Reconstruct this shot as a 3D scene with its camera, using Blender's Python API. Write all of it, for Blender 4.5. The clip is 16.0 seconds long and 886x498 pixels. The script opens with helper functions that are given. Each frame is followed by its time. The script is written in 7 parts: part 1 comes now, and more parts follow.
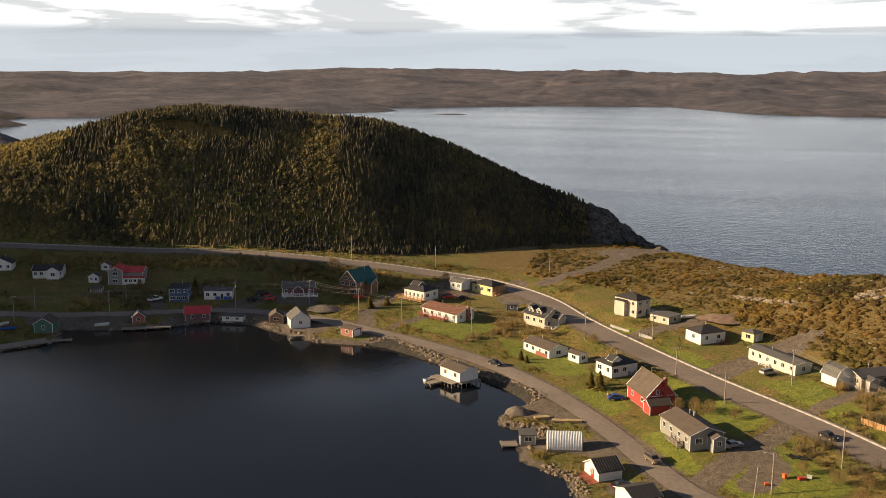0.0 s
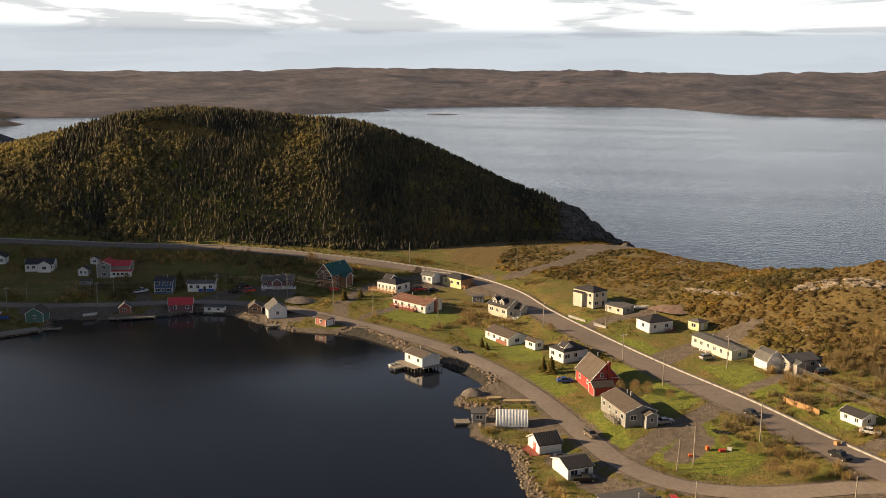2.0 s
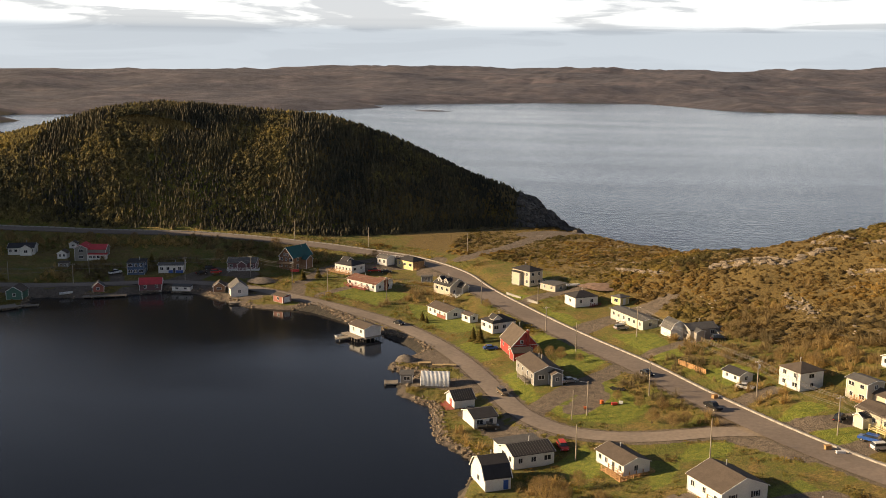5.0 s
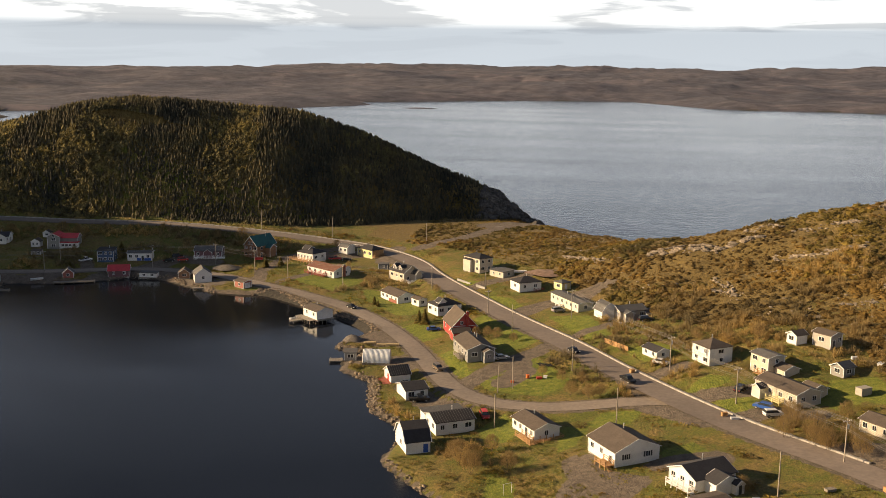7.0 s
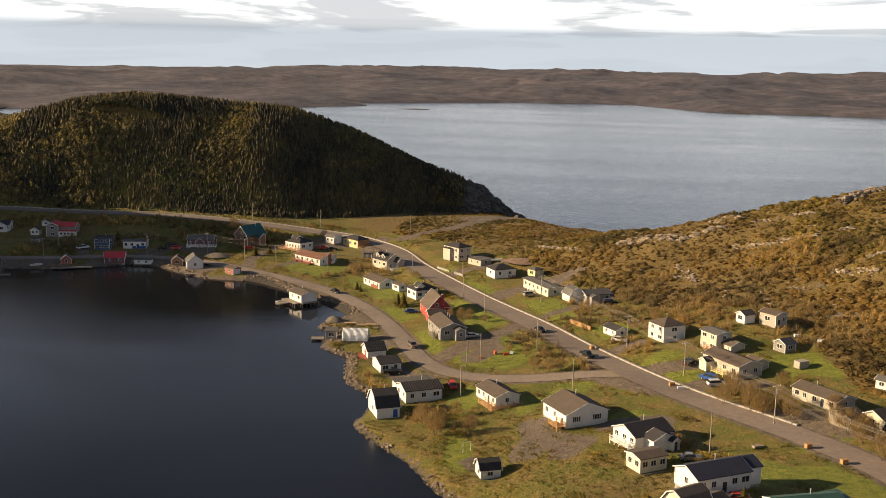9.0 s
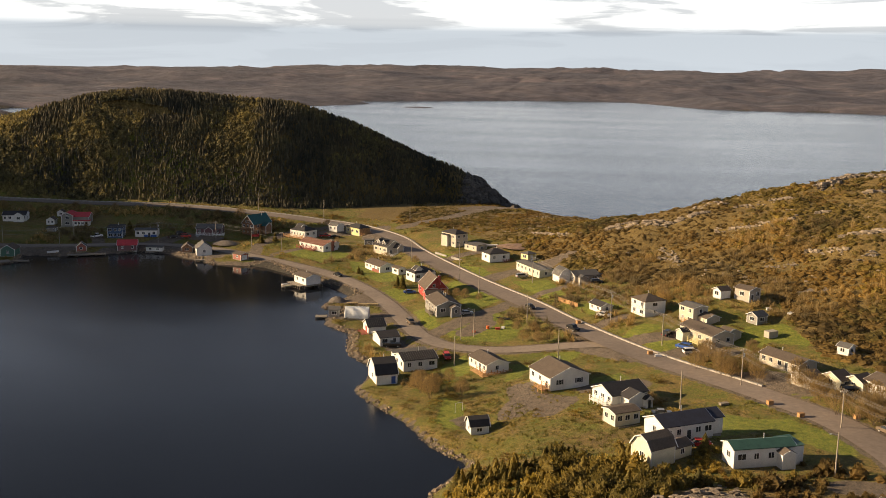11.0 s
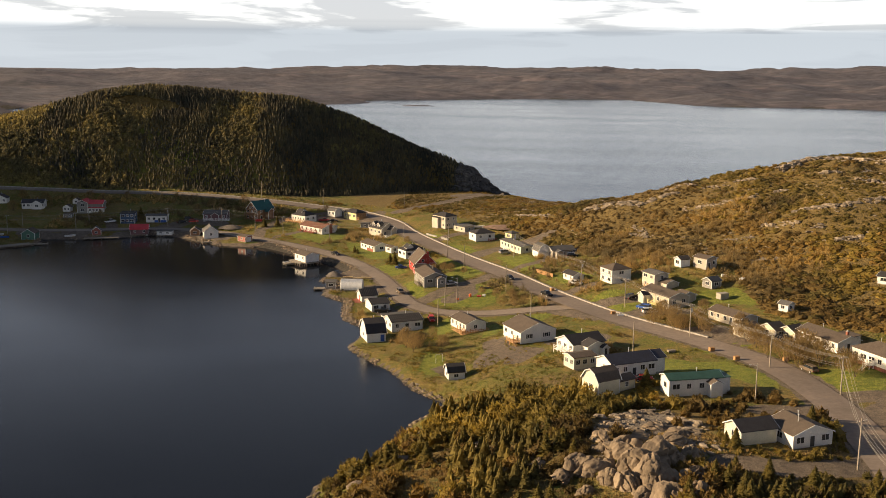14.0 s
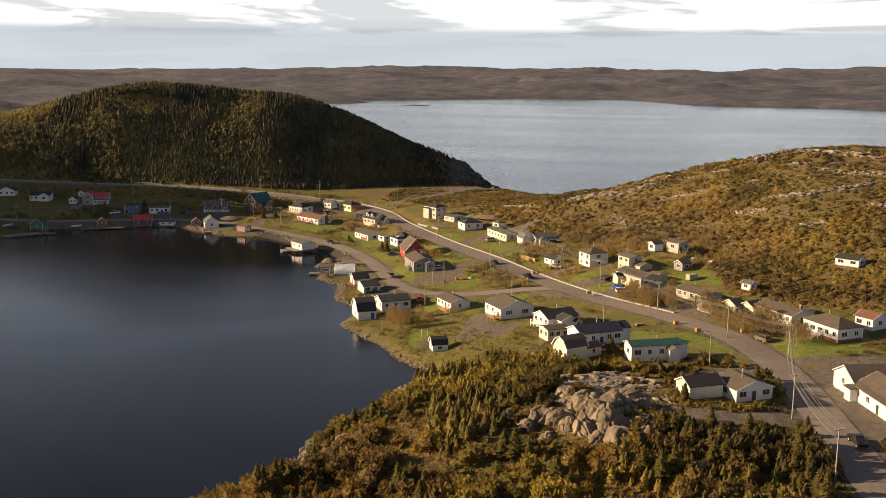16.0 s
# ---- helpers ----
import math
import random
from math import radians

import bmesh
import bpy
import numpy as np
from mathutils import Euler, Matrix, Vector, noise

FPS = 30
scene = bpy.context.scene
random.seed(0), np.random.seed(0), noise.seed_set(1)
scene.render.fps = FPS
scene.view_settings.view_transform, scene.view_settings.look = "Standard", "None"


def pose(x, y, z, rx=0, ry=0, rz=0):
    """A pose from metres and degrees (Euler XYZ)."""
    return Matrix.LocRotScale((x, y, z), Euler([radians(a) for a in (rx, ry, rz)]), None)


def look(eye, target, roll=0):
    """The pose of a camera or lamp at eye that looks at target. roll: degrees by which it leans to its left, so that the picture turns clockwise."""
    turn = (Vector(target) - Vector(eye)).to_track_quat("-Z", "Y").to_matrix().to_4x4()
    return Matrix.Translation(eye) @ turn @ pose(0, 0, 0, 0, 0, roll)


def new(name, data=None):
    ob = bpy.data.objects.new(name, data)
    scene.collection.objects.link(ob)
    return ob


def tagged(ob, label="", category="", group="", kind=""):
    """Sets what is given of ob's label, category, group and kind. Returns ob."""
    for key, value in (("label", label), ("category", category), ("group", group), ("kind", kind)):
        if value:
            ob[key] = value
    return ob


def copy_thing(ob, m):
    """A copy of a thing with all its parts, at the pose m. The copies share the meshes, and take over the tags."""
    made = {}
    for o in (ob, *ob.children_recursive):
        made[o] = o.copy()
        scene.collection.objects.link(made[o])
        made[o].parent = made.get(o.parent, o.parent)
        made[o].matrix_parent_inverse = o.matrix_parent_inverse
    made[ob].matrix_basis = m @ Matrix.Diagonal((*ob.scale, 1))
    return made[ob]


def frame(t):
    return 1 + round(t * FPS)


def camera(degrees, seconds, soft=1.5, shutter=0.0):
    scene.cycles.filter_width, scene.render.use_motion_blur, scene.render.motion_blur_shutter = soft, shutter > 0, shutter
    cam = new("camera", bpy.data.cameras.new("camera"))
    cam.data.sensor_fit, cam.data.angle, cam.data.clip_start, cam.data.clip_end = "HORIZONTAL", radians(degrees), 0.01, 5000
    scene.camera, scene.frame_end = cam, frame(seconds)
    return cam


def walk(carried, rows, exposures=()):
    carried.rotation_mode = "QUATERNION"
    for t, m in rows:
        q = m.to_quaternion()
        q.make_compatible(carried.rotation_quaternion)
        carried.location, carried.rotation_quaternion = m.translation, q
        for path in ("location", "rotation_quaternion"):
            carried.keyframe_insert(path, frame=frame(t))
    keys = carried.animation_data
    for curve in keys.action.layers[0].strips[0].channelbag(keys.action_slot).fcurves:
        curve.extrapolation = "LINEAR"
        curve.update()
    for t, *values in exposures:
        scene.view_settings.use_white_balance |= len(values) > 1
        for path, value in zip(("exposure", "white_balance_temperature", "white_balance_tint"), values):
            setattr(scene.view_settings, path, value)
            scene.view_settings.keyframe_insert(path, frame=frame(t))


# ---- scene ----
# camera: a drone that drifts backwards and to the right over the cove
cam = camera(46.7, 16.0, soft=0.8)
PATH = [
    (0, (3.77, -0.46, 87.89), (-11.35, 76.78, 73.61), 0.5),
    (0.5, (7.86, -5.07, 88.82), (-7.34, 72.17, 74.54), 0.5),
    (1, (11.20, -9.56, 89.41), (-3.84, 67.68, 75.09), 0.6),
    (1.5, (14.62, -14.10, 89.79), (-0.38, 63.18, 75.47), 0.6),
    (2, (17.44, -18.60, 90.01), (2.52, 58.68, 75.69), 0.6),
    (2.5, (20.89, -23.21, 89.94), (5.93, 54.07, 75.62), 0.6),
    (3, (24.50, -27.82, 90.10), (9.54, 49.46, 75.78), 0.5),
    (3.5, (28.60, -32.21, 90.01), (13.60, 45.03, 75.65), 0.6),
    (6, (52.48, -50.83, 90.10), (37.48, 26.37, 75.46), 0.5),
    (6.5, (57.46, -54.45, 89.94), (42.58, 22.75, 75.26), 0.5),
    (7, (61.87, -58.32, 89.60), (47.15, 18.92, 74.96), 0.7),
    (7.5, (65.60, -62.55, 89.14), (50.92, 14.77, 74.58), 0.9),
    (8, (68.35, -67.03, 88.84), (53.79, 10.29, 74.32), 1.0),
    (8.5, (70.68, -71.92, 88.33), (56.12, 5.40, 73.89), 1.1),
    (9, (72.69, -76.79, 87.97), (58.09, 0.53, 73.53), 1.1),
    (11.5, (80.78, -101.75, 85.64), (65.82, -24.51, 71.16), 0.8),
    (12, (82.68, -106.98, 85.18), (67.68, -29.74, 70.74), 0.7),
    (12.5, (84.78, -111.97, 84.74), (69.74, -34.73, 70.30), 0.6),
    (13, (87.00, -116.77, 84.21), (71.88, -39.53, 69.77), 0.6),
    (13.5, (89.28, -121.64, 83.66), (74.08, -44.44, 69.22), 0.6),
    (14, (91.52, -126.99, 83.30), (76.28, -49.79, 68.86), 0.5),
    (14.5, (93.76, -132.14, 82.87), (78.48, -54.94, 68.47), 0.4),
    (15, (96.05, -137.08, 82.39), (80.73, -59.88, 67.99), 0.4),
    (15.5, (98.15, -142.13, 81.97), (82.83, -64.97, 67.57), 0.4),
    (16, (99.81, -147.26, 81.67), (84.61, -70.06, 67.31), 0.5),
]
walk(cam, [(t, look(eye, target, roll)) for t, eye, target, roll in PATH])

# ---- sky and sun ----
SUN_FROM = Vector((-0.947, -0.140, 0.300)).normalized()
world = bpy.data.worlds.new("sky")
scene.world = world
world.use_nodes = True
wn, wl = world.node_tree.nodes, world.node_tree.links
wn.clear()
sky = wn.new("ShaderNodeTexSky")
sky.sky_type, sky.sun_disc = "NISHITA", False
sky.sun_elevation, sky.sun_rotation = math.asin(SUN_FROM.z), math.atan2(SUN_FROM.x, SUN_FROM.y)
sky.air_density, sky.dust_density, sky.ozone_density = 1.0, 1.4, 1.0
coord = wn.new("ShaderNodeTexCoord")
stretch = wn.new("ShaderNodeMapping")
stretch.inputs["Scale"].default_value = (5.0, 5.0, 46)
banks = wn.new("ShaderNodeTexNoise")
banks.inputs["Scale"].default_value, banks.inputs["Detail"].default_value, banks.inputs["Roughness"].default_value = 1.0, 6, 0.56
banks.inputs["Distortion"].default_value = 0.5
split = wn.new("ShaderNodeSeparateXYZ")
rise = wn.new("ShaderNodeValToRGB")          # cloud colour by height over the horizon: grey haze, then bright sheet
rise.color_ramp.elements[0].position, rise.color_ramp.elements[0].color = 0.0, (0.64, 0.695, 0.755, 1)
rise.color_ramp.elements[1].position, rise.color_ramp.elements[1].color = 0.037, (1.42, 1.41, 1.36, 1)
mid = rise.color_ramp.elements.new(0.027)
mid.color = (0.60, 0.655, 0.72, 1)
for where, tone in ((0.07, (1.4, 1.39, 1.36, 1)), (0.12, (0.70, 0.745, 0.83, 1)), (0.22, (0.46, 0.50, 0.60, 1)), (0.36, (0.125, 0.142, 0.185, 1)), (0.45, (0.10, 0.115, 0.155, 1)), (0.6, (0.13, 0.155, 0.215, 1)), (1.0, (0.13, 0.162, 0.243, 1))):
    rise.color_ramp.elements.new(where).color = tone
grey = wn.new("ShaderNodeValToRGB")
grey.color_ramp.elements[0].position, grey.color_ramp.elements[0].color = 0.425, (0.50, 0.515, 0.55, 1)
grey.color_ramp.elements[1].position, grey.color_ramp.elements[1].color = 0.515, (1.0, 1.0, 1.0, 1)
tint = wn.new("ShaderNodeMix")
tint.data_type, tint.blend_type = "RGBA", "MULTIPLY"
clear = wn.new("ShaderNodeMapRange")          # broken cloud above a plain band of haze
clear.inputs["From Min"].default_value, clear.inputs["From Max"].default_value = 0.022, 0.036
clear.inputs["To Min"].default_value, clear.inputs["To Max"].default_value = 0.12, 1.0
lift = wn.new("ShaderNodeVectorMath")
lift.operation = "SCALE"
lift.inputs["Scale"].default_value = 9.4
blend = wn.new("ShaderNodeMix")
blend.data_type = "RGBA"
blend.inputs["Factor"].default_value = 0.9
shade = wn.new("ShaderNodeBackground")
shade.inputs["Strength"].default_value = 0.058
out = wn.new("ShaderNodeOutputWorld")
wl.new(coord.outputs["Generated"], stretch.inputs["Vector"])
wl.new(stretch.outputs["Vector"], banks.inputs["Vector"])
wl.new(coord.outputs["Generated"], split.inputs["Vector"])
wl.new(split.outputs["Z"], rise.inputs["Fac"])
wl.new(banks.outputs["Fac"], grey.inputs["Fac"])
wl.new(split.outputs["Z"], clear.inputs["Value"])
wl.new(clear.outputs["Result"], tint.inputs["Factor"])
wl.new(rise.outputs["Color"], tint.inputs["A"])
wl.new(grey.outputs["Color"], tint.inputs["B"])
wl.new(tint.outputs["Result"], lift.inputs[0])
wl.new(sky.outputs["Color"], blend.inputs["A"])
wl.new(lift.outputs["Vector"], blend.inputs["B"])
wl.new(blend.outputs["Result"], shade.inputs["Color"])
wl.new(shade.outputs["Background"], out.inputs["Surface"])

sun = new("sun", bpy.data.lights.new("sun", "SUN"))
sun.data.energy, sun.data.angle, sun.data.color = 5.0, radians(0.6), (1.0, 0.735, 0.445)
sun.matrix_world = look((0, 0, 300), Vector((0, 0, 300)) - SUN_FROM)
scene.view_settings.exposure = 1.0

# ---- plots: middle x, y, floor height, wall height, width, depth, turn, and the kind of house ----
PLOTS_COVE = [(-107.5, 317.5, 0.9, 3.3, 6.4, 7.0, 30, "boathouse_white"), (-86.3, 307.6, 1.7, 2.4, 3.9, 5.3, 60, "garage_red"), (-44.6, 271.5, 1.5, 2.8, 6.3, 8.6, 49, "boathouse_stilts"),
              (-2.1, 211.1, 0.9, 2.2, 5.5, 6.2, 31, "fish_store"), (5.4, 196.7, 1.5, 2.5, 6.0, 7.0, 33, "fish_store_plain"), (19.6, 174.7, 1.3, 3.2, 9.8, 7.4, 32, "store_long"),
              (13.4, 161.4, 1.2, 2.7, 5.6, 8.8, 29, "barn_gambrel"), (44.8, 126.8, 1.8, 2.0, 4.2, 4.2, 25, "shed_gambrel")]
PLOTS_LANE = [(-72.9, 351.0, 4.6, 3.6, 7.6, 9.3, 62, "hip_deck"), (-61.0, 363.7, 6.0, 2.8, 4.6, 5.2, 60, "cottage"), (-50.3, 363.4, 5.0, 3.5, 6.4, 10.0, 54, "hip_yellow"),
              (-59.3, 331.1, 3.4, 2.8, 8.1, 16.4, 57, "bungalow_rust"), (-26.8, 327.0, 3.8, 3.7, 7.8, 9.5, 50, "cape_beige"), (-23.2, 299.8, 2.0, 2.6, 6.9, 12.3, 44, "bungalow_white"),
              (-12.8, 289.0, 3.2, 2.4, 3.2, 4.6, 46, "shed_white"), (-1.4, 277.2, 3.9, 3.3, 8.8, 6.8, 41, "hip_black"), (8.0, 254.7, 3.4, 3.6, 7.9, 10.8, 26, "barn_red"), (16.8, 228.3, 4.3, 3.6, 8.1, 13.6, 27, "bungalow_grey")]
PLOTS_MIDDLE = [(40.9, 169.7, 4.0, 2.6, 6.6, 10.0, 37, "bungalow_low"), (61.3, 152.5, 6.8, 3.3, 10.9, 10.3, 35, "bungalow_big"), (76.7, 137.0, 8.8, 2.6, 9.9, 7.6, 38, "cross_white"),
                (77.4, 122.6, 8.4, 3.0, 6.3, 4.6, 36, "lowpitch_beige"), (83.9, 92.5, 11.7, 3.5, 5.9, 5.4, 42, "barn_beige"), (89.0, 106.4, 12.5, 3.3, 11.6, 6.8, 34, "long_navy"),
                (88.2, 96.6, 11.8, 2.3, 4.9, 3.4, 46, "shed_beige"), (103.3, 94.8, 12.4, 3.8, 12.2, 4.4, 23, "trailer_green"), (112.6, 60.9, 15.1, 2.7, 7.5, 5.2, 29, "shed_cream"),
                (121.3, 63.2, 14.9, 2.6, 8.5, 8.0, 31, "house_whitebrown")]
PLOTS_EAST = [(1.9, 330.3, 8.2, 5.4, 6.4, 9.2, 49, "tall_hip"), (12.3, 322.8, 8.0, 2.3, 5.7, 7.3, 51, "garage_flat"), (23.6, 302.8, 7.8, 3.2, 8.7, 6.9, 35, "hip_white"), (36.8, 302.2, 8.9, 2.5, 4.1, 4.0, 48, "shed_yellow"),
              (41.6, 278.4, 8.3, 3.1, 5.2, 18.2, 34, "trailer_cream"), (60.6, 261.6, 7.6, 5.2, 9.1, 6.2, 30, "townhouse"), (68.7, 220.4, 9.7, 2.1, 4.2, 6.2, 37, "shed_dark"), (83.1, 212.8, 11.4, 4.6, 7.2, 7.1, 35, "tall_brown"),
              (96.0, 202.8, 12.2, 4.9, 5.2, 6.2, 36, "tall_beige"), (99.0, 187.3, 10.7, 3.5, 7.4, 13.6, 36, "bungalow_beige"), (113.5, 199.8, 13.8, 2.4, 3.9, 3.8, 41, "shed_grey")]
PLOTS_HILL = [(111.9, 213.7, 17.4, 3.4, 4.6, 5.4, 44, "cabin_taupe"), (104.6, 215.3, 17.2, 2.5, 3.6, 3.3, 37, "shed_white_front"), (117.0, 160.7, 12.6, 2.5, 6.0, 12.4, 40, "bungalow_taupe"), (138.8, 139.8, 13.1, 2.7, 7.2, 14.2, 34, "bungalow_plain"),
              (147.9, 118.5, 14.4, 3.4, 7.8, 12.3, 33, "hip_brown"), (158.4, 125.2, 15.4, 3.1, 5.7, 5.2, 41, "shed_rust"), (164.0, 186.8, 20.3, 2.2, 5.6, 7.2, 58, "cabin_white"), (132.2, 169.5, 14.5, 2.1, 3.0, 3.0, 50, "shed_tiny"),
              (119.8, 147.5, 12.2, 2.5, 4.4, 5.6, 40, "garage_beige"), (126.2, 147.0, 12.6, 2.4, 3.8, 5.6, 40, "garage_pale"), (131.0, 145.5, 12.7, 2.4, 4.0, 5.0, 40, "garage_pale"), (151.8, 57.1, 14.3, 3.1, 10.0, 24.0, 16, "hall")]
PLOTS_NORTH = [(-214.0, 342.0, 7.6, 3.0, 10.4, 7.0, 20, "north_white"), (-195.0, 341.5, 6.6, 2.4, 3.6, 4.0, 14, "north_cabin"), (-188.3, 330.8, 5.4, 1.6, 3.8, 3.0, 14, "north_lowshed"), (-186.5, 343.0, 6.2, 5.4, 5.1, 8.0, 14, "north_redroof"),
               (-157.8, 334.3, 3.4, 4.9, 6.6, 7.0, 17, "north_blue"), (-145.0, 339.3, 3.6, 3.2, 9.8, 5.6, 15, "north_trailer"), (-118.0, 349.0, 4.4, 3.0, 11.4, 7.0, 12, "north_plum"), (-184.4, 292.0, 1.3, 3.0, 5.8, 6.4, 14, "north_green"),
               (-160.6, 308.4, 1.5, 2.2, 4.0, 4.0, 28, "north_pink"), (-143.8, 318.2, 1.0, 2.6, 8.2, 5.2, 22, "north_redshed"), (-131.4, 319.6, 0.9, 1.7, 7.0, 3.0, 6, "north_lowwhite"), (-116.4, 320.5, 1.3, 2.2, 4.4, 4.6, 20, "north_brownshed")]
PLOTS_NORTH_MORE = [(-97.5, 355.5, 4.6, 5.2, 7.6, 11.5, -24, "north_log"), (-38.6, 340.6, 4.7, 2.0, 3.8, 2.8, 0, "tiny_dark"), (-20.4, 227.6, 0.6, 2.4, 3.4, 3.4, 12, "stage_grey"), (-232.5, 340.5, 9.8, 2.6, 8.0, 6.0, 20, "north_white_small"),
                    (-196.5, 352.5, 9.0, 2.0, 3.0, 3.0, 14, "north_hut")]
PLOTS = PLOTS_COVE + PLOTS_LANE + PLOTS_MIDDLE + PLOTS_EAST + PLOTS_HILL + PLOTS_NORTH + PLOTS_NORTH_MORE

# ---- lie of the land ----
SPOTS_ROAD = [(25, 249, 6.0), (46, 212, 5.9), (59, 172, 5.9), (90, 132, 9.0), (104, 148, 10.9), (116, 91, 12.6), (140, 45, 14.6),
              (137, 83, 13.4), (43, 262, 8.4), (3, 325, 7.8), (-22, 353, 7.8), (-74, 400, 7.6), (-104, 376, 9.6), (-157, 384, 12), (-232, 356, 14)]
SPOTS_LOTS = [(-48, 358, 5), (-71, 346, 4.5), (-55, 323, 3.4), (-25, 321, 3.6), (-21, 293, 2.2), (-2, 272, 3.8), (7, 249, 3.3),
              (17, 221, 4.4), (-108, 326, 2.2), (-151, 337, 4), (-179, 333, 5.6), (-213, 342, 7.8), (-100, 350, 4.6)]
SPOTS_SHORE = [(-138, 328, 2.1), (-172, 312, 2.2), (-210, 297, 2.4), (-62, 302, 2), (-20, 265, 1.7), (-4, 240, 1.7), (8, 215, 1.8), (22, 196, 2.0), (41, 185, 3.4),
               (18, 168, 1.2), (41, 164, 4), (59, 146, 6.7), (75, 131, 8.8), (76, 120, 8.2), (46, 124, 2.2)]
SPOTS_POINT = [(94, 101, 12.6), (98, 91, 12.2), (111, 57, 15.2), (119, 58, 15.0), (65, 81, 7.8), (91, 52, 15.8), (97, 51, 15.4), (78, 62, 13),
               (50, 67, 5.5), (67, 30, 9), (112, 22, 13), (56, 112, 5.4), (130, 0, 13), (60, -60, 9)]
SPOTS_EAST = [(51, 319, 17.2), (81, 307, 25.6), (102, 289, 24.2), (116, 274, 29), (137, 264, 30.4), (148, 243, 33.6), (156, 225, 28), (153, 334, 45),
              (134, 241, 23.6), (127, 215, 18), (78, 263, 15), (109, 215, 17.6), (132, 168, 14.4), (166, 183, 20), (82, 208, 11.8), (96, 199, 13.2)]
SPOTS_EAST_LOTS = [(113, 197, 13.4), (100, 180, 10.5), (119, 155, 12.8), (140, 132, 12.8), (148, 112, 14.4), (68, 216, 9.2), (-17, 381, 10), (-1, 450, 9),
                   (13, 470, 5), (34, 426, 11), (67, 380, 15), (210, 230, 37), (230, 140, 24), (220, 60, 20), (44, 300, 9), (22, 298, 7.6)]
SPOTS = np.array(SPOTS_ROAD + SPOTS_LOTS + SPOTS_SHORE + SPOTS_POINT + SPOTS_EAST + SPOTS_EAST_LOTS, float)


def kernel(d2):
    return np.sqrt(d2 + 60.0)


dxy = SPOTS[:, None, :2] - SPOTS[None, :, :2]
WEIGHTS = np.linalg.solve(kernel((dxy ** 2).sum(-1)) - 3.0 * np.eye(len(SPOTS)), SPOTS[:, 2] - 9.0)

# shorelines, walked with the land on the left hand
COVE = [(-420, 60), (-330, 180), (-250, 240), (-205, 262), (-187, 270), (-176, 285), (-183, 297), (-160, 303), (-150, 309), (-138, 319), (-123, 318), (-111, 310), (-96, 302),
        (-82, 302), (-72, 305), (-55, 289), (-39, 276), (-27, 268), (-21, 259), (-29, 246), (-28, 239), (-18, 236), (-22, 226), (-20, 217),
        (-10, 210), (-8, 204), (-6, 196), (-3, 186), (3, 180), (10, 172), (9, 163), (8, 154), (16, 144), (27, 133), (36, 119), (46, 111), (41, 95), (40, 82), (37, 68),
        (30, 56), (34, 36), (24, 24), (4, -20), (-20, -160), (-30, -400)]
SEA = [(6000, 700), (900, 250), (420, 350), (260, 420), (205, 415), (168, 405), (147, 380), (129, 364), (113, 361), (99, 358), (88, 360), (79, 370), (72, 386), (62, 403), (50, 411), (42, 421), (30, 439), (20, 459), (10, 483), (-3, 517), (-60, 545), (-170, 560), (-330, 600),
       (-500, 780), (-680, 1020), (-900, 1060), (-1500, 1000), (-6000, 900)]
FAR = [(-6000, 1500), (-2000, 1350), (-1050, 1330), (-850, 1440), (-700, 1560), (-560, 1640), (-470, 1800), (-440, 1850), (-500, 1960), (-380, 2040), (-180, 2200), (40, 2230),
       (120, 2100), (190, 1960), (300, 1930), (410, 1940), (700, 1800), (1500, 1500), (6000, 1200)]


def line_distance(px, py, line):
    """Distance to a polyline, and the side of it: positive on the left hand."""
    best, side = np.full(px.shape, 1e18), np.ones(px.shape)
    for (ax, ay), (bx, by) in zip(line, line[1:]):
        ux, uy = bx - ax, by - ay
        k = np.clip(((px - ax) * ux + (py - ay) * uy) / (ux * ux + uy * uy), 0, 1)
        d = (px - ax - k * ux) ** 2 + (py - ay - k * uy) ** 2
        s = ux * (py - ay) - uy * (px - ax)
        near = d < best - 1e-9
        best, side = np.where(near, d, best), np.where(near, s, side)
    return np.sqrt(best), side


def inside(px, py, poly):
    hit = np.zeros(px.shape, bool)
    for (ax, ay), (bx, by) in zip(poly, poly[1:] + poly[:1]):
        if ay != by:
            hit ^= ((ay > py) != (by > py)) & (px < (bx - ax) * (py - ay) / (by - ay) + ax)
    return hit


def waves(px, py, size, seed, octaves=4):
    """Smooth value noise, for arrays."""
    total, amp = np.zeros(np.shape(px)), 1.0
    rng = np.random.RandomState(seed)
    for _ in range(octaves):
        table = rng.rand(64, 64)
        u, v = px / size + rng.rand() * 50, py / size + rng.rand() * 50
        i, j = np.floor(u).astype(int), np.floor(v).astype(int)
        a, b = u - i, v - j
        a, b = a * a * (3 - 2 * a), b * b * (3 - 2 * b)
        i0, i1, j0, j1 = i % 64, (i + 1) % 64, j % 64, (j + 1) % 64
        total += amp * ((table[i0, j0] * (1 - a) + table[i1, j0] * a) * (1 - b) + (table[i0, j1] * (1 - a) + table[i1, j1] * a) * b - 0.5)
        size, amp = size / 2.1, amp * 0.5
    return total


ISLETS = [(-330, 1752, 34, 14), (-880, 1250, 60, 26), (-800, 1350, 26, 10)]
COVE_WATER = COVE + [(-30, -6000), (-3000, -6000), (-3000, 60)]
SEA_WATER = SEA + FAR


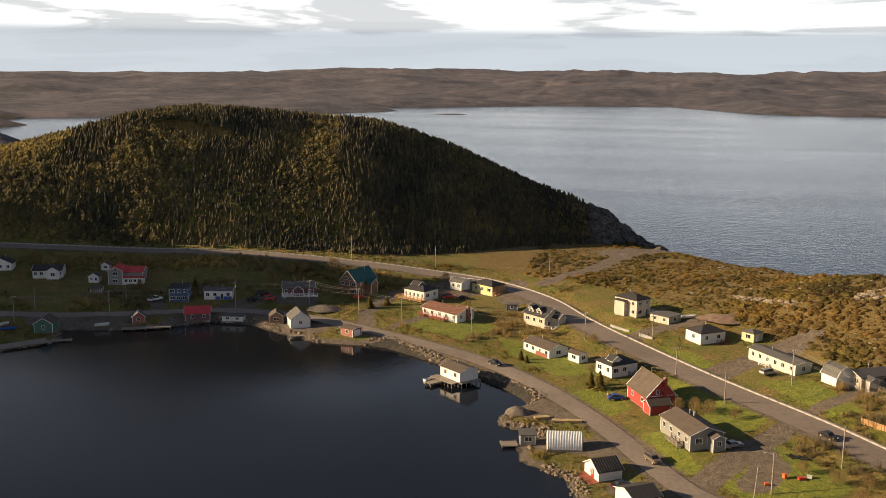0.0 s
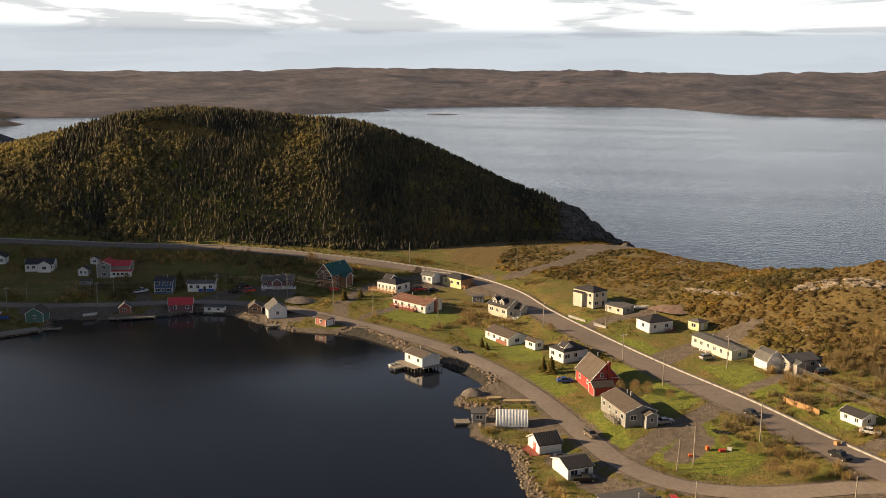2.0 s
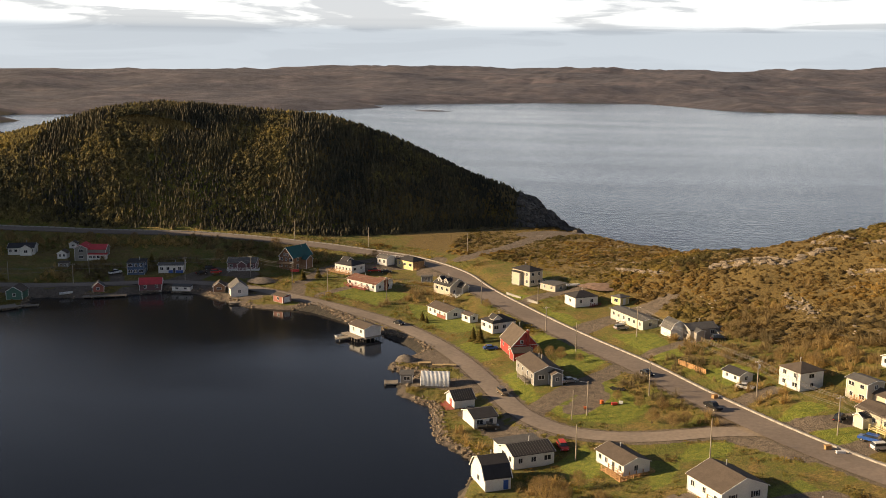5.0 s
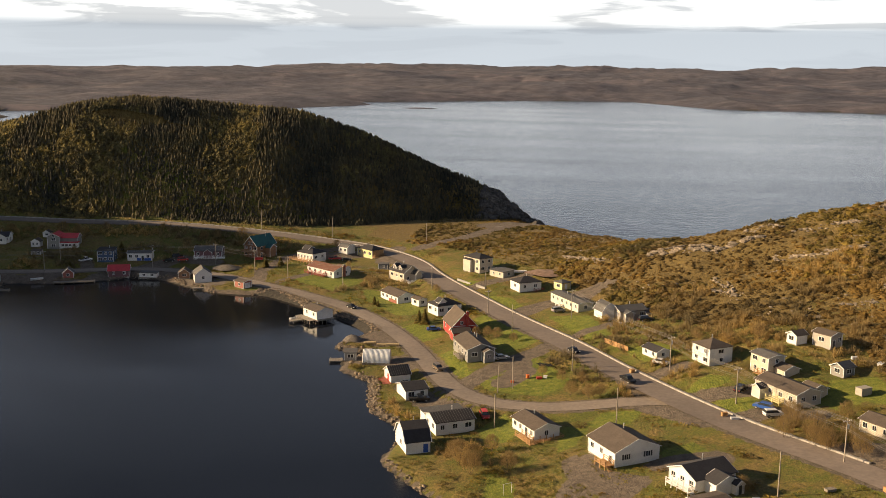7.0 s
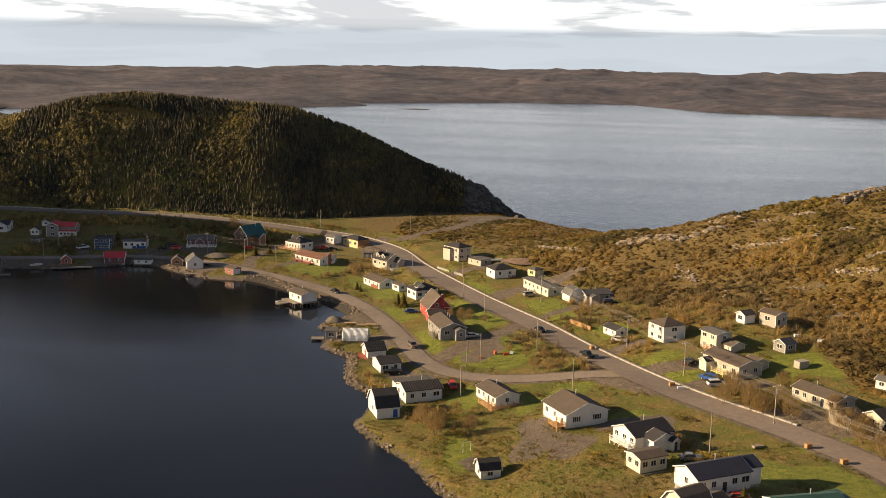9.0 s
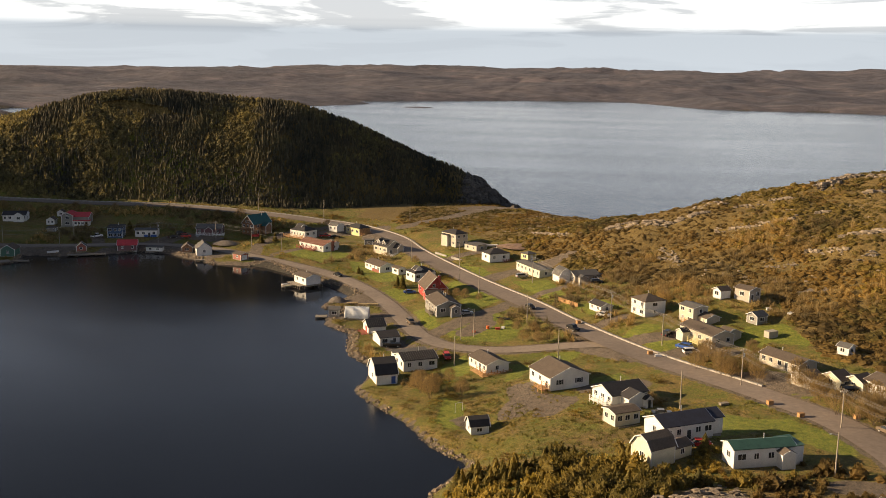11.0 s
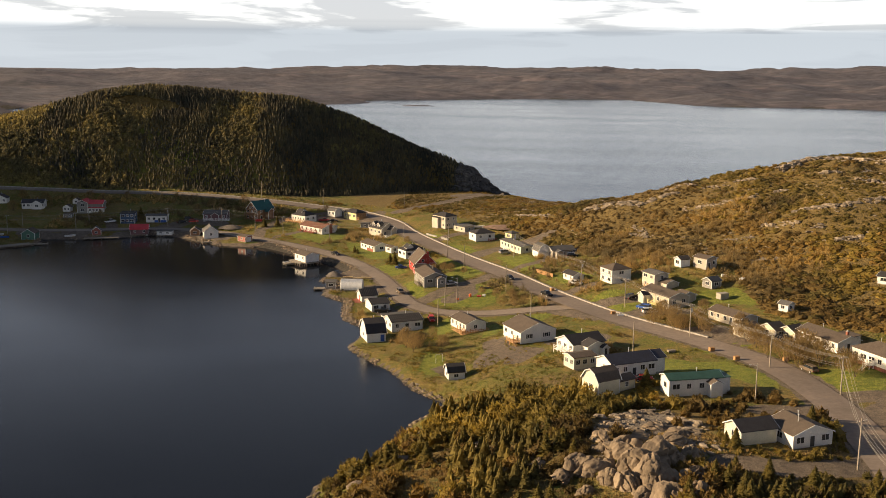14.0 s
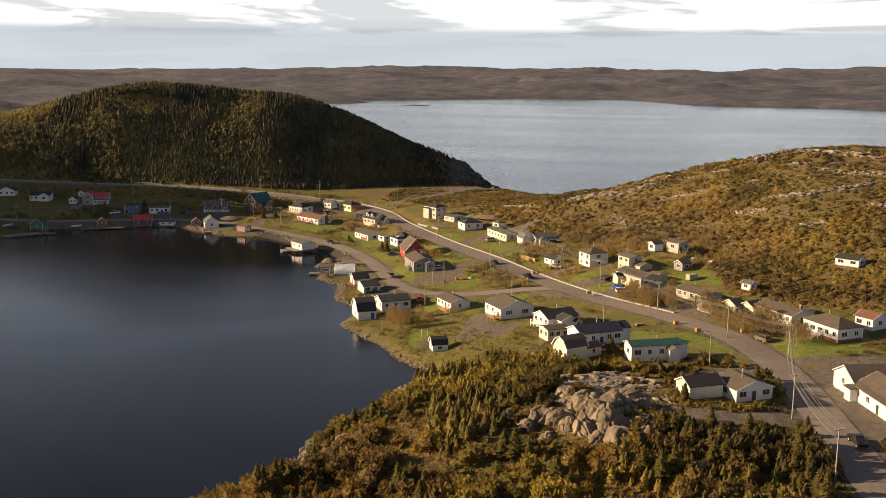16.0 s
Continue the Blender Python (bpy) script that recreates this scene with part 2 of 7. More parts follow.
def shore(px, py):
    """Metres from the nearest shoreline: positive on land, negative in the water."""
    px, py = np.asarray(px, float), np.asarray(py, float)
    d = np.minimum(np.minimum(line_distance(px, py, COVE)[0], line_distance(px, py, SEA)[0]), line_distance(px, py, FAR)[0])
    wet = inside(px, py, COVE_WATER) | inside(px, py, SEA_WATER)
    for ix, iy, rx, ry in ISLETS:
        off = np.hypot((px - ix) / rx, (py - iy) / ry)
        wet = wet & (off > 1)
        d = np.where(off < 1.6, np.abs(off - 1) * ry, d)
    return np.where(wet, -d, d)


RIDGE = [(-420, 350, 14, 50), (-330, 395, 36, 58), (-268, 422, 50, 66), (-229, 441, 62.5, 72), (-203, 453, 65.5, 75), (-165, 468, 64, 80), (-130, 478, 58.5, 84), (-104, 484, 52.5, 78), (-74, 489, 42.5, 66),
         (-52, 491, 31.5, 54), (-33, 492, 24.5, 44), (-10, 488, 16, 34), (6, 484, 3, 20)]


def forest_hill(px, py):
    """A long wooded ridge: x, y, height and half width along its crest."""
    best, top, wide = np.full(np.shape(px), 1e18), np.zeros(np.shape(px)), np.ones(np.shape(px))
    for (ax, ay, ah, aw), (bx, by, bh, bw) in zip(RIDGE, RIDGE[1:]):
        ux, uy = bx - ax, by - ay
        k = np.clip(((px - ax) * ux + (py - ay) * uy) / (ux * ux + uy * uy), 0, 1)
        d = np.hypot(px - ax - k * ux, py - ay - k * uy)
        top, wide = np.where(d < best, ah + (bh - ah) * k, top), np.where(d < best, aw + (bw - aw) * k, wide)
        best = np.minimum(best, d)
    r = best / wide
    lumps = waves(px, py, 46, 5) * np.clip(1.1 - r, 0, 1) * np.clip(r * 3, 0.15, 1)
    return top * np.clip(1 - 1.02 * r ** 1.7, -0.5, 1) + (4 + 0.14 * top) * lumps


# unseen rise west of the cove, added to shade the north shore
def shade_hill(px, py):
    return 79 * np.exp(-(((px + 405) / 62) ** 2 + ((py - 292) / 92) ** 2)) + 34 * np.exp(-(((px + 405) / 58) ** 2 + ((py - 326) / 26) ** 2))


def land(px, py):
    """The ground's height, before the roads are cut into it."""
    px, py = np.asarray(px, float), np.asarray(py, float)
    d = shore(px, py)
    z = np.full(px.shape, 9.0)
    for (sx, sy, _), w in zip(SPOTS, WEIGHTS):
        z = z + w * kernel((px - sx) ** 2 + (py - sy) ** 2)
    away = np.clip(np.sqrt(((px + 10) / 330) ** 2 + ((py - 230) / 330) ** 2) - 0.75, 0, 1)
    z = z * (1 - away) + 14 * away
    hill = forest_hill(px, py)
    k = np.clip(0.5 + 0.5 * (hill - z) / 5, 0, 1)
    z = z * (1 - k) + hill * k + 5 * k * (1 - k)
    wild = np.clip((px - 45) / 40, 0, 1) * np.clip((py - 230) / 40, 0, 1) + np.clip(1 - np.hypot(px - 85, py - 55) / 38, 0, 1)
    z = z + wild * (2.4 * waves(px, py, 22, 9) + 1.5 * waves(px, py, 9, 10, 3))
    far = np.clip((py - 1250) / 300, 0, 1)
    hills = 12 + 28 * np.clip((py - 1800) / 2600, 0, 1) + 46 * waves(px, py, 620, 3, 6) * np.clip((py - 1500) / 1500, 0.4, 1) + 18 * waves(px, py, 190, 4, 4)
    hills = hills + 36 * np.exp(-(((px + 1640) / 330) ** 2 + ((py - 2500) / 260) ** 2)) + 26 * np.exp(-(((px + 1150) / 420) ** 2 + ((py - 2900) / 240) ** 2)) + 30 * np.exp(-(((px - 900) / 500) ** 2 + ((py - 3900) / 300) ** 2))
    z = z * (1 - far) + hills * far
    # banks: steep at the cove, cliffs by the sea, a long rise on the far shore
    rise = np.where(far > 0.5, 0.16, np.where(line_distance(px, py, SEA)[0] < line_distance(px, py, COVE)[0], 0.9, 0.42))
    bank = 0.25 + rise * np.maximum(d, 0) + 0.25 * waves(px, py, 5, 21)
    k = np.clip(0.5 + 0.5 * (bank - z) / 1.2, 0, 1)
    z = bank * (1 - k) + z * k + shade_hill(px, py) * np.clip(d / 50, 0, 1)
    return np.where(d > 0, np.maximum(z, 0.12), np.maximum(0.1 + 0.25 * d, -4))


# centre lines of the roads, with their half widths
MAIN_ROAD = [(-420, 330), (-330, 345), (-232, 366), (-197, 375), (-156, 384), (-109, 384), (-76, 381), (-52, 373), (-30, 352), (-15, 326), (3, 298), (25, 263), (45, 233), (60, 208), (84, 172), (108, 143), (123, 121),
             (131, 96), (134.5, 72), (136.5, 50), (139, 25), (143, -10), (150, -80), (165, -200), (190, -420)]
LOW_ROAD = [(-420, 262), (-300, 290), (-207, 302), (-172, 313), (-138, 327), (-108, 325), (-84, 314), (-62, 302), (-39, 286), (-20, 265), (-4, 240), (9, 214), (17, 200), (28, 190), (44, 186), (62, 188), (74, 187)]


def sample(line, step):
    pts = []
    for k in range(len(line) - 1):
        p0, p1, p2, p3 = (Vector(line[min(max(k + q, 0), len(line) - 1)]) for q in (-1, 0, 1, 2))
        n = max(2, int((p2 - p1).length / step))
        for q in range(n):
            u = q / n
            pts.append(0.5 * (2 * p1 + (p2 - p0) * u + (2 * p0 - 5 * p1 + 4 * p2 - p3) * u * u + (3 * p1 - p0 - 3 * p2 + p3) * u ** 3))
    return np.array([tuple(p) for p in pts] + [line[-1]], float)


def road_profile(line):
    pts = sample(line, 4.0)
    z = np.maximum(land(pts[:, 0], pts[:, 1]), 1.3)
    for _ in range(60):
        z[1:-1] = 0.25 * z[:-2] + 0.5 * z[1:-1] + 0.25 * z[2:]
    return pts, z


ROADS = [(*road_profile(MAIN_ROAD), 4.3), (*road_profile(LOW_ROAD), 3.1)]


def ground(px, py):
    """The finished ground's height, with the road beds levelled."""
    px, py = np.asarray(px, float), np.asarray(py, float)
    z = land(px, py)
    for pts, zs, half in ROADS:
        near = (px > pts[:, 0].min() - 12) & (px < pts[:, 0].max() + 12) & (py > pts[:, 1].min() - 12) & (py < pts[:, 1].max() + 12)
        if not near.any():
            continue
        qx, qy = px[near], py[near]
        best, level = np.full(qx.shape, 1e9), np.zeros(qx.shape)
        for (ax, ay), (bx, by), za, zb in zip(pts[:-1], pts[1:], zs[:-1], zs[1:]):
            ux, uy = bx - ax, by - ay
            k = np.clip(((qx - ax) * ux + (qy - ay) * uy) / max(ux * ux + uy * uy, 1e-9), 0, 1)
            d = np.hypot(qx - ax - k * ux, qy - ay - k * uy)
            level = np.where(d < best, za + (zb - za) * k, level)
            best = np.minimum(best, d)
        w = np.clip(1 - (best - half - 1.2) / 4.5, 0, 1)
        w = w * w * (3 - 2 * w)
        z[near] = z[near] * (1 - w) + (level - 0.06) * w
    # each house stands on a levelled plot
    total, push = np.full(z.shape, 1e-9), np.zeros(z.shape)
    for hx, hy, base, _, wide, deep, _, kind in PLOTS:
        reach = 0.5 * math.hypot(wide, deep)
        near = (np.abs(px - hx) < reach + 7) & (np.abs(py - hy) < reach + 7)
        if kind != "boathouse_stilts" and near.any():
            w = np.clip(1 - (np.hypot(px[near] - hx, py[near] - hy) - 0.8 * reach) / 5.5, 0, 1) ** 2
            total[near] += w
            push[near] += w * (base - 0.12 - z[near])
    return z + push / np.maximum(total, 1) * (shore(px, py) > -0.5)


def ground_at(x, y):
    return float(ground(np.array([x]), np.array([y]))[0])


# ---- materials ----
def material(name, rough=0.8, metal=0.0):
    m = bpy.data.materials.new(name)
    m.use_nodes = True
    b = m.node_tree.nodes["Principled BSDF"]
    b.inputs["Roughness"].default_value, b.inputs["Metallic"].default_value = rough, metal
    return m, m.node_tree.nodes, m.node_tree.links, b


def noise_node(n, l, scale, detail=4, rough=0.6, space="Object"):
    c, t = n.new("ShaderNodeTexCoord"), n.new("ShaderNodeTexNoise")
    t.inputs["Scale"].default_value, t.inputs["Detail"].default_value, t.inputs["Roughness"].default_value = scale, detail, rough
    l.new(c.outputs[space], t.inputs["Vector"])
    return t.outputs["Fac"]


def ramp(n, l, fac, stops):
    r = n.new("ShaderNodeValToRGB")
    e = r.color_ramp.elements
    e[0].position, e[0].color = stops[0][0], (*stops[0][1], 1)
    e[1].position, e[1].color = stops[-1][0], (*stops[-1][1], 1)
    for p, c in stops[1:-1]:
        e.new(p).color = (*c, 1)
    l.new(fac, r.inputs["Fac"])
    return r.outputs["Color"]


def mix(n, l, fac, a, b, how="MIX"):
    m = n.new("ShaderNodeMix")
    m.data_type, m.blend_type = "RGBA", how
    for slot, v in (("Factor", fac), ("A", a), ("B", b)):
        if isinstance(v, (int, float)):
            m.inputs[slot].default_value = v
        elif isinstance(v, tuple):
            m.inputs[slot].default_value = (*v, 1)
        else:
            l.new(v, m.inputs[slot])
    return m.outputs["Result"]


def bump(n, l, b, height, strength, distance):
    k = n.new("ShaderNodeBump")
    k.inputs["Strength"].default_value, k.inputs["Distance"].default_value = strength, distance
    l.new(height, k.inputs["Height"])
    l.new(k.outputs["Normal"], b.inputs["Normal"])


def rough_paint(name, colour, scale=1.2, wear=0.18, rough=0.75, strength=0.25, metal=0.0):
    """A surface of one colour with stains and fine grain."""
    m, n, l, b = material(name, rough, metal)
    dark = tuple(c * (1 - wear * 1.6) for c in colour)
    pale = tuple(min(1, c * (1 + wear * 0.6)) for c in colour)
    big = ramp(n, l, noise_node(n, l, scale, 3), [(0.3, dark), (0.55, colour), (0.75, pale)])
    fine = ramp(n, l, noise_node(n, l, scale * 14, 3), [(0.3, (0.82, 0.82, 0.82)), (0.7, (1, 1, 1))])
    l.new(mix(n, l, 1.0, big, fine, "MULTIPLY"), b.inputs["Base Color"])
    bump(n, l, b, noise_node(n, l, scale * 20, 2), strength, 0.02)
    return m


def siding(name, colour, wear=0.14):
    """Clapboard: level laps 12 cm high, with a little weathering."""
    m, n, l, b = material(name, 0.6)
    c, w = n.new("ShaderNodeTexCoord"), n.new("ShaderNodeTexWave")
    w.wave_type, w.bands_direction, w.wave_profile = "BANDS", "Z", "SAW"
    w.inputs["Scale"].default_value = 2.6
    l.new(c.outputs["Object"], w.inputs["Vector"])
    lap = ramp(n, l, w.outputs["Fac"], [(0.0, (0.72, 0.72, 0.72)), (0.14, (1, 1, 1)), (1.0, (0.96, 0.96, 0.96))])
    stain = ramp(n, l, noise_node(n, l, 0.7, 5), [(0.3, tuple(v * (1 - wear) for v in colour)), (0.7, colour)])
    streak = ramp(n, l, noise_node(n, l, 6.0, 4), [(0.3, (0.86, 0.85, 0.83)), (0.6, (1, 1, 1))])
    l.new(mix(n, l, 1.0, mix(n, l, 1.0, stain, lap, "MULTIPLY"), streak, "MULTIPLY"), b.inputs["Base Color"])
    bump(n, l, b, w.outputs["Fac"], 0.5, 0.02)
    return m


def shingles(name, colour, wear=0.3):
    m, n, l, b = material(name, 0.9)
    c, k = n.new("ShaderNodeTexCoord"), n.new("ShaderNodeTexBrick")
    k.inputs["Scale"].default_value = 3.2
    k.inputs["Mortar Size"].default_value = 0.012
    for slot, f in (("Color1", 1.0), ("Color2", 0.8), ("Mortar", 0.55)):
        k.inputs[slot].default_value = (*(v * f for v in colour), 1)
    l.new(c.outputs["Object"], k.inputs["Vector"])
    stain = ramp(n, l, noise_node(n, l, 0.6, 5), [(0.25, (1 - wear, 1 - wear, 1 - wear)), (0.7, (1.05, 1.05, 1.05))])
    l.new(mix(n, l, 1.0, k.outputs["Color"], stain, "MULTIPLY"), b.inputs["Base Color"])
    bump(n, l, b, k.outputs["Fac"], -0.3, 0.02)
    return m


WHITE = siding("white_clapboard", (0.80, 0.79, 0.76))
CREAM = siding("cream_clapboard", (0.74, 0.69, 0.52))
YELLOW = siding("yellow_clapboard", (0.72, 0.62, 0.30))
BEIGE = siding("beige_clapboard", (0.56, 0.50, 0.40))
GREY = siding("grey_clapboard", (0.27, 0.26, 0.24))
TAUPE = siding("taupe_clapboard", (0.42, 0.38, 0.32))
DARK_GREY = siding("slate_grey_clapboard", (0.13, 0.14, 0.16))
RED = siding("red_clapboard", (0.42, 0.05, 0.04))
BARN_RED = siding("dull_red_clapboard", (0.34, 0.11, 0.08))
BLUE = siding("blue_clapboard", (0.05, 0.10, 0.20))
GREEN = siding("green_clapboard", (0.07, 0.17, 0.13))
PLUM = siding("plum_clapboard", (0.17, 0.08, 0.09))
BROWN_WOOD = siding("brown_log_wall", (0.24, 0.13, 0.07))
ROOF_BROWN = shingles("brown_shingle", (0.12, 0.093, 0.072))
ROOF_DARK = shingles("charcoal_shingle", (0.045, 0.042, 0.045))
ROOF_GREY = shingles("grey_shingle", (0.13, 0.125, 0.12))
ROOF_NAVY = shingles("navy_shingle", (0.03, 0.035, 0.06))
ROOF_RUST = shingles("rust_red_shingle", (0.22, 0.10, 0.065))
ROOF_TEAL = rough_paint("teal_metal", (0.008, 0.085, 0.08), 0.8, 0.15, 0.45, 0.1)
ROOF_GREEN = rough_paint("dark_green_metal", (0.04, 0.10, 0.075), 0.8, 0.2, 0.5, 0.1)
ROOF_RED = rough_paint("red_roof", (0.55, 0.045, 0.055), 0.8, 0.15, 0.6, 0.1)
TRIM = rough_paint("white_trim", (0.80, 0.79, 0.77), 2.0, 0.08, 0.5, 0.05)
CONCRETE = rough_paint("concrete", (0.36, 0.345, 0.32), 0.7, 0.2, 0.9, 0.3)
NEW_WOOD = rough_paint("new_timber", (0.48, 0.27, 0.11), 1.5, 0.25, 0.7, 0.2)
PALE_TIMBER = rough_paint("fresh_pale_timber", (0.60, 0.44, 0.22), 1.5, 0.2, 0.7, 0.2)
OLD_WOOD = rough_paint("weathered_timber", (0.30, 0.26, 0.21), 1.5, 0.3, 0.85, 0.3)
RED_WOOD = rough_paint("red_stained_timber", (0.30, 0.075, 0.045), 1.5, 0.25, 0.7, 0.2)
POLE_WOOD = rough_paint("pole_timber", (0.36, 0.31, 0.25), 1.5, 0.25, 0.85, 0.2)
BRICK = rough_paint("brick", (0.30, 0.11, 0.07), 3.0, 0.3, 0.85, 0.4)
STEEL = rough_paint("galvanised_steel", (0.62, 0.63, 0.63), 1.0, 0.12, 0.4, 0.1, 0.4)
PALE_STEEL = rough_paint("pale_galvanised_sheet", (0.74, 0.75, 0.75), 1.0, 0.1, 0.45, 0.1)
DOOR_DARK = rough_paint("dark_door", (0.035, 0.04, 0.045), 2.0, 0.1, 0.5, 0.05)
RUBBER = rough_paint("black_rubber", (0.018, 0.018, 0.018), 4.0, 0.2, 0.8, 0.1)
WIRE = rough_paint("wire_grey", (0.26, 0.24, 0.21), 4.0, 0.1, 0.6, 0.0)
ORANGE = rough_paint("orange_plastic", (0.75, 0.16, 0.03), 2.0, 0.1, 0.5, 0.05)
RED_PAINT = rough_paint("red_paint", (0.55, 0.04, 0.03), 2.0, 0.1, 0.4, 0.05)
BLUE_PAINT = rough_paint("blue_paint", (0.03, 0.10, 0.38), 2.0, 0.1, 0.4, 0.05)
WHITE_PAINT = rough_paint("white_car_paint", (0.75, 0.75, 0.74), 2.0, 0.05, 0.3, 0.02)
SILVER_PAINT = rough_paint("silver_car_paint", (0.42, 0.42, 0.42), 2.0, 0.05, 0.3, 0.02, 0.5)
BLACK_PAINT = rough_paint("black_car_paint", (0.02, 0.02, 0.022), 2.0, 0.05, 0.25, 0.02)
TAN_PAINT = rough_paint("tan_car_paint", (0.22, 0.17, 0.12), 2.0, 0.05, 0.3, 0.02, 0.3)

GLASS, n, l, b = material("window_glass", 0.08)
l.new(ramp(n, l, noise_node(n, l, 0.8, 2), [(0.3, (0.015, 0.018, 0.022)), (0.7, (0.05, 0.055, 0.06))]), b.inputs["Base Color"])
b.inputs["IOR"].default_value = 1.5


def asphalt(name, colour):
    m, n, l, b = material(name, 0.92)
    big = ramp(n, l, noise_node(n, l, 0.05, 5), [(0.3, tuple(v * 0.8 for v in colour)), (0.7, tuple(v * 1.2 for v in colour))])
    mid = ramp(n, l, noise_node(n, l, 0.9, 5), [(0.3, (0.8, 0.8, 0.8)), (0.7, (1.1, 1.1, 1.1))])
    l.new(mix(n, l, 1.0, big, mid, "MULTIPLY"), b.inputs["Base Color"])
    bump(n, l, b, noise_node(n, l, 18, 3), 0.4, 0.02)
    return m


ASPHALT = asphalt("worn_asphalt", (0.205, 0.165, 0.135))
OLD_ASPHALT = asphalt("pale_worn_asphalt", (0.235, 0.192, 0.155))

# the ground: turf, gravel, heath and bare rock, laid out by the masks that the sheet carries
GROUND, n, l, b = material("ground_cover", 0.95)


def mask(name):
    a = n.new("ShaderNodeAttribute")
    a.attribute_name = name
    return a.outputs["Fac"]


def edge(fac, wobble, low=0.42, high=0.58):
    """Sharpens a mask and frays its edge."""
    add = n.new("ShaderNodeMath")
    add.operation = "MULTIPLY_ADD"
    l.new(wobble, add.inputs[0])
    add.inputs[1].default_value = 0.7
    l.new(fac, add.inputs[2])
    r = n.new("ShaderNodeMapRange")
    r.inputs["From Min"].default_value, r.inputs["From Max"].default_value = low + 0.35, high + 0.35
    l.new(add.outputs[0], r.inputs["Value"])
    return r.outputs["Result"]


fray = noise_node(n, l, 0.5, 5, 0.65)
turf = mix(n, l, ramp(n, l, noise_node(n, l, 0.13, 6, 0.7), [(0.40, (0, 0, 0)), (0.60, (1, 1, 1))]), ramp(n, l, noise_node(n, l, 2.2, 6, 0.75), [(0.3, (0.055, 0.070, 0.006)), (0.7, (0.165, 0.165, 0.018))]),
           ramp(n, l, noise_node(n, l, 1.3, 5), [(0.3, (0.085, 0.064, 0.014)), (0.7, (0.29, 0.20, 0.055))]))
heath = mix(n, l, noise_node(n, l, 0.07, 5), ramp(n, l, noise_node(n, l, 0.8, 6, 0.7), [(0.3, (0.085, 0.058, 0.016)), (0.5, (0.155, 0.103, 0.028)), (0.72, (0.24, 0.162, 0.048))]),
            ramp(n, l, noise_node(n, l, 0.5, 6, 0.7), [(0.3, (0.092, 0.068, 0.018)), (0.7, (0.22, 0.155, 0.046))]))
gravel = ramp(n, l, noise_node(n, l, 0.6, 7, 0.7), [(0.3, (0.085, 0.067, 0.05)), (0.7, (0.20, 0.16, 0.12))])
rock = mix(n, l, noise_node(n, l, 0.25, 5), ramp(n, l, noise_node(n, l, 1.1, 7, 0.7), [(0.3, (0.10, 0.088, 0.075)), (0.7, (0.30, 0.265, 0.225))]), (0.20, 0.165, 0.125))
# far woods: purple-grey distance haze is put into their colour
hazy_woods = mix(n, l, ramp(n, l, noise_node(n, l, 0.0045, 7, 0.7), [(0.44, (0, 0, 0)), (0.60, (1, 1, 1))]), ramp(n, l, noise_node(n, l, 0.035, 7, 0.75), [(0.40, (0.034, 0.034, 0.046)), (0.60, (0.088, 0.083, 0.105))]),
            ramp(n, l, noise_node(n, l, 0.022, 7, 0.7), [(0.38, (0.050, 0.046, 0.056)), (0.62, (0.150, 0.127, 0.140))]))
bed = ramp(n, l, noise_node(n, l, 0.7, 5), [(0.3, (0.02, 0.018, 0.015)), (0.7, (0.07, 0.06, 0.045))])
lawn = ramp(n, l, noise_node(n, l, 0.6, 8, 0.75), [(0.28, (0.060, 0.082, 0.006)), (0.5, (0.150, 0.175, 0.015)), (0.72, (0.27, 0.24, 0.040))])
colour = mix(n, l, edge(mask("turf"), fray), heath, turf)
colour = mix(n, l, edge(mask("lawn"), fray), colour, lawn)
colour = mix(n, l, edge(mask("hazy_woods"), fray), colour, hazy_woods)
colour = mix(n, l, edge(mask("gravel"), fray), colour, gravel)
colour = mix(n, l, edge(mask("rock"), fray), colour, rock)
colour = mix(n, l, edge(mask("bed"), fray), colour, bed)
blades = ramp(n, l, noise_node(n, l, 3.4, 6, 0.75), [(0.34, (0.52, 0.52, 0.54)), (0.5, (1, 1, 1)), (0.66, (1.45, 1.42, 1.36))])
l.new(mix(n, l, 1.0, colour, blades, "MULTIPLY"), b.inputs["Base Color"])
bump(n, l, b, noise_node(n, l, 1.3, 8, 0.75), 1.0, 0.75)

# water: calm in the cove, ruffled by wind outside
WATER, n, l, b = material("water", 0.06)
b.inputs["Base Color"].default_value = (0.006, 0.008, 0.013, 1)
b.inputs["IOR"].default_value = 1.33
# wind lanes: ruffled patches among calm ones, calmest under the north shore
place, lane_map = n.new("ShaderNodeTexCoord"), n.new("ShaderNodeMapping")
lane_map.inputs["Scale"].default_value = (0.007, 0.016, 1)
lane_map.inputs["Rotation"].default_value = (0, 0, radians(14))
l.new(place.outputs["Object"], lane_map.inputs["Vector"])
wind = n.new("ShaderNodeTexNoise")
wind.inputs["Scale"].default_value, wind.inputs["Detail"].default_value, wind.inputs["Distortion"].default_value = 1.0, 5, 0.8
l.new(lane_map.outputs["Vector"], wind.inputs["Vector"])
lee = n.new("ShaderNodeVectorMath")
lee.operation = "DISTANCE"
lee.inputs[1].default_value = (-58, 292, 0)
l.new(place.outputs["Object"], lee.inputs[0])
open_water = n.new("ShaderNodeMapRange")
open_water.inputs["From Min"].default_value, open_water.inputs["From Max"].default_value = 28, 80
l.new(lee.outputs["Value"], open_water.inputs["Value"])
gust = n.new("ShaderNodeMath")
gust.operation = "MULTIPLY"
l.new(open_water.outputs["Result"], gust.inputs[0])
l.new(ramp(n, l, wind.outputs["Fac"], [(0.36, (0.55, 0.55, 0.55)), (0.62, (1, 1, 1))]), gust.inputs[1])
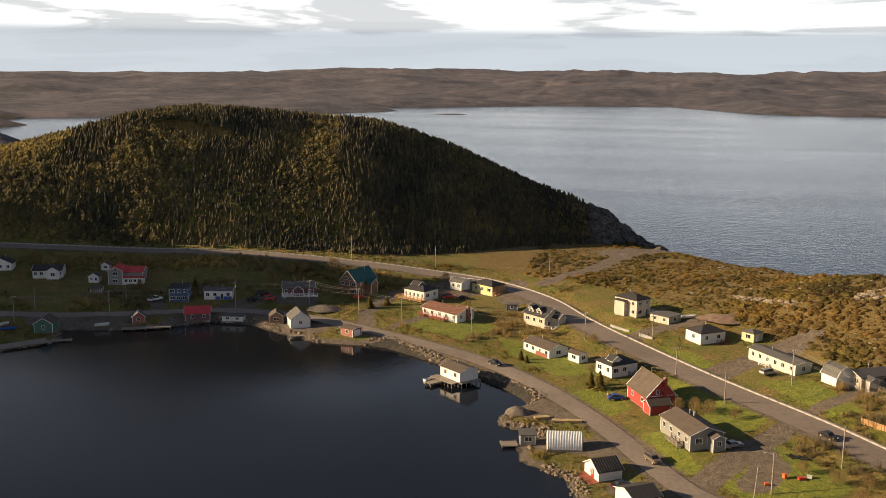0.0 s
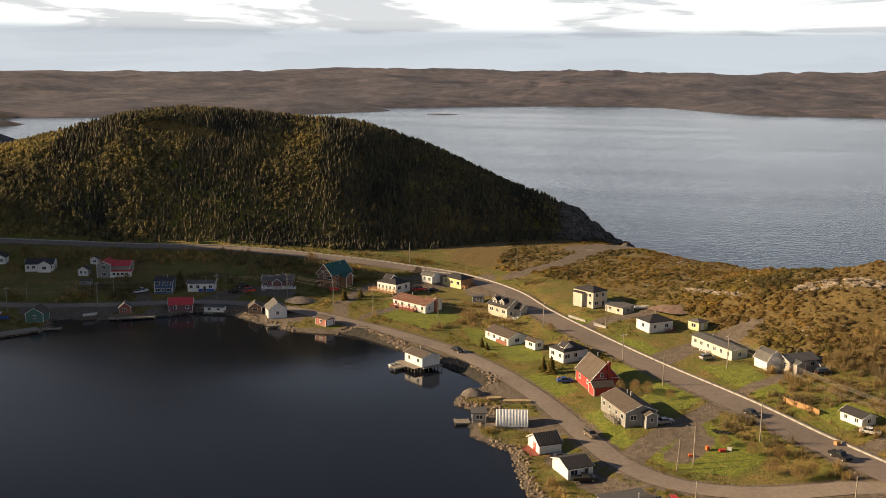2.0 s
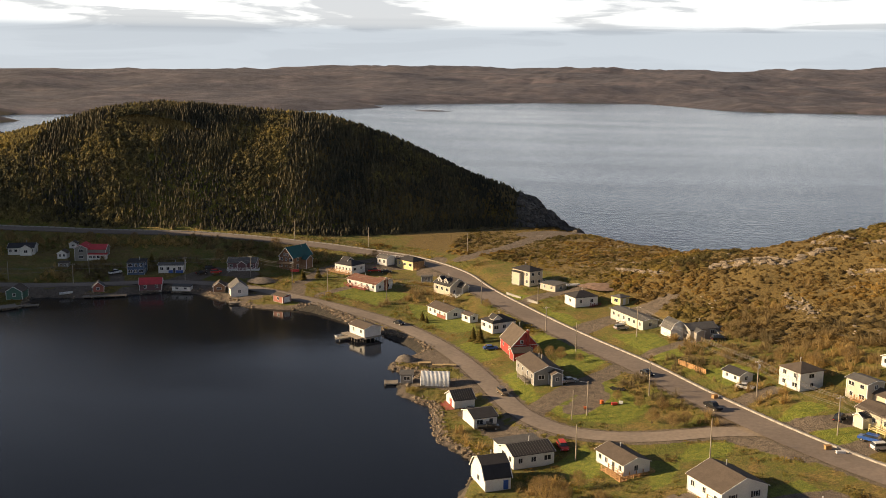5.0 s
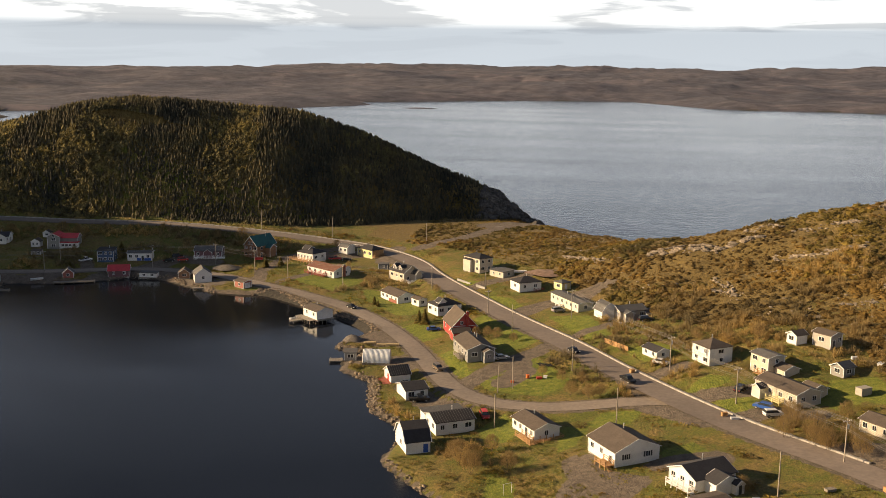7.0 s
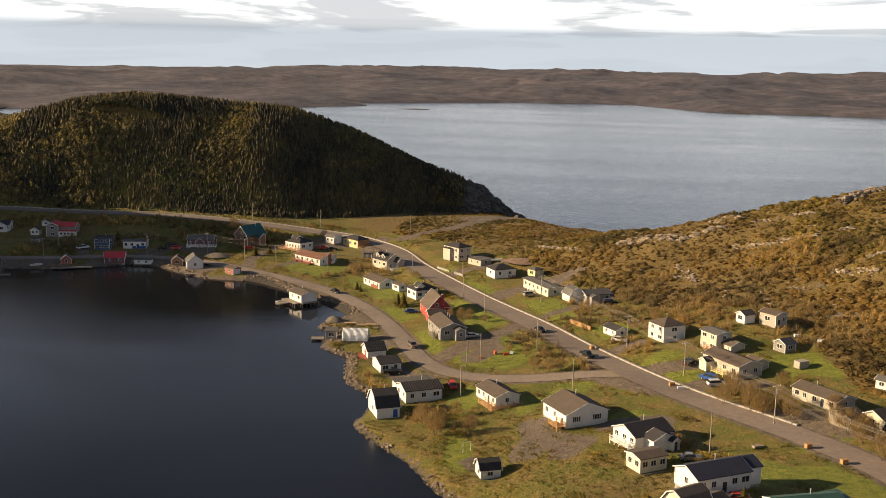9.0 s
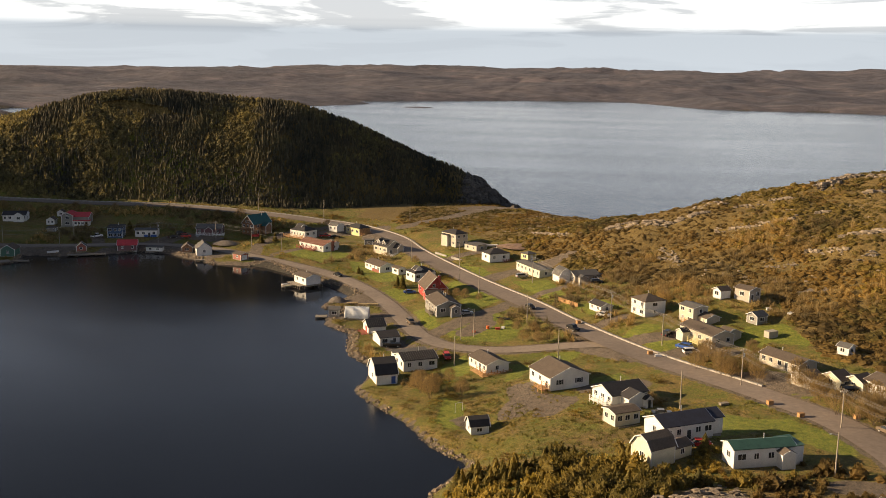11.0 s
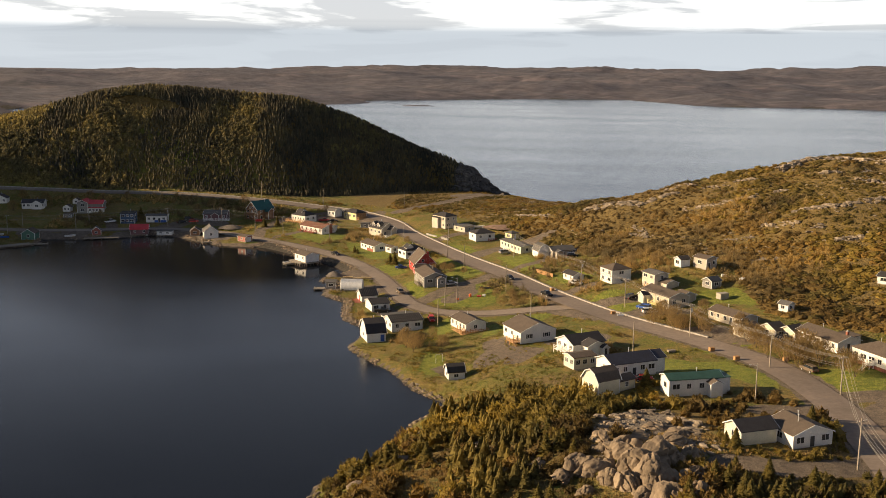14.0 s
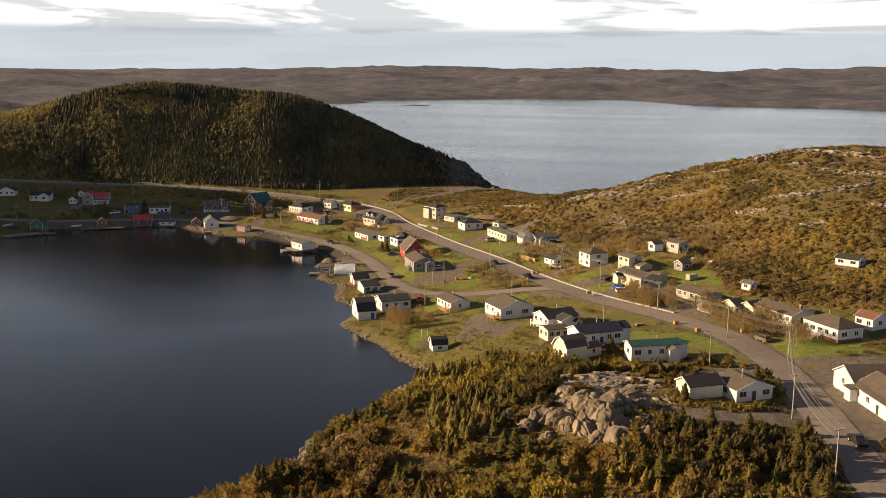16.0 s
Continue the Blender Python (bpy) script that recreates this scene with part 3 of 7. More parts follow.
l.new(ramp(n, l, gust.outputs[0], [(0.0, (0.03, 0.03, 0.03)), (1.0, (0.22, 0.22, 0.22))]), b.inputs["Roughness"])
ripple = n.new("ShaderNodeMath")
ripple.operation = "ADD"
l.new(noise_node(n, l, 0.9, 4, 0.6), ripple.inputs[0])
l.new(noise_node(n, l, 0.16, 3, 0.6), ripple.inputs[1])
bump(n, l, b, ripple.outputs[0], 0.09, 0.25)

SEA_WATER_MAT, n, l, b = material("ruffled_sea", 0.2)
b.inputs["Base Color"].default_value = (0.016, 0.030, 0.045, 1)
b.inputs["IOR"].default_value = 1.33
coords, slicks = n.new("ShaderNodeTexCoord"), n.new("ShaderNodeMapping")
slicks.inputs["Scale"].default_value = (0.0022, 0.011, 1)
l.new(coords.outputs["Object"], slicks.inputs["Vector"])
lanes = n.new("ShaderNodeTexNoise")
lanes.inputs["Scale"].default_value, lanes.inputs["Detail"].default_value = 1.0, 5
l.new(slicks.outputs["Vector"], lanes.inputs["Vector"])
l.new(ramp(n, l, lanes.outputs["Fac"], [(0.35, (0.17, 0.17, 0.17)), (0.65, (0.20, 0.20, 0.20))]), b.inputs["Roughness"])
swell = n.new("ShaderNodeMath")
swell.operation = "ADD"
l.new(noise_node(n, l, 0.28, 4, 0.6), swell.inputs[0])
l.new(noise_node(n, l, 0.07, 3, 0.6), swell.inputs[1])
bump(n, l, b, swell.outputs[0], 0.16, 1.0)

def bare_rock(name, low, half, high):
    m, n, l, b = material(name, 0.92)
    stone = ramp(n, l, noise_node(n, l, 0.7, 8, 0.7), [(0.28, low), (0.5, half), (0.72, high)])
    info = n.new("ShaderNodeNewGeometry")
    vary = ramp(n, l, info.outputs["Random Per Island"], [(0.0, (0.65, 0.63, 0.60)), (1.0, (1.15, 1.1, 1.0))])
    l.new(mix(n, l, 1.0, stone, vary, "MULTIPLY"), b.inputs["Base Color"])
    bump(n, l, b, noise_node(n, l, 2.2, 8, 0.7), 0.9, 0.25)
    return m


ROCK = bare_rock("grey_rock", (0.08, 0.067, 0.053), (0.25, 0.21, 0.165), (0.45, 0.385, 0.31))
POINT_ROCK = bare_rock("lichened_point_rock", (0.055, 0.043, 0.031), (0.23, 0.182, 0.132), (0.43, 0.35, 0.26))
# headland copy of the rock, with the hill's shade put into its colour
SHADED_ROCK = bare_rock("shaded_headland_rock", (0.03, 0.028, 0.026), (0.08, 0.073, 0.066), (0.17, 0.155, 0.14))


def foliage(name, low, high, leaf=2.4):
    m, n, l, b = material(name, 0.85)
    g = n.new("ShaderNodeNewGeometry")
    o = n.new("ShaderNodeObjectInfo")
    a = n.new("ShaderNodeMath")
    a.operation = "ADD"
    l.new(g.outputs["Random Per Island"], a.inputs[0])
    l.new(o.outputs["Random"], a.inputs[1])
    h = n.new("ShaderNodeMath")
    h.operation = "FRACT"
    l.new(a.outputs[0], h.inputs[0])
    k = n.new("ShaderNodeMix")
    k.inputs["Factor"].default_value = 0.35
    l.new(noise_node(n, l, 0.3, 5, 0.7), k.inputs["A"])
    l.new(h.outputs[0], k.inputs["B"])
    tone = ramp(n, l, k.outputs["Result"], [(0.25, low), (0.75, high)])
    fine = ramp(n, l, noise_node(n, l, 1.5, 3), [(0.3, (0.6, 0.6, 0.6)), (0.7, (1.2, 1.2, 1.2))])
    stand = ramp(n, l, noise_node(n, l, 0.035, 4, 0.6), [(0.36, (0.56, 0.60, 0.68)), (0.5, (1.0, 0.98, 0.95)), (0.64, (1.5, 1.40, 1.08))])
    l.new(mix(n, l, 1.0, mix(n, l, 1.0, tone, stand, "MULTIPLY"), fine, "MULTIPLY"), b.inputs["Base Color"])
    bump(n, l, b, noise_node(n, l, leaf, 4, 0.7), 0.7, 0.5 / leaf)
    # thin leaves let some light through
    thin, both = n.new("ShaderNodeBsdfTranslucent"), n.new("ShaderNodeMixShader")
    both.inputs["Fac"].default_value = 0.48
    l.new(b.inputs["Base Color"].links[0].from_socket, thin.inputs["Color"])
    l.new(b.outputs["BSDF"], both.inputs[1])
    l.new(thin.outputs["BSDF"], both.inputs[2])
    l.new(both.outputs["Shader"], n["Material Output"].inputs["Surface"])
    return m


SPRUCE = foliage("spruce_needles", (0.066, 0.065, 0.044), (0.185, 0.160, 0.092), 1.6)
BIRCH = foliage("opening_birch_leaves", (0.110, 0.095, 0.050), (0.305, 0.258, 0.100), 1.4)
# lit copy of the spruce needles: warm sunlight is put into the colour
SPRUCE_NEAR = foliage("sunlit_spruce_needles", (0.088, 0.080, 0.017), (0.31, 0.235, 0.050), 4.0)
HEATH_BUSH = foliage("brown_heath_scrub", (0.125, 0.080, 0.021), (0.285, 0.188, 0.052), 2.0)
GREEN_BUSH = foliage("olive_scrub", (0.112, 0.088, 0.019), (0.275, 0.205, 0.050), 2.0)
BARE_TWIG = foliage("bare_tan_twigs", (0.27, 0.185, 0.075), (0.48, 0.34, 0.145))
BARK = rough_paint("bark", (0.12, 0.085, 0.06), 3.0, 0.3, 0.9, 0.3)

# ---- structure: one sheet of ground to the horizon, water, roads ----
def spaced(fine_low, fine_high, step, low, high, growth, cap, cap_until):
    xs = list(np.arange(fine_low, fine_high + step / 2, step))
    for sign, end in ((1, high), (-1, low)):
        side, p, s = [], (xs[-1] if sign > 0 else xs[0]), step
        while sign * (end - p) > 0:
            s = s * growth
            if abs(p) < cap_until:
                s = min(s, cap)
            p = p + sign * s
            side.append(p)
        xs = xs + side if sign > 0 else side[::-1] + xs
    return np.array(xs)


def grid_mesh(name, xs, ys, z):
    nx, ny = len(xs), len(ys)
    gx, gy = np.meshgrid(xs, ys)
    verts = np.stack([gx.ravel(), gy.ravel(), z.ravel()], 1)
    i = (np.arange(ny - 1)[:, None] * nx + np.arange(nx - 1)[None, :]).ravel()
    faces = np.stack([i, i + 1, i + 1 + nx, i + nx], 1)
    me = bpy.data.meshes.new(name)
    me.from_pydata(verts.tolist(), [], faces.tolist())
    me.polygons.foreach_set("use_smooth", np.ones(len(faces), bool))
    return me


def add_mask(me, name, values):
    a = me.attributes.new(name, "FLOAT", "POINT")
    a.data.foreach_set("value", np.ascontiguousarray(values.ravel(), np.float32))


XS = spaced(-260, 190, 2.0, -4300, 3600, 1.045, 34, 1500)
YS = spaced(0, 520, 2.0, -900, 4880, 1.04, 30, 2300)
GX, GY = np.meshgrid(XS, YS)
GZ = ground(GX, GY)
sheet = grid_mesh("ground", XS, YS, GZ)
D = shore(GX, GY)
ROAD_D = np.minimum(line_distance(GX, GY, [tuple(p) for p in ROADS[0][0]])[0] - 4.3, line_distance(GX, GY, [tuple(p) for p in ROADS[1][0]])[0] - 3.1)


def soft(v, low, high):
    return np.clip((v - low) / (high - low), 0, 1)


HEATH_EDGE = [(-60, 398), (-20, 372), (2, 352), (22, 330), (40, 308), (48, 286), (62, 266), (84, 238), (108, 230), (121, 214), (124, 192), (127, 168), (146, 150), (176, 136), (230, 120)]
east_wild = inside(GX, GY, HEATH_EDGE + [(600, 60), (600, 700), (-60, 700)])
point_wild = np.hypot((GX - 80) / 1.15, GY - 42) < 52 + 10 * waves(GX, GY, 30, 33)
hill_mask = soft(forest_hill(GX, GY), -4, 6)
VILLAGE = (GY < 420) & (GX > -330)
turf = np.where(VILLAGE & ~east_wild & ~point_wild, 0.75 + 0.5 * waves(GX, GY, 26, 41), 0.15 + 0.5 * waves(GX, GY, 30, 42))
turf = np.where(point_wild & VILLAGE, 0.5 + 0.6 * waves(GX, GY, 18, 44), turf)
turf = np.where(east_wild, 0.22 + 0.45 * waves(GX, GY, 25, 43), turf)
turf = np.where(GY < 30, turf - 0.35 * soft(30 - GY, 0, 40), turf)
add_mask(sheet, "turf", turf)
# mown grass: outlines of the lawns
LAWNS = [[(5, 234), (11, 234), (19, 212), (14.5, 211.5)], [(19.7, 241), (28, 257), (35, 238), (27, 228)], [(34, 267), (48, 264), (57, 240), (49, 240)], [(71, 190), (82, 202), (88, 197), (78, 189)],
         [(75, 181), (88, 191), (94, 181), (83, 170)], [(105, 138), (116, 145), (121, 140), (109, 130)], [(96, 128), (103, 126), (107, 116), (95, 106)], [(26, 174), (32, 182), (38, 176), (36, 164), (30, 163)],
         [(46, 175), (53, 170), (51, 160), (47, 155)], [(108, 196), (121, 197), (127, 176), (118, 181)], [(33, 148), (40, 141), (40, 125), (34, 130)], [(68, 154), (76, 160), (81, 152), (72, 147)],
         [(-40, 312), (-14, 300), (-8, 276), (-18, 276), (-34, 296)], [(-72, 338), (-40, 322), (-50, 306), (-70, 318)], [(8, 300), (20, 292), (28, 276), (20, 280)], [(10, 268), (18, 270), (26, 250), (18, 246)],
         [(20, 209), (34, 226), (48, 205), (40, 196), (26, 200)], [(134, 128), (150, 108), (158, 112), (150, 132)], [(104, 186), (112, 196), (118, 186), (110, 176)], [(60, 226), (66, 216), (76, 222), (68, 232)],
         [(-4, 322), (6, 314), (2, 306), (-8, 314)], [(98, 122), (108, 112), (122, 100), (124, 110), (112, 124)], [(-14, 262), (-4, 268), (4, 250), (-2, 246)], [(56, 182), (66, 182), (62, 172), (52, 172)], [(121, 117), (135, 98), (154, 103), (149, 118)]]


def in_lawn(px, py):
    hit = np.zeros(np.shape(px), bool)
    for outline in LAWNS:
        hit |= inside(px, py, outline)
    return hit


lawn = np.full(GX.shape, 0.0)
for outline in LAWNS:
    away = line_distance(GX, GY, outline + outline[:1])[0]
    lawn = np.maximum(lawn, 0.5 + 0.25 * np.where(inside(GX, GY, outline), away, -away))
add_mask(sheet, "lawn", np.clip(lawn, 0, 1))
add_mask(sheet, "hazy_woods", soft(GY, 620, 700))
# drives and yards: lines with a half width
DRIVES = [([(17, 204), (24, 215), (30, 223), (38, 232)], 3.2), ([(30, 222), (33, 213), (29, 206)], 3.6), ([(-84, 318), (-88, 332), (-84, 352), (-72, 366), (-52, 378)], 2.6), ([(-68, 358), (-48, 366), (-36, 352), (-24, 345)], 5),
          ([(-75, 318), (-66, 330), (-64, 342)], 1.8), ([(-40, 352), (-42, 372)], 5), ([(3, 310), (14, 316), (22, 318)], 3), ([(26, 275), (36, 284), (46, 292)], 5), ([(40, 292), (52, 298)], 4),
          ([(46, 245), (56, 252), (66, 256)], 2), ([(66, 206), (76, 210)], 2.4), ([(78, 190), (88, 190), (98, 192)], 3), ([(88, 176), (94, 178), (104, 176)], 3), ([(104, 156), (116, 152), (130, 152)], 3), ([(112, 148), (122, 142), (134, 140)], 2.2),
          ([(-138, 330), (-128, 342), (-112, 340)], 4), ([(-160, 322), (-165, 330)], 2.5), ([(-34, 250), (-24, 252), (-14, 246)], 6), ([(-18, 228), (-8, 226), (0, 222)], 4), ([(2, 204), (10, 192), (20, 184)], 3.4), ([(52, 150), (54, 142), (58, 137)], 2.2),
          ([(66, 186), (74, 178), (80, 172)], 4.2), ([(70, 147), (80, 150)], 4), ([(128, 84), (118, 84)], 4), ([(143, 88), (141, 68), (143, 46)], 4.5), ([(136, 97), (150, 97), (170, 98), (190, 100)], 3.2), ([(108, 48), (120, 48), (134, 54)], 3.5),
          ([(-30, 372), (-14, 392), (-6, 416), (6, 440)], 4), ([(-6, 432), (10, 446)], 9), ([(-150, 312), (-132, 322), (-116, 316), (-100, 312)], 4), ([(-190, 300), (-176, 296), (-168, 308)], 6), ([(40, 132), (46, 126)], 2)]
gravel = np.maximum(1 - soft(ROAD_D, 0.2, 2.4), 1 - soft(np.abs(D), 0.3, np.where(GY < 176, 1.5, 3.2)))
for line, half in DRIVES:
    gravel = np.maximum(gravel, 1 - soft(line_distance(GX, GY, line)[0], half - 1.0, half + 1.6))
for bank_line, half in (([(52, 150), (54, 142), (52, 134)], 3.4), ([(58, 141), (64, 138), (60, 132)], 3.0)):
    gravel = np.maximum(gravel, 1 - soft(line_distance(GX, GY, bank_line)[0], half - 1.0, half + 1.6))
add_mask(sheet, "gravel", np.where(GY < 640, gravel, 0))
slope = np.hypot(*np.gradient(GZ, YS, XS))
bare = soft(waves(GX, GY, 19, 51), 0.38, 0.7) * np.where(east_wild, 1, 0) + (1 - soft(np.abs(D), 1, 5)) * soft(slope, 0.4, 0.7)
bare = np.maximum(bare, (1 - soft(np.hypot((GX - 94) / 11.5, (GY - 56) / 24), 0.75, 1.1)) * soft(waves(GX, GY, 9, 52), -0.45, 0.0))
bare = np.maximum(bare, soft(GX + GY * 0.05, -10, 20) * hill_mask * soft(waves(GX, GY, 14, 53), 0.0, 0.4))
add_mask(sheet, "rock", np.where(GY < 640, bare, 0))
add_mask(sheet, "bed", 1 - soft(D, -0.8, 0.3))
sheet.materials.append(GROUND)
tagged(new("ground", sheet), "uneven turf, heath and gravel ground running to far wooded hills", "ground", kind="structure")

for name, y0, y1, mat, label in (("cove_water", -950, 395, WATER, "dark calm water of the sheltered cove"), ("bay_water", 395, 4900, SEA_WATER_MAT, "wide grey-blue bay ruffled by wind")):
    water = bpy.data.meshes.new(name)
    water.from_pydata([(-4400, y0, 0), (3700, y0, 0), (3700, y1, 0), (-4400, y1, 0)], [], [(0, 1, 2, 3)])
    water.materials.append(mat)
    tagged(new(name, water), label, "water", kind="structure")


def ribbon(name, pts, z, half, mat, lift, left=None):
    """A strip that follows a centre line; left moves it sideways."""
    tang = np.gradient(pts, axis=0)
    tang /= np.linalg.norm(tang, axis=1)[:, None]
    nor = np.stack([-tang[:, 1], tang[:, 0]], 1)
    rows = []
    for q in (-1, -0.5, 0, 0.5, 1):
        p = pts + nor * (half * q + (left or 0))
        rows.append(np.column_stack([p, z + lift + 0.05 * (1 - q * q)]))
    n = len(pts)
    verts = np.concatenate(rows)
    faces = [(a * n + i, a * n + i + 1, a * n + n + i + 1, a * n + n + i) for a in range(4) for i in range(n - 1)]
    me = bpy.data.meshes.new(name)
    me.from_pydata(verts.tolist(), [], [f[::-1] for f in faces])
    me.materials.append(mat)
    me.update()
    return me


tagged(new("road", ribbon("road", *ROADS[0], ASPHALT, 0.05)), "worn grey two-lane asphalt road through the village", "road", kind="structure")
tagged(new("road", ribbon("road", *ROADS[1], OLD_ASPHALT, 0.04)), "narrow pale patched asphalt lane along the cove", "road", kind="structure")

# ---- building kit ----
class Mesh:
    """Collects boxes, prisms and tubes into one mesh."""

    def __init__(self):
        self.v, self.f = [], []

    def add(self, verts, faces):
        k = len(self.v)
        self.v += [tuple(p) for p in verts]
        self.f += [tuple(i + k for i in f) for f in faces]
        return self

    def box(self, x0, x1, y0, y1, z0, z1):
        return self.add([(x0, y0, z0), (x1, y0, z0), (x1, y1, z0), (x0, y1, z0), (x0, y0, z1), (x1, y0, z1), (x1, y1, z1), (x0, y1, z1)],
                        [(3, 2, 1, 0), (4, 5, 6, 7), (0, 1, 5, 4), (1, 2, 6, 5), (2, 3, 7, 6), (3, 0, 4, 7)])

    def beam(self, a, b, half, sides=4):
        a, b = Vector(a), Vector(b)
        q = (b - a).to_track_quat("Z", "Y")
        ring = [q @ Vector((half * math.cos(2 * math.pi * (i + 0.5) / sides), half * math.sin(2 * math.pi * (i + 0.5) / sides), 0)) for i in range(sides)]
        verts = [a + r for r in ring] + [b + r for r in ring]
        return self.add(verts, [(i, (i + 1) % sides, sides + (i + 1) % sides, sides + i) for i in range(sides)] + [tuple(range(sides))[::-1], tuple(range(sides, 2 * sides))])

    def taper(self, a, b, ra, rb, sides=6):
        a, b = Vector(a), Vector(b)
        q = (b - a).to_track_quat("Z", "Y")
        ring = [q @ Vector((math.cos(2 * math.pi * i / sides), math.sin(2 * math.pi * i / sides), 0)) for i in range(sides)]
        verts = [a + r * ra for r in ring] + [b + r * rb for r in ring]
        return self.add(verts, [(i, (i + 1) % sides, sides + (i + 1) % sides, sides + i) for i in range(sides)] + [tuple(range(sides))[::-1], tuple(range(sides, 2 * sides))])

    def extrude(self, profile, axis, lo, hi):
        """A closed profile in the plane across an axis, drawn out from lo to hi."""
        n = len(profile)
        put = (lambda p, k: (k, p[0], p[1])) if axis == "x" else (lambda p, k: (p[0], k, p[1]))
        return self.add([put(p, lo) for p in profile] + [put(p, hi) for p in profile],
                        [(i, (i + 1) % n, n + (i + 1) % n, n + i) for i in range(n)] + [tuple(range(n))[::-1], tuple(range(n, 2 * n))])

    def data(self, name, mat, smooth=False):
        me = bpy.data.meshes.new(name)
        me.from_pydata(self.v, [], self.f)
        bm = bmesh.new()
        bm.from_mesh(me)
        bmesh.ops.recalc_face_normals(bm, faces=bm.faces)
        bm.to_mesh(me)
        bm.free()
        me.materials.append(mat)
        if smooth:
            me.polygons.foreach_set("use_smooth", np.ones(len(me.polygons), bool))
        return me


def part(name, shape, mat, parent, label="", at=None):
    ob = new(name, shape.data(name, mat) if isinstance(shape, Mesh) else shape)
    ob.parent = parent
    if at is not None:
        ob.matrix_local = at
    return tagged(ob, label)


def thing(name, m, label, category, group=""):
    ob = new(name)
    ob.empty_display_size = 0.3
    ob.matrix_world = m
    return tagged(ob, label, category, group)


WINDOWS = {}


def window(parent, m, wide, high, trim=TRIM):
    """A framed window with a mullion, set a little proud of its wall; it looks along -y."""
    key = (round(wide, 1), round(high, 1), trim.name)
    if key not in WINDOWS:
        w, h = key[0] / 2, key[1] / 2
        frame_shape = Mesh()
        for x0, x1, z0, z1 in ((-w - 0.09, -w, -h - 0.09, h + 0.09), (w, w + 0.09, -h - 0.09, h + 0.09), (-w, w, h, h + 0.09), (-w, w, -h - 0.09, -h), (-0.03, 0.03, -h, h)):
            frame_shape.box(x0, x1, -0.06, 0.03, z0, z1)
        WINDOWS[key] = (frame_shape.data("window_frame", trim), Mesh().box(-w, w, -0.02, 0.03, -h, h).data("pane", GLASS))
    f, p = WINDOWS[key]
    casing = part("window", f, None, parent, at=m)
    part("pane", p, None, casing)
    return casing


def roof_shape(kind, along, w, l, h, pitch, over=0.35, thick=0.16):
    """Roof slabs over a w x l block; along: the ridge's axis. Returns the roof, and the gable profile, or none."""
    r = Mesh()
    span, run = (l, w) if along == "x" else (w, l)
    half, out = span / 2, run / 2 + over
    rise = pitch * half
    if kind == "gable":
        e = half + over
        drop = -pitch * over
        prof = [(-e, h + drop), (0, h + rise), (e, h + drop), (e, h + drop + thick), (0, h + rise + thick * 1.15), (-e, h + drop + thick)]
        r.extrude(prof, along, -out, out)
        return r, [(-half, h), (half, h), (0, h + rise)]
    if kind == "gambrel":
        k, top = 0.62 * half, h + 1.15 * rise
        mid = h + 0.78 * rise
        e = half + 0.15
        prof = [(-e, h - 0.1), (-k, mid), (0, top), (k, mid), (e, h - 0.1), (e, h - 0.1 + thick), (k + 0.06, mid + thick), (0, top + thick), (-k - 0.06, mid + thick), (-e, h - 0.1 + thick)]
        r.extrude(prof, along, -out, out)
        return r, [(-half, h), (half, h), (k, mid), (0, top), (-k, mid)]
    if kind == "hip":
        e, o = half + over, run / 2 + over
        top = max(o - e, 0.15)
        z0, z1 = h, h + rise + 0.1
        put = (lambda u, v, z: (u, v, z)) if along == "x" else (lambda u, v, z: (v, u, z))
        low = [put(-o, -e, z0), put(o, -e, z0), put(o, e, z0), put(-o, e, z0)]
        r.add([*low, *(Vector(p) + Vector((0, 0, thick)) for p in low), put(-top, 0, z1 + thick), put(top, 0, z1 + thick)],
              [(3, 2, 1, 0), (0, 1, 5, 4), (1, 2, 6, 5), (2, 3, 7, 6), (3, 0, 4, 7), (4, 5, 9, 8), (5, 6, 9), (6, 7, 8, 9), (7, 4, 8)])
        return r, None
    r.extrude([(-half - over, h), (half + over, h + 0.25), (half + over, h + 0.25 + thick), (-half - over, h + thick)], along, -out, out)
    return r, [(-half, h), (half, h), (half, h + 0.25)]


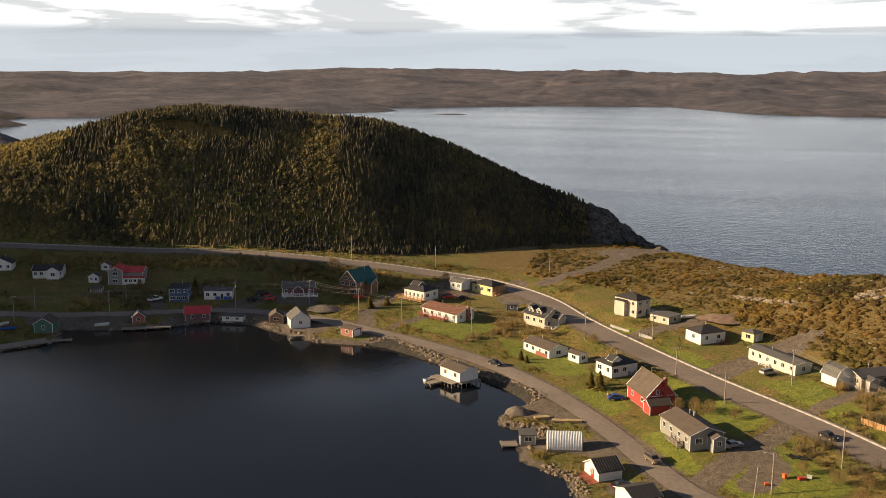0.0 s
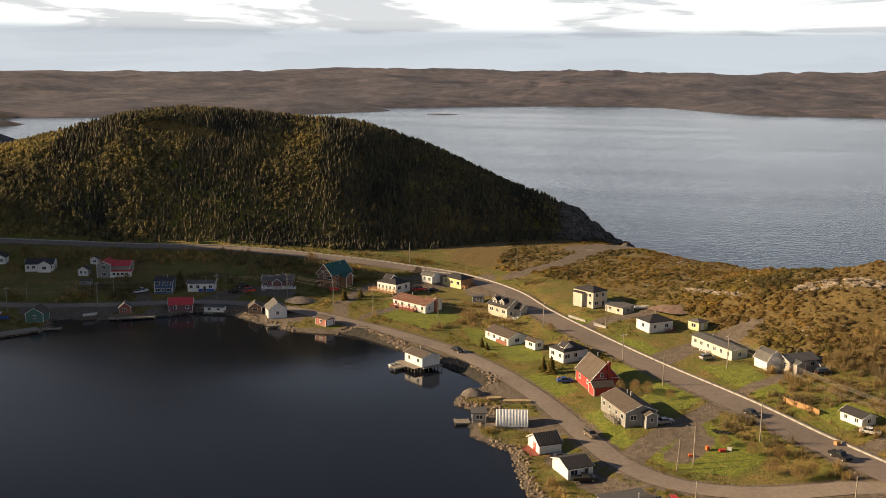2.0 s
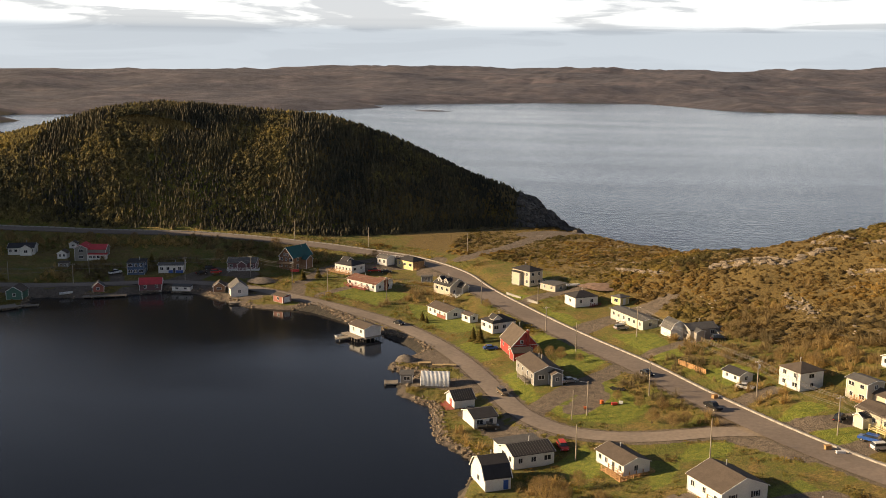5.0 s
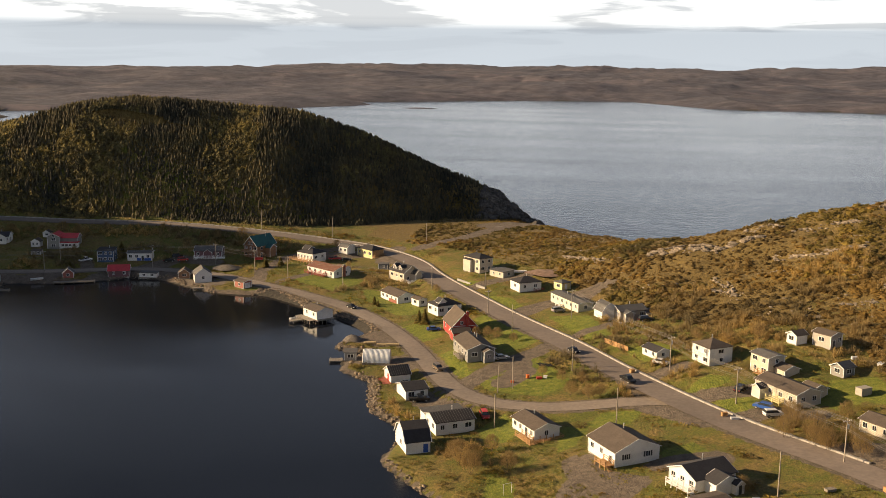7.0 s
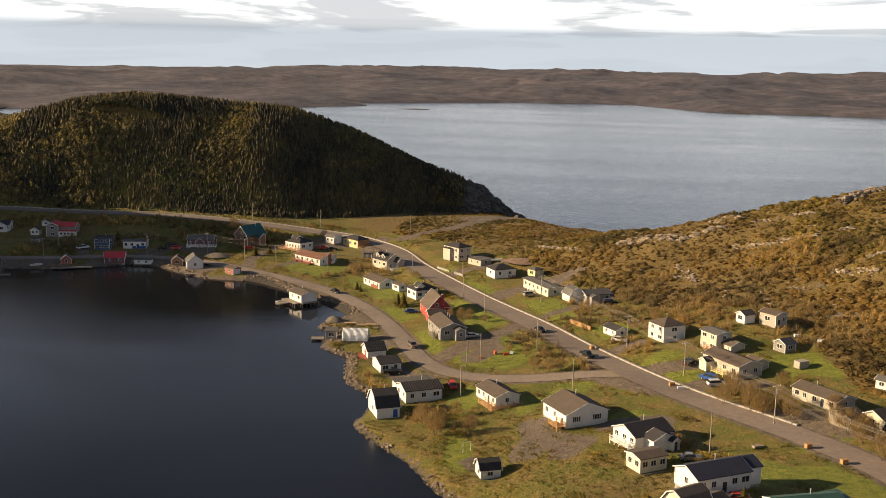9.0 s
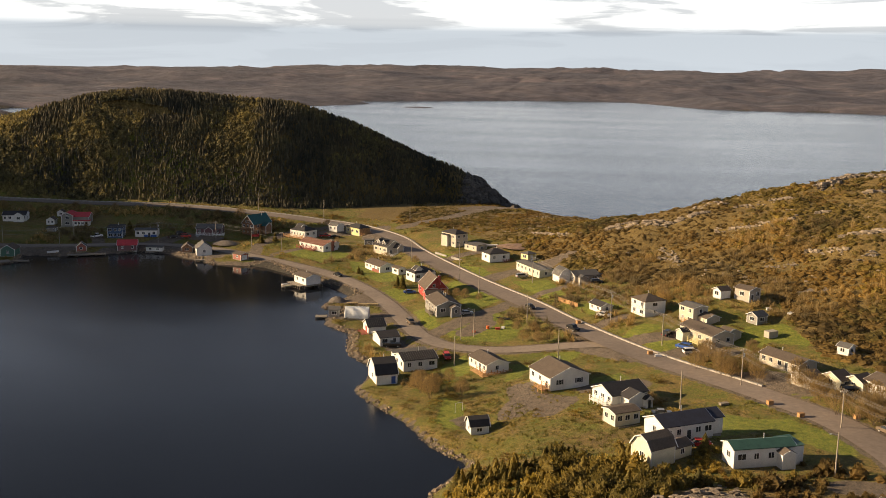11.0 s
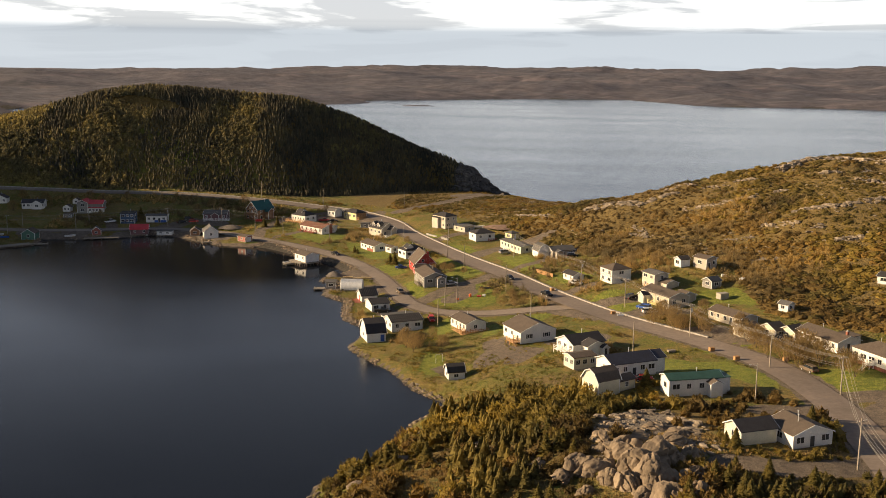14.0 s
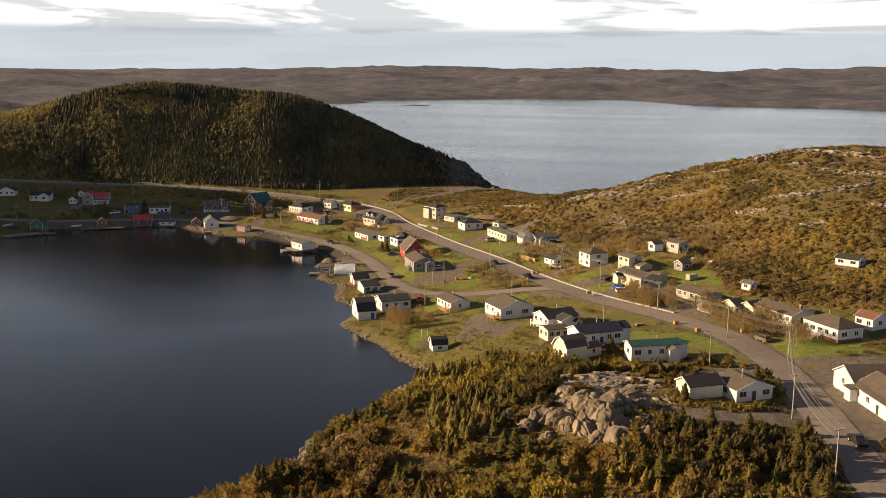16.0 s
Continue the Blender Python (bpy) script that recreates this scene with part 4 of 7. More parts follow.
def block(parent, w, l, h, wall, roof, kind, along, pitch, gable_wall=None, trim=TRIM, dx=0.0, dy=0.0, dz=0.0, deep=1.6, over=0.35, corners=True):
    """Foundation, walls with their gables, corner boards, fascia and roof of one volume."""
    at = pose(dx, dy, dz)
    slabs, gable = roof_shape(kind, along, w, l, h, pitch, over)
    body = Mesh().box(-w / 2, w / 2, -l / 2, l / 2, 0, h)
    if gable:
        lim = w / 2 if along == "x" else l / 2
        body.extrude(gable, along, -lim, lim)
    walls = part("wall", body, wall, parent, at=at)
    part("roof", slabs, roof, parent, at=at)
    part("foundation", Mesh().box(-w / 2 + 0.05, w / 2 - 0.05, -l / 2 + 0.05, l / 2 - 0.05, -deep, 0.0), CONCRETE, parent, at=at)
    if corners:
        board = Mesh().box(-0.08, 0.08, -0.08, 0.08, 0, h - 0.02).data("corner_board", trim)
        for sx in (-1, 1):
            for sy in (-1, 1):
                part("corner_board", board, None, parent, at=at @ pose(sx * w / 2, sy * l / 2, 0))
    if kind in ("gable", "gambrel") and gable:
        lim = (w if along == "x" else l) / 2 + over
        span = (l if along == "x" else w) / 2
        top = [p for p in sorted(gable) if p[1] > h - 0.01]
        ends = [(-span - over, h - pitch * over)] + [p for p in top if abs(p[0]) < span - 0.01] + [(span + over, h - pitch * over)]
        for side in (-1, 1):
            for a, b in zip(ends, ends[1:]):
                pa, pb = ((side * (lim + 0.02), *a), (side * (lim + 0.02), *b)) if along == "x" else ((a[0], side * (lim + 0.02), a[1]), (b[0], side * (lim + 0.02), b[1]))
                part("verge_board", Mesh().beam(Vector(pa) + Vector((0, 0, 0.05)), Vector(pb) + Vector((0, 0, 0.05)), 0.12), trim, parent, at=at)
    return walls


FACES = {"front": (0, 1), "left": (-90, 0), "back": (180, 1), "right": (90, 0)}


def openings(parent, rng, w, l, h, face, count, door=None, big=1.15, trim=TRIM, dx=0.0, dy=0.0, dz=0.0, shutters=False):
    """Windows in rows on one face of a block, and a door if wanted."""
    turn, on_w = FACES[face]
    length, off = (w, l / 2) if on_w else (l, w / 2)
    storeys = 2 if h > 4.3 else 1
    base = pose(dx, dy, dz) @ pose(0, 0, 0, 0, 0, turn)
    for s in range(storeys):
        z = h / storeys * (s + 0.58)
        for i in range(count):
            x = length * ((i + 0.5) / count - 0.5) + rng.uniform(-0.15, 0.15)
            if door is not None and s == 0 and i == door:
                tall = min(2.05, h - 0.25)
                leaf = part("door", Mesh().box(-0.48, 0.48, -0.05, 0.02, 0.05, tall), DOOR_DARK if rng.random() < 0.6 else TRIM, parent, at=base @ pose(x, -off - 0.01, 0))
                part("door_frame", Mesh().box(-0.6, -0.48, -0.07, 0.02, 0.05, tall + 0.1).box(0.48, 0.6, -0.07, 0.02, 0.05, tall + 0.1).box(-0.48, 0.48, -0.07, 0.02, tall, tall + 0.1), trim, leaf)
                continue
            wide = big * rng.choice((0.8, 1.0, 1.0, 1.35)) if length / count > 2 else 0.7
            window(parent, base @ pose(x, -off - 0.01, z), wide, min(1.15, h / storeys * 0.42), trim)
            if shutters:
                part("shutters", Mesh().box(-wide / 2 - 0.5, -wide / 2 - 0.12, -0.05, 0.02, -0.6, 0.6).box(wide / 2 + 0.12, wide / 2 + 0.5, -0.05, 0.02, -0.6, 0.6), DOOR_DARK, parent, at=base @ pose(x, -off - 0.01, z))


def deck(parent, x0, x1, y0, y1, z, drop, wood, rail=True, stairs=None):
    """A timber deck on posts with a railing."""
    d = part("deck", Mesh().box(x0, x1, y0, y1, z - 0.14, z), wood, parent)
    xs = np.linspace(x0 + 0.1, x1 - 0.1, max(2, int((x1 - x0) / 1.6) + 1))
    ys = np.linspace(y0 + 0.1, y1 - 0.1, max(2, int((y1 - y0) / 1.6) + 1))
    rim = [(x, y) for x in xs for y in (ys[0], ys[-1])] + [(x, y) for x in (xs[0], xs[-1]) for y in ys[1:-1]]
    for x, y in rim:
        part("post", Mesh().box(x - 0.07, x + 0.07, y - 0.07, y + 0.07, z - drop, z + (0.95 if rail else -0.02)), wood, d)
    if rail:
        r = Mesh()
        for zz in (z + 0.45, z + 0.92):
            r.box(x0, x1, y0, y0 + 0.08, zz, zz + 0.09).box(x0, x0 + 0.08, y0, y1, zz, zz + 0.09).box(x1 - 0.08, x1, y0, y1, zz, zz + 0.09)
        for x in np.arange(x0 + 0.3, x1, 0.3):
            r.box(x - 0.025, x + 0.025, y0 + 0.01, y0 + 0.06, z, z + 0.9)
        part("railing", r, wood, d)
    if stairs:
        sx, sy, dx, dy = stairs
        flight, n = Mesh(), max(3, int(drop / 0.19))
        for i in range(n):
            cx, cy = sx + dx * 0.28 * (i + 0.5), sy + dy * 0.28 * (i + 0.5)
            flight.box(cx - 0.5 + abs(dx) * 0.35, cx + 0.5 - abs(dx) * 0.35, cy - 0.5 + abs(dy) * 0.35, cy + 0.5 - abs(dy) * 0.35, z - 0.19 * (i + 1) - 0.06, z - 0.19 * (i + 1))
        part("steps", flight, wood, d)
    return d


def chimney(parent, x, y, z0, z1, mat=BRICK, half=0.3):
    c = part("chimney", Mesh().box(x - half, x + half, y - half, y + half, z0, z1), mat, parent)
    part("cap", Mesh().box(x - half - 0.06, x + half + 0.06, y - half - 0.06, y + half + 0.06, z1, z1 + 0.1).box(x - half * 0.5, x + half * 0.5, y - half * 0.5, y + half * 0.5, z1 + 0.1, z1 + 0.3), CONCRETE, c)


def flue(parent, x, y, z0, z1):
    part("flue", Mesh().beam((x, y, z0), (x, y, z1), 0.09, 8).beam((x, y, z1), (x, y, z1 + 0.12), 0.15, 8), STEEL, parent)


# kind: label, category, walls, roof, roof form, ridge, pitch, windows on left and front faces, door (face, place)
STYLES = {
    "boathouse_white": ("white clapboard boathouse with a grey roof at the water", "boathouse", WHITE, ROOF_GREY, "gable", "y", 0.75, 1, 1, ("left", 0)),
    "garage_red": ("small dull red garage with a white door by the lane", "garage", BARN_RED, ROOF_BROWN, "gable", "y", 0.25, 1, 0, None),
    "boathouse_stilts": ("white boathouse with a brown roof on timber stilts", "boathouse", WHITE, ROOF_BROWN, "gable", "y", 0.30, 2, 0, None),
    "fish_store": ("white waterside store with a dark ribbed metal roof", "shed", WHITE, ROOF_DARK, "gable", "x", 0.55, 1, 0, None),
    "fish_store_plain": ("white waterside store with a dark roof", "shed", WHITE, ROOF_DARK, "gable", "x", 0.32, 0, 2, ("front", 1)),
    "store_long": ("long white building with a dark ribbed roof by the cove", "house", WHITE, ROOF_DARK, "gable", "x", 0.34, 2, 3, None),
    "barn_gambrel": ("white gambrel barn with a black roof and blue door", "barn", WHITE, ROOF_DARK, "gambrel", "x", 0.7, 1, 0, None),
    "shed_gambrel": ("small white gambrel shed with a black roof", "shed", WHITE, ROOF_DARK, "gambrel", "x", 0.75, 1, 1, None),
    "hip_deck": ("white house with a charcoal hip roof and timber deck", "house", WHITE, ROOF_DARK, "hip", "y", 0.42, 5, 2, None),
    "cottage": ("small white cottage with a grey roof", "cottage", WHITE, ROOF_GREY, "gambrel", "y", 0.45, 2, 1, ("front", 0)),
    "hip_yellow": ("pale yellow house with bare sheathing and a dark roof", "house", YELLOW, ROOF_DARK, "hip", "y", 0.42, 3, 0, None),
    "bungalow_rust": ("white bungalow with a rust-red roof and red deck", "house", WHITE, ROOF_RUST, "gable", "y", 0.34, 5, 2, None),
    "cape_beige": ("beige house with a charcoal roof and dormers", "house", BEIGE, ROOF_DARK, "gable", "y", 0.62, 3, 2, ("front", 0)),
    "bungalow_white": ("white bungalow with a brown shingle roof", "house", WHITE, ROOF_BROWN, "gable", "y", 0.36, 4, 1, None),
    "shed_white": ("small white garden shed with a brown roof", "shed", WHITE, ROOF_BROWN, "gable", "y", 0.3, 1, 1, None),
    "hip_black": ("white house with a black hip roof", "house", WHITE, ROOF_DARK, "hip", "x", 0.5, 2, 3, ("front", 2)),
    "barn_red": ("tall red clapboard house with a steep brown roof", "house", RED, ROOF_BROWN, "gable", "y", 1.05, 2, 2, None),
    "bungalow_grey": ("grey bungalow with a brown roof and white trim", "house", GREY, ROOF_BROWN, "gable", "y", 0.38, 4, 2, None),
    "bungalow_low": ("low white bungalow with a brown roof and timber deck", "house", WHITE, ROOF_BROWN, "gable", "y", 0.36, 4, 1, ("left", 2)),
    "bungalow_big": ("large white bungalow with a brown roof and timber balcony", "house", WHITE, ROOF_BROWN, "gable", "y", 0.40, 3, 2, ("left", 2)),
    "cross_white": ("white house with crossing charcoal gables and a porch", "house", WHITE, ROOF_DARK, "gable", "x", 0.42, 3, 0, None),
    "lowpitch_beige": ("pale beige house with a flat brown roof", "house", CREAM, ROOF_BROWN, "gable", "x", 0.2, 2, 3, None),
    "barn_beige": ("cream gambrel barn with a brown roof", "barn", CREAM, ROOF_BROWN, "gambrel", "x", 0.75, 1, 0, None),
    "long_navy": ("long white bungalow with a navy blue roof", "house", WHITE, ROOF_NAVY, "gable", "x", 0.40, 1, 5, ("front", 2)),
    "shed_beige": ("small cream shed with a brown roof", "shed", CREAM, ROOF_BROWN, "gable", "x", 0.45, 1, 1, None),
    "trailer_green": ("long white mobile home with a dark green metal roof", "mobile home", WHITE, ROOF_GREEN, "gable", "x", 0.34, 1, 4, None),
    "shed_cream": ("cream shed with a charcoal roof beside the rock", "shed", CREAM, ROOF_DARK, "gable", "x", 0.5, 1, 0, None),
    "house_whitebrown": ("white house with a brown roof and dark green door", "house", WHITE, ROOF_BROWN, "gable", "y", 0.36, 1, 3, ("front", 1)),
    "tall_hip": ("tall beige two-storey house with a dark hip roof", "house", BEIGE, ROOF_DARK, "hip", "y", 0.4, 3, 2, ("front", 1)),
    "garage_flat": ("beige flat-roofed garage beside the road", "garage", BEIGE, ROOF_GREY, "flat", "y", 0.2, 2, 1, None),
    "hip_white": ("white bungalow with a charcoal hip roof on concrete", "house", WHITE, ROOF_DARK, "hip", "x", 0.42, 1, 2, None),
    "shed_yellow": ("pale yellow shed with a grey roof", "shed", YELLOW, ROOF_GREY, "hip", "x", 0.35, 1, 1, ("front", 0)),
    "trailer_cream": ("long cream mobile home with a low grey roof", "mobile home", CREAM, ROOF_GREY, "gable", "y", 0.18, 6, 1, None),
    "townhouse": ("grey two-storey house with white trim and bay", "house", TAUPE, ROOF_GREY, "gable", "x", 0.36, 2, 3, ("front", 0)),
    "shed_dark": ("white shed with a dark roof among bare shrubs", "shed", WHITE, ROOF_DARK, "gable", "y", 0.4, 2, 1, None),
    "tall_brown": ("white two-storey house with a brown hip roof", "house", WHITE, ROOF_BROWN, "hip", "x", 0.42, 2, 1, None),
    "tall_beige": ("beige two-storey house with a flat grey roof", "house", BEIGE, ROOF_GREY, "gable", "y", 0.22, 2, 1, None),
    "bungalow_beige": ("beige bungalow with a brown roof and yellow deck", "house", BEIGE, ROOF_BROWN, "gable", "y", 0.32, 4, 2, None),
    "shed_grey": ("grey shed with white trim and a dark roof", "shed", GREY, ROOF_GREY, "gable", "x", 0.5, 1, 1, None),
    "cabin_taupe": ("taupe cabin with a brown roof on the hillside", "cabin", TAUPE, ROOF_BROWN, "gable", "y", 0.3, 1, 2, ("front", 0)),
    "shed_white_front": ("white-fronted garden shed with a brown roof", "shed", WHITE, ROOF_BROWN, "gable", "x", 0.5, 1, 0, None),
    "bungalow_taupe": ("taupe bungalow with a brown roof behind bare trees", "house", BEIGE, ROOF_BROWN, "gable", "y", 0.34, 5, 1, ("left", 3)),
    "bungalow_plain": ("white bungalow with a dark brown roof", "house", WHITE, ROOF_BROWN, "gable", "y", 0.34, 5, 1, ("front", 0)),
    "hip_brown": ("white bungalow with a brown hip roof on a brick base", "house", WHITE, ROOF_BROWN, "hip", "y", 0.45, 5, 2, None),
    "shed_rust": ("white outbuilding with a rust-red roof", "shed", WHITE, ROOF_RUST, "gable", "y", 0.4, 2, 1, None),
    "cabin_white": ("low white cabin with a dark roof on the heath", "cabin", WHITE, ROOF_DARK, "gable", "y", 0.3, 2, 1, None),
    "shed_tiny": ("tiny white shed with a grey roof", "shed", WHITE, ROOF_GREY, "gable", "y", 0.45, 1, 1, None),
    "garage_beige": ("beige garage with a brown roof", "garage", BEIGE, ROOF_BROWN, "gable", "x", 0.4, 1, 1, None),
    "garage_pale": ("pale beige garage with a brown gabled roof", "garage", CREAM, ROOF_BROWN, "gable", "x", 0.5, 1, 1, None),
    "hall": ("white clapboard church hall with a brown roof", "hall", WHITE, ROOF_BROWN, "gable", "y", 0.5, 6, 2, ("left", 2)),
    "north_white": ("long white bungalow with a dark roof above the cove", "house", WHITE, ROOF_DARK, "gable", "x", 0.4, 2, 5, None),
    "north_cabin": ("small white cabin with a brown roof", "cabin", WHITE, ROOF_BROWN, "gable", "y", 0.6, 1, 2, None),
    "north_lowshed": ("low grey shed on the slope", "shed", GREY, ROOF_BROWN, "flat", "x", 0.2, 0, 2, None),
    "north_redroof": ("grey three-storey house with a red roof and wing", "house", GREY, ROOF_RED, "gable", "y", 0.5, 2, 1, None),
    "north_blue": ("dark blue two-storey house with white windows", "house", BLUE, ROOF_DARK, "flat", "x", 0.2, 1, 3, None),
    "north_trailer": ("white mobile home with a blue base", "mobile home", WHITE, ROOF_GREY, "gable", "x", 0.2, 1, 4, ("front", 2)),
    "north_plum": ("plum house with a grey roof and white veranda", "house", PLUM, ROOF_GREY, "gable", "x", 0.45, 1, 4, ("front", 2)),
    "north_green": ("green clapboard store with white window trim on the wharf", "shed", GREEN, ROOF_BROWN, "gable", "y", 0.62, 1, 1, None),
    "north_pink": ("small faded red hut beside the water", "shed", BARN_RED, ROOF_GREY, "gable", "y", 0.8, 0, 1, None),
    "north_redshed": ("brown waterside shed with a bright red roof", "shed", PLUM, ROOF_RED, "gable", "x", 0.7, 1, 2, None),
    "north_lowwhite": ("low white shed with a flat roof on piles", "shed", WHITE, ROOF_GREY, "flat", "x", 0.2, 0, 2, None),
    "north_brownshed": ("brown shingled shed with white verge boards", "shed", BROWN_WOOD, ROOF_BROWN, "gable", "y", 0.7, 0, 1, None),
    "north_log": ("brown log house with a teal metal roof and balcony", "house", BROWN_WOOD, ROOF_TEAL, "gable", "y", 1.0, 3, 3, None),
    "tiny_dark": ("small dark hut with a pale flat roof", "shed", DARK_GREY, ROOF_GREY, "flat", "y", 0.2, 0, 1, None),
    "stage_grey": ("small grey fishing stage with a white window", "shed", GREY, ROOF_GREY, "flat", "x", 0.2, 0, 1, None),
    "north_white_small": ("white house with a dark roof beside the road", "house", WHITE, ROOF_DARK, "gable", "y", 0.5, 1, 3, None),
    "north_hut": ("small white hut below the road", "shed", WHITE, ROOF_BROWN, "gable", "y", 0.6, 0, 1, None),
}


def house(x, y, base, h, w, l, turn, kind):
    label, category, wall, roof, form, along, pitch, on_left, on_front, door = STYLES[kind]
    rng = random.Random(int(x * 7 + y * 13))
    name = category.replace(" ", "_")
    hs = thing(name, pose(x, y, base, 0, 0, turn), label, category)
    walls = block(hs, w, l, h, wall, roof, form, along, pitch, deep=0.7 if kind in ("boathouse_stilts", "north_lowwhite") else 1.8)
    door_left = door[1] if door and door[0] == "left" else None
    door_front = door[1] if door and door[0] == "front" else None
    if on_left:
        openings(hs, rng, w, l, h, "left", on_left, door_left)
    if on_front:
        openings(hs, rng, w, l, h, "front", on_front, door_front, shutters=kind == "bungalow_big")
    if w * l > 45:
        openings(hs, rng, w, l, h, "right", max(1, on_left - 1), 0)
        openings(hs, rng, w, l, h, "back", max(1, on_front))
        flue(hs, w * 0.12, l * 0.2, h, h + pitch * (l if along == "x" else w) / 2 + 0.7)
    return hs


BUILT = {}
for row in PLOTS:
    BUILT.setdefault(row[7], []).append((house(*row), row))


def built(kind):
    hs, row = BUILT[kind][0]
    return hs, row[4], row[5], row[3]


# what sets single houses apart
hs, w, l, h = built("boathouse_stilts")
d = deck(hs, -w / 2 - 2.6, -w / 2, -l / 2 + 0.4, l / 2 + 1.5, -0.1, 2.6, OLD_WOOD, rail=False)
deck(hs, -w / 2, w / 2 + 0.6, -l / 2 - 0.8, l / 2, -0.12, 3.2, OLD_WOOD, rail=False)
hs, w, l, h = built("barn_gambrel")
part("blue_door", Mesh().box(w * 0.22, w * 0.42, -l / 2 - 0.05, -l / 2 + 0.02, 0.1, 2.1), BLUE_PAINT, hs, "blue painted door")
hs, w, l, h = built("garage_red")
part("garage_door", Mesh().box(-w * 0.36, w * 0.36, -l / 2 - 0.05, -l / 2 + 0.02, 0.05, 2.05), TRIM, hs, "white garage door")
hs, w, l, h = built("hip_deck")
deck(hs, -w / 2 - 2.4, -w / 2, -l / 2 - 0.5, l / 2 + 2.5, 0.6, 1.8, NEW_WOOD)
block(hs, 3.2, 3.0, 1.2, WHITE, ROOF_DARK, "gable", "y", 0.7, dx=0, dy=1.5, dz=h + 0.2, deep=0.4, corners=False)
hs, w, l, h = built("hip_yellow")
part("sheathing", Mesh().box(-w / 2 - 0.02, w / 2 + 0.02, -l / 2 - 0.06, -l / 2 + 0.05, 0.2, h - 0.1), NEW_WOOD, hs, "bare timber sheathing")
deck(hs, -w / 2, w / 2, -l / 2 - 2.0, -l / 2 - 0.06, 0.7, 1.6, NEW_WOOD)
hs, w, l, h = built("bungalow_rust")
deck(hs, -w / 2 - 2.2, -w / 2, -l * 0.25, l * 0.2, 0.5, 1.6, RED_WOOD, stairs=(-w / 2 - 1.1, l * 0.2, 0, 1))
deck(hs, -w / 2 - 2.0, -w / 2, l * 0.32, l / 2, 0.5, 1.6, RED_WOOD)
chimney(hs, w * 0.1, -l / 2 - 0.35, -0.5, h + 1.9, BRICK, 0.55)
block(hs, 3.4, 5.0, 2.5, WHITE, ROOF_RUST, "gable", "y", 0.35, dx=w / 2 + 1.7, dy=-2.5)
hs, w, l, h = built("cape_beige")
for dy in (-1.5, 2.2):
    block(hs, 2.2, 2.0, 1.3, BEIGE, ROOF_DARK, "gable", "x", 0.8, dx=-w * 0.26, dy=dy, dz=h + 0.3, deep=0.5, over=0.2)
    window(hs, pose(-w * 0.26 - 1.12, dy, h + 1.0, 0, 0, -90), 0.9, 0.9)
block(hs, 3.0, 3.4, 3.4, BEIGE, ROOF_DARK, "gable", "y", 0.9, dx=w * 0.15, dy=-l / 2 - 1.2)
deck(hs, -w / 2, w / 2, -l / 2 - 3.4, -l / 2 - 0.1, 0.2, 1.6, TRIM)
hs, w, l, h = built("bungalow_white")
part("porch_front", Mesh().box(-w / 2 - 0.12, -w / 2 + 0.05, -l * 0.42, l * 0.02, -0.8, 1.1), BRICK, hs, "brick panel")
hs, w, l, h = built("hip_black")
deck(hs, w / 2 - 3, w / 2 + 1.4, -l / 2 - 1.8, -l / 2, 0.2, 1.4, OLD_WOOD)
block(hs, 2.6, 2.4, 1.2, WHITE, ROOF_DARK, "gable", "y", 0.8, dx=-w * 0.25, dy=-l * 0.2, dz=h + 0.15, deep=0.4, corners=False)
hs, w, l, h = built("barn_red")
block(hs, 5.4, 3.6, 2.5, RED, ROOF_BROWN, "gable", "x", 0.55, dx=-w * 0.25, dy=-l / 2 - 1.8)
chimney(hs, w * 0.1, -l / 2 - 0.3, -0.4, h + 4.6, RED, 0.35)
for z in (h - 0.1, 0.2):
    part("band", Mesh().box(-w / 2 - 0.05, w / 2 + 0.05, -l / 2 - 0.07, -l / 2 + 0.02, z, z + 0.16), TRIM, hs, "white trim board")
window(hs, pose(0.9, -l / 2 - 0.02, h + 1.6), 0.8, 1.0)
window(hs, pose(-1.0, -l / 2 - 0.02, h + 1.0), 0.8, 1.0)
hs, w, l, h = built("bungalow_grey")
block(hs, 2.9, 2.6, 3.3, GREY, ROOF_BROWN, "gable", "y", 0.45, dx=w * 0.2, dy=-l / 2 - 1.3, over=0.25)
window(hs, pose(w * 0.2, -l / 2 - 2.62, 2.1), 0.8, 1.0)
deck(hs, -w / 2 - 1.7, -w / 2, -l * 0.3, l * 0.12, 0.3, 1.6, OLD_WOOD, stairs=(-w / 2 - 0.85, -l * 0.3, 0, -1))
deck(hs, w / 2, w / 2 + 1.6, -l / 2, -l / 2 + 3, 0.3, 1.4, TRIM)
chimney(hs, w * 0.15, 1.0, h, h + 2.2, OLD_WOOD, 0.22)
hs, w, l, h = built("fish_store")
deck(hs, -w / 2 - 2.4, -w / 2, -l / 2 - 0.6, l / 2, 0.0, 1.4, RED_WOOD, rail=False)
part("red_door", Mesh().box(-w / 2 - 0.06, -w / 2 + 0.02, -1.0, 0.4, 0.05, 1.95), RED_PAINT, hs, "red painted door")
for kind, ribs, run in (("fish_store", 9, 5.5), ("store_long", 15, 9.8)):
    hs, w, l, h = built(kind)
    pitch = STYLES[kind][6]
    strips = Mesh()
    for k in range(ribs):
        xx = -w / 2 + w * (k + 0.5) / ribs
        strips.beam((xx, -l / 2 - 0.3, h - pitch * 0.3 + 0.2), (xx, 0, h + pitch * l / 2 + 0.22), 0.05)
    part("roof_ribs", strips, ROOF_GREY, hs, "raised metal ribs")
hs, w, l, h = built("store_long")
block(hs, w, 3.4, h - 0.2, WHITE, ROOF_GREY, "flat", "x", 0.2, dy=l / 2 + 1.7)
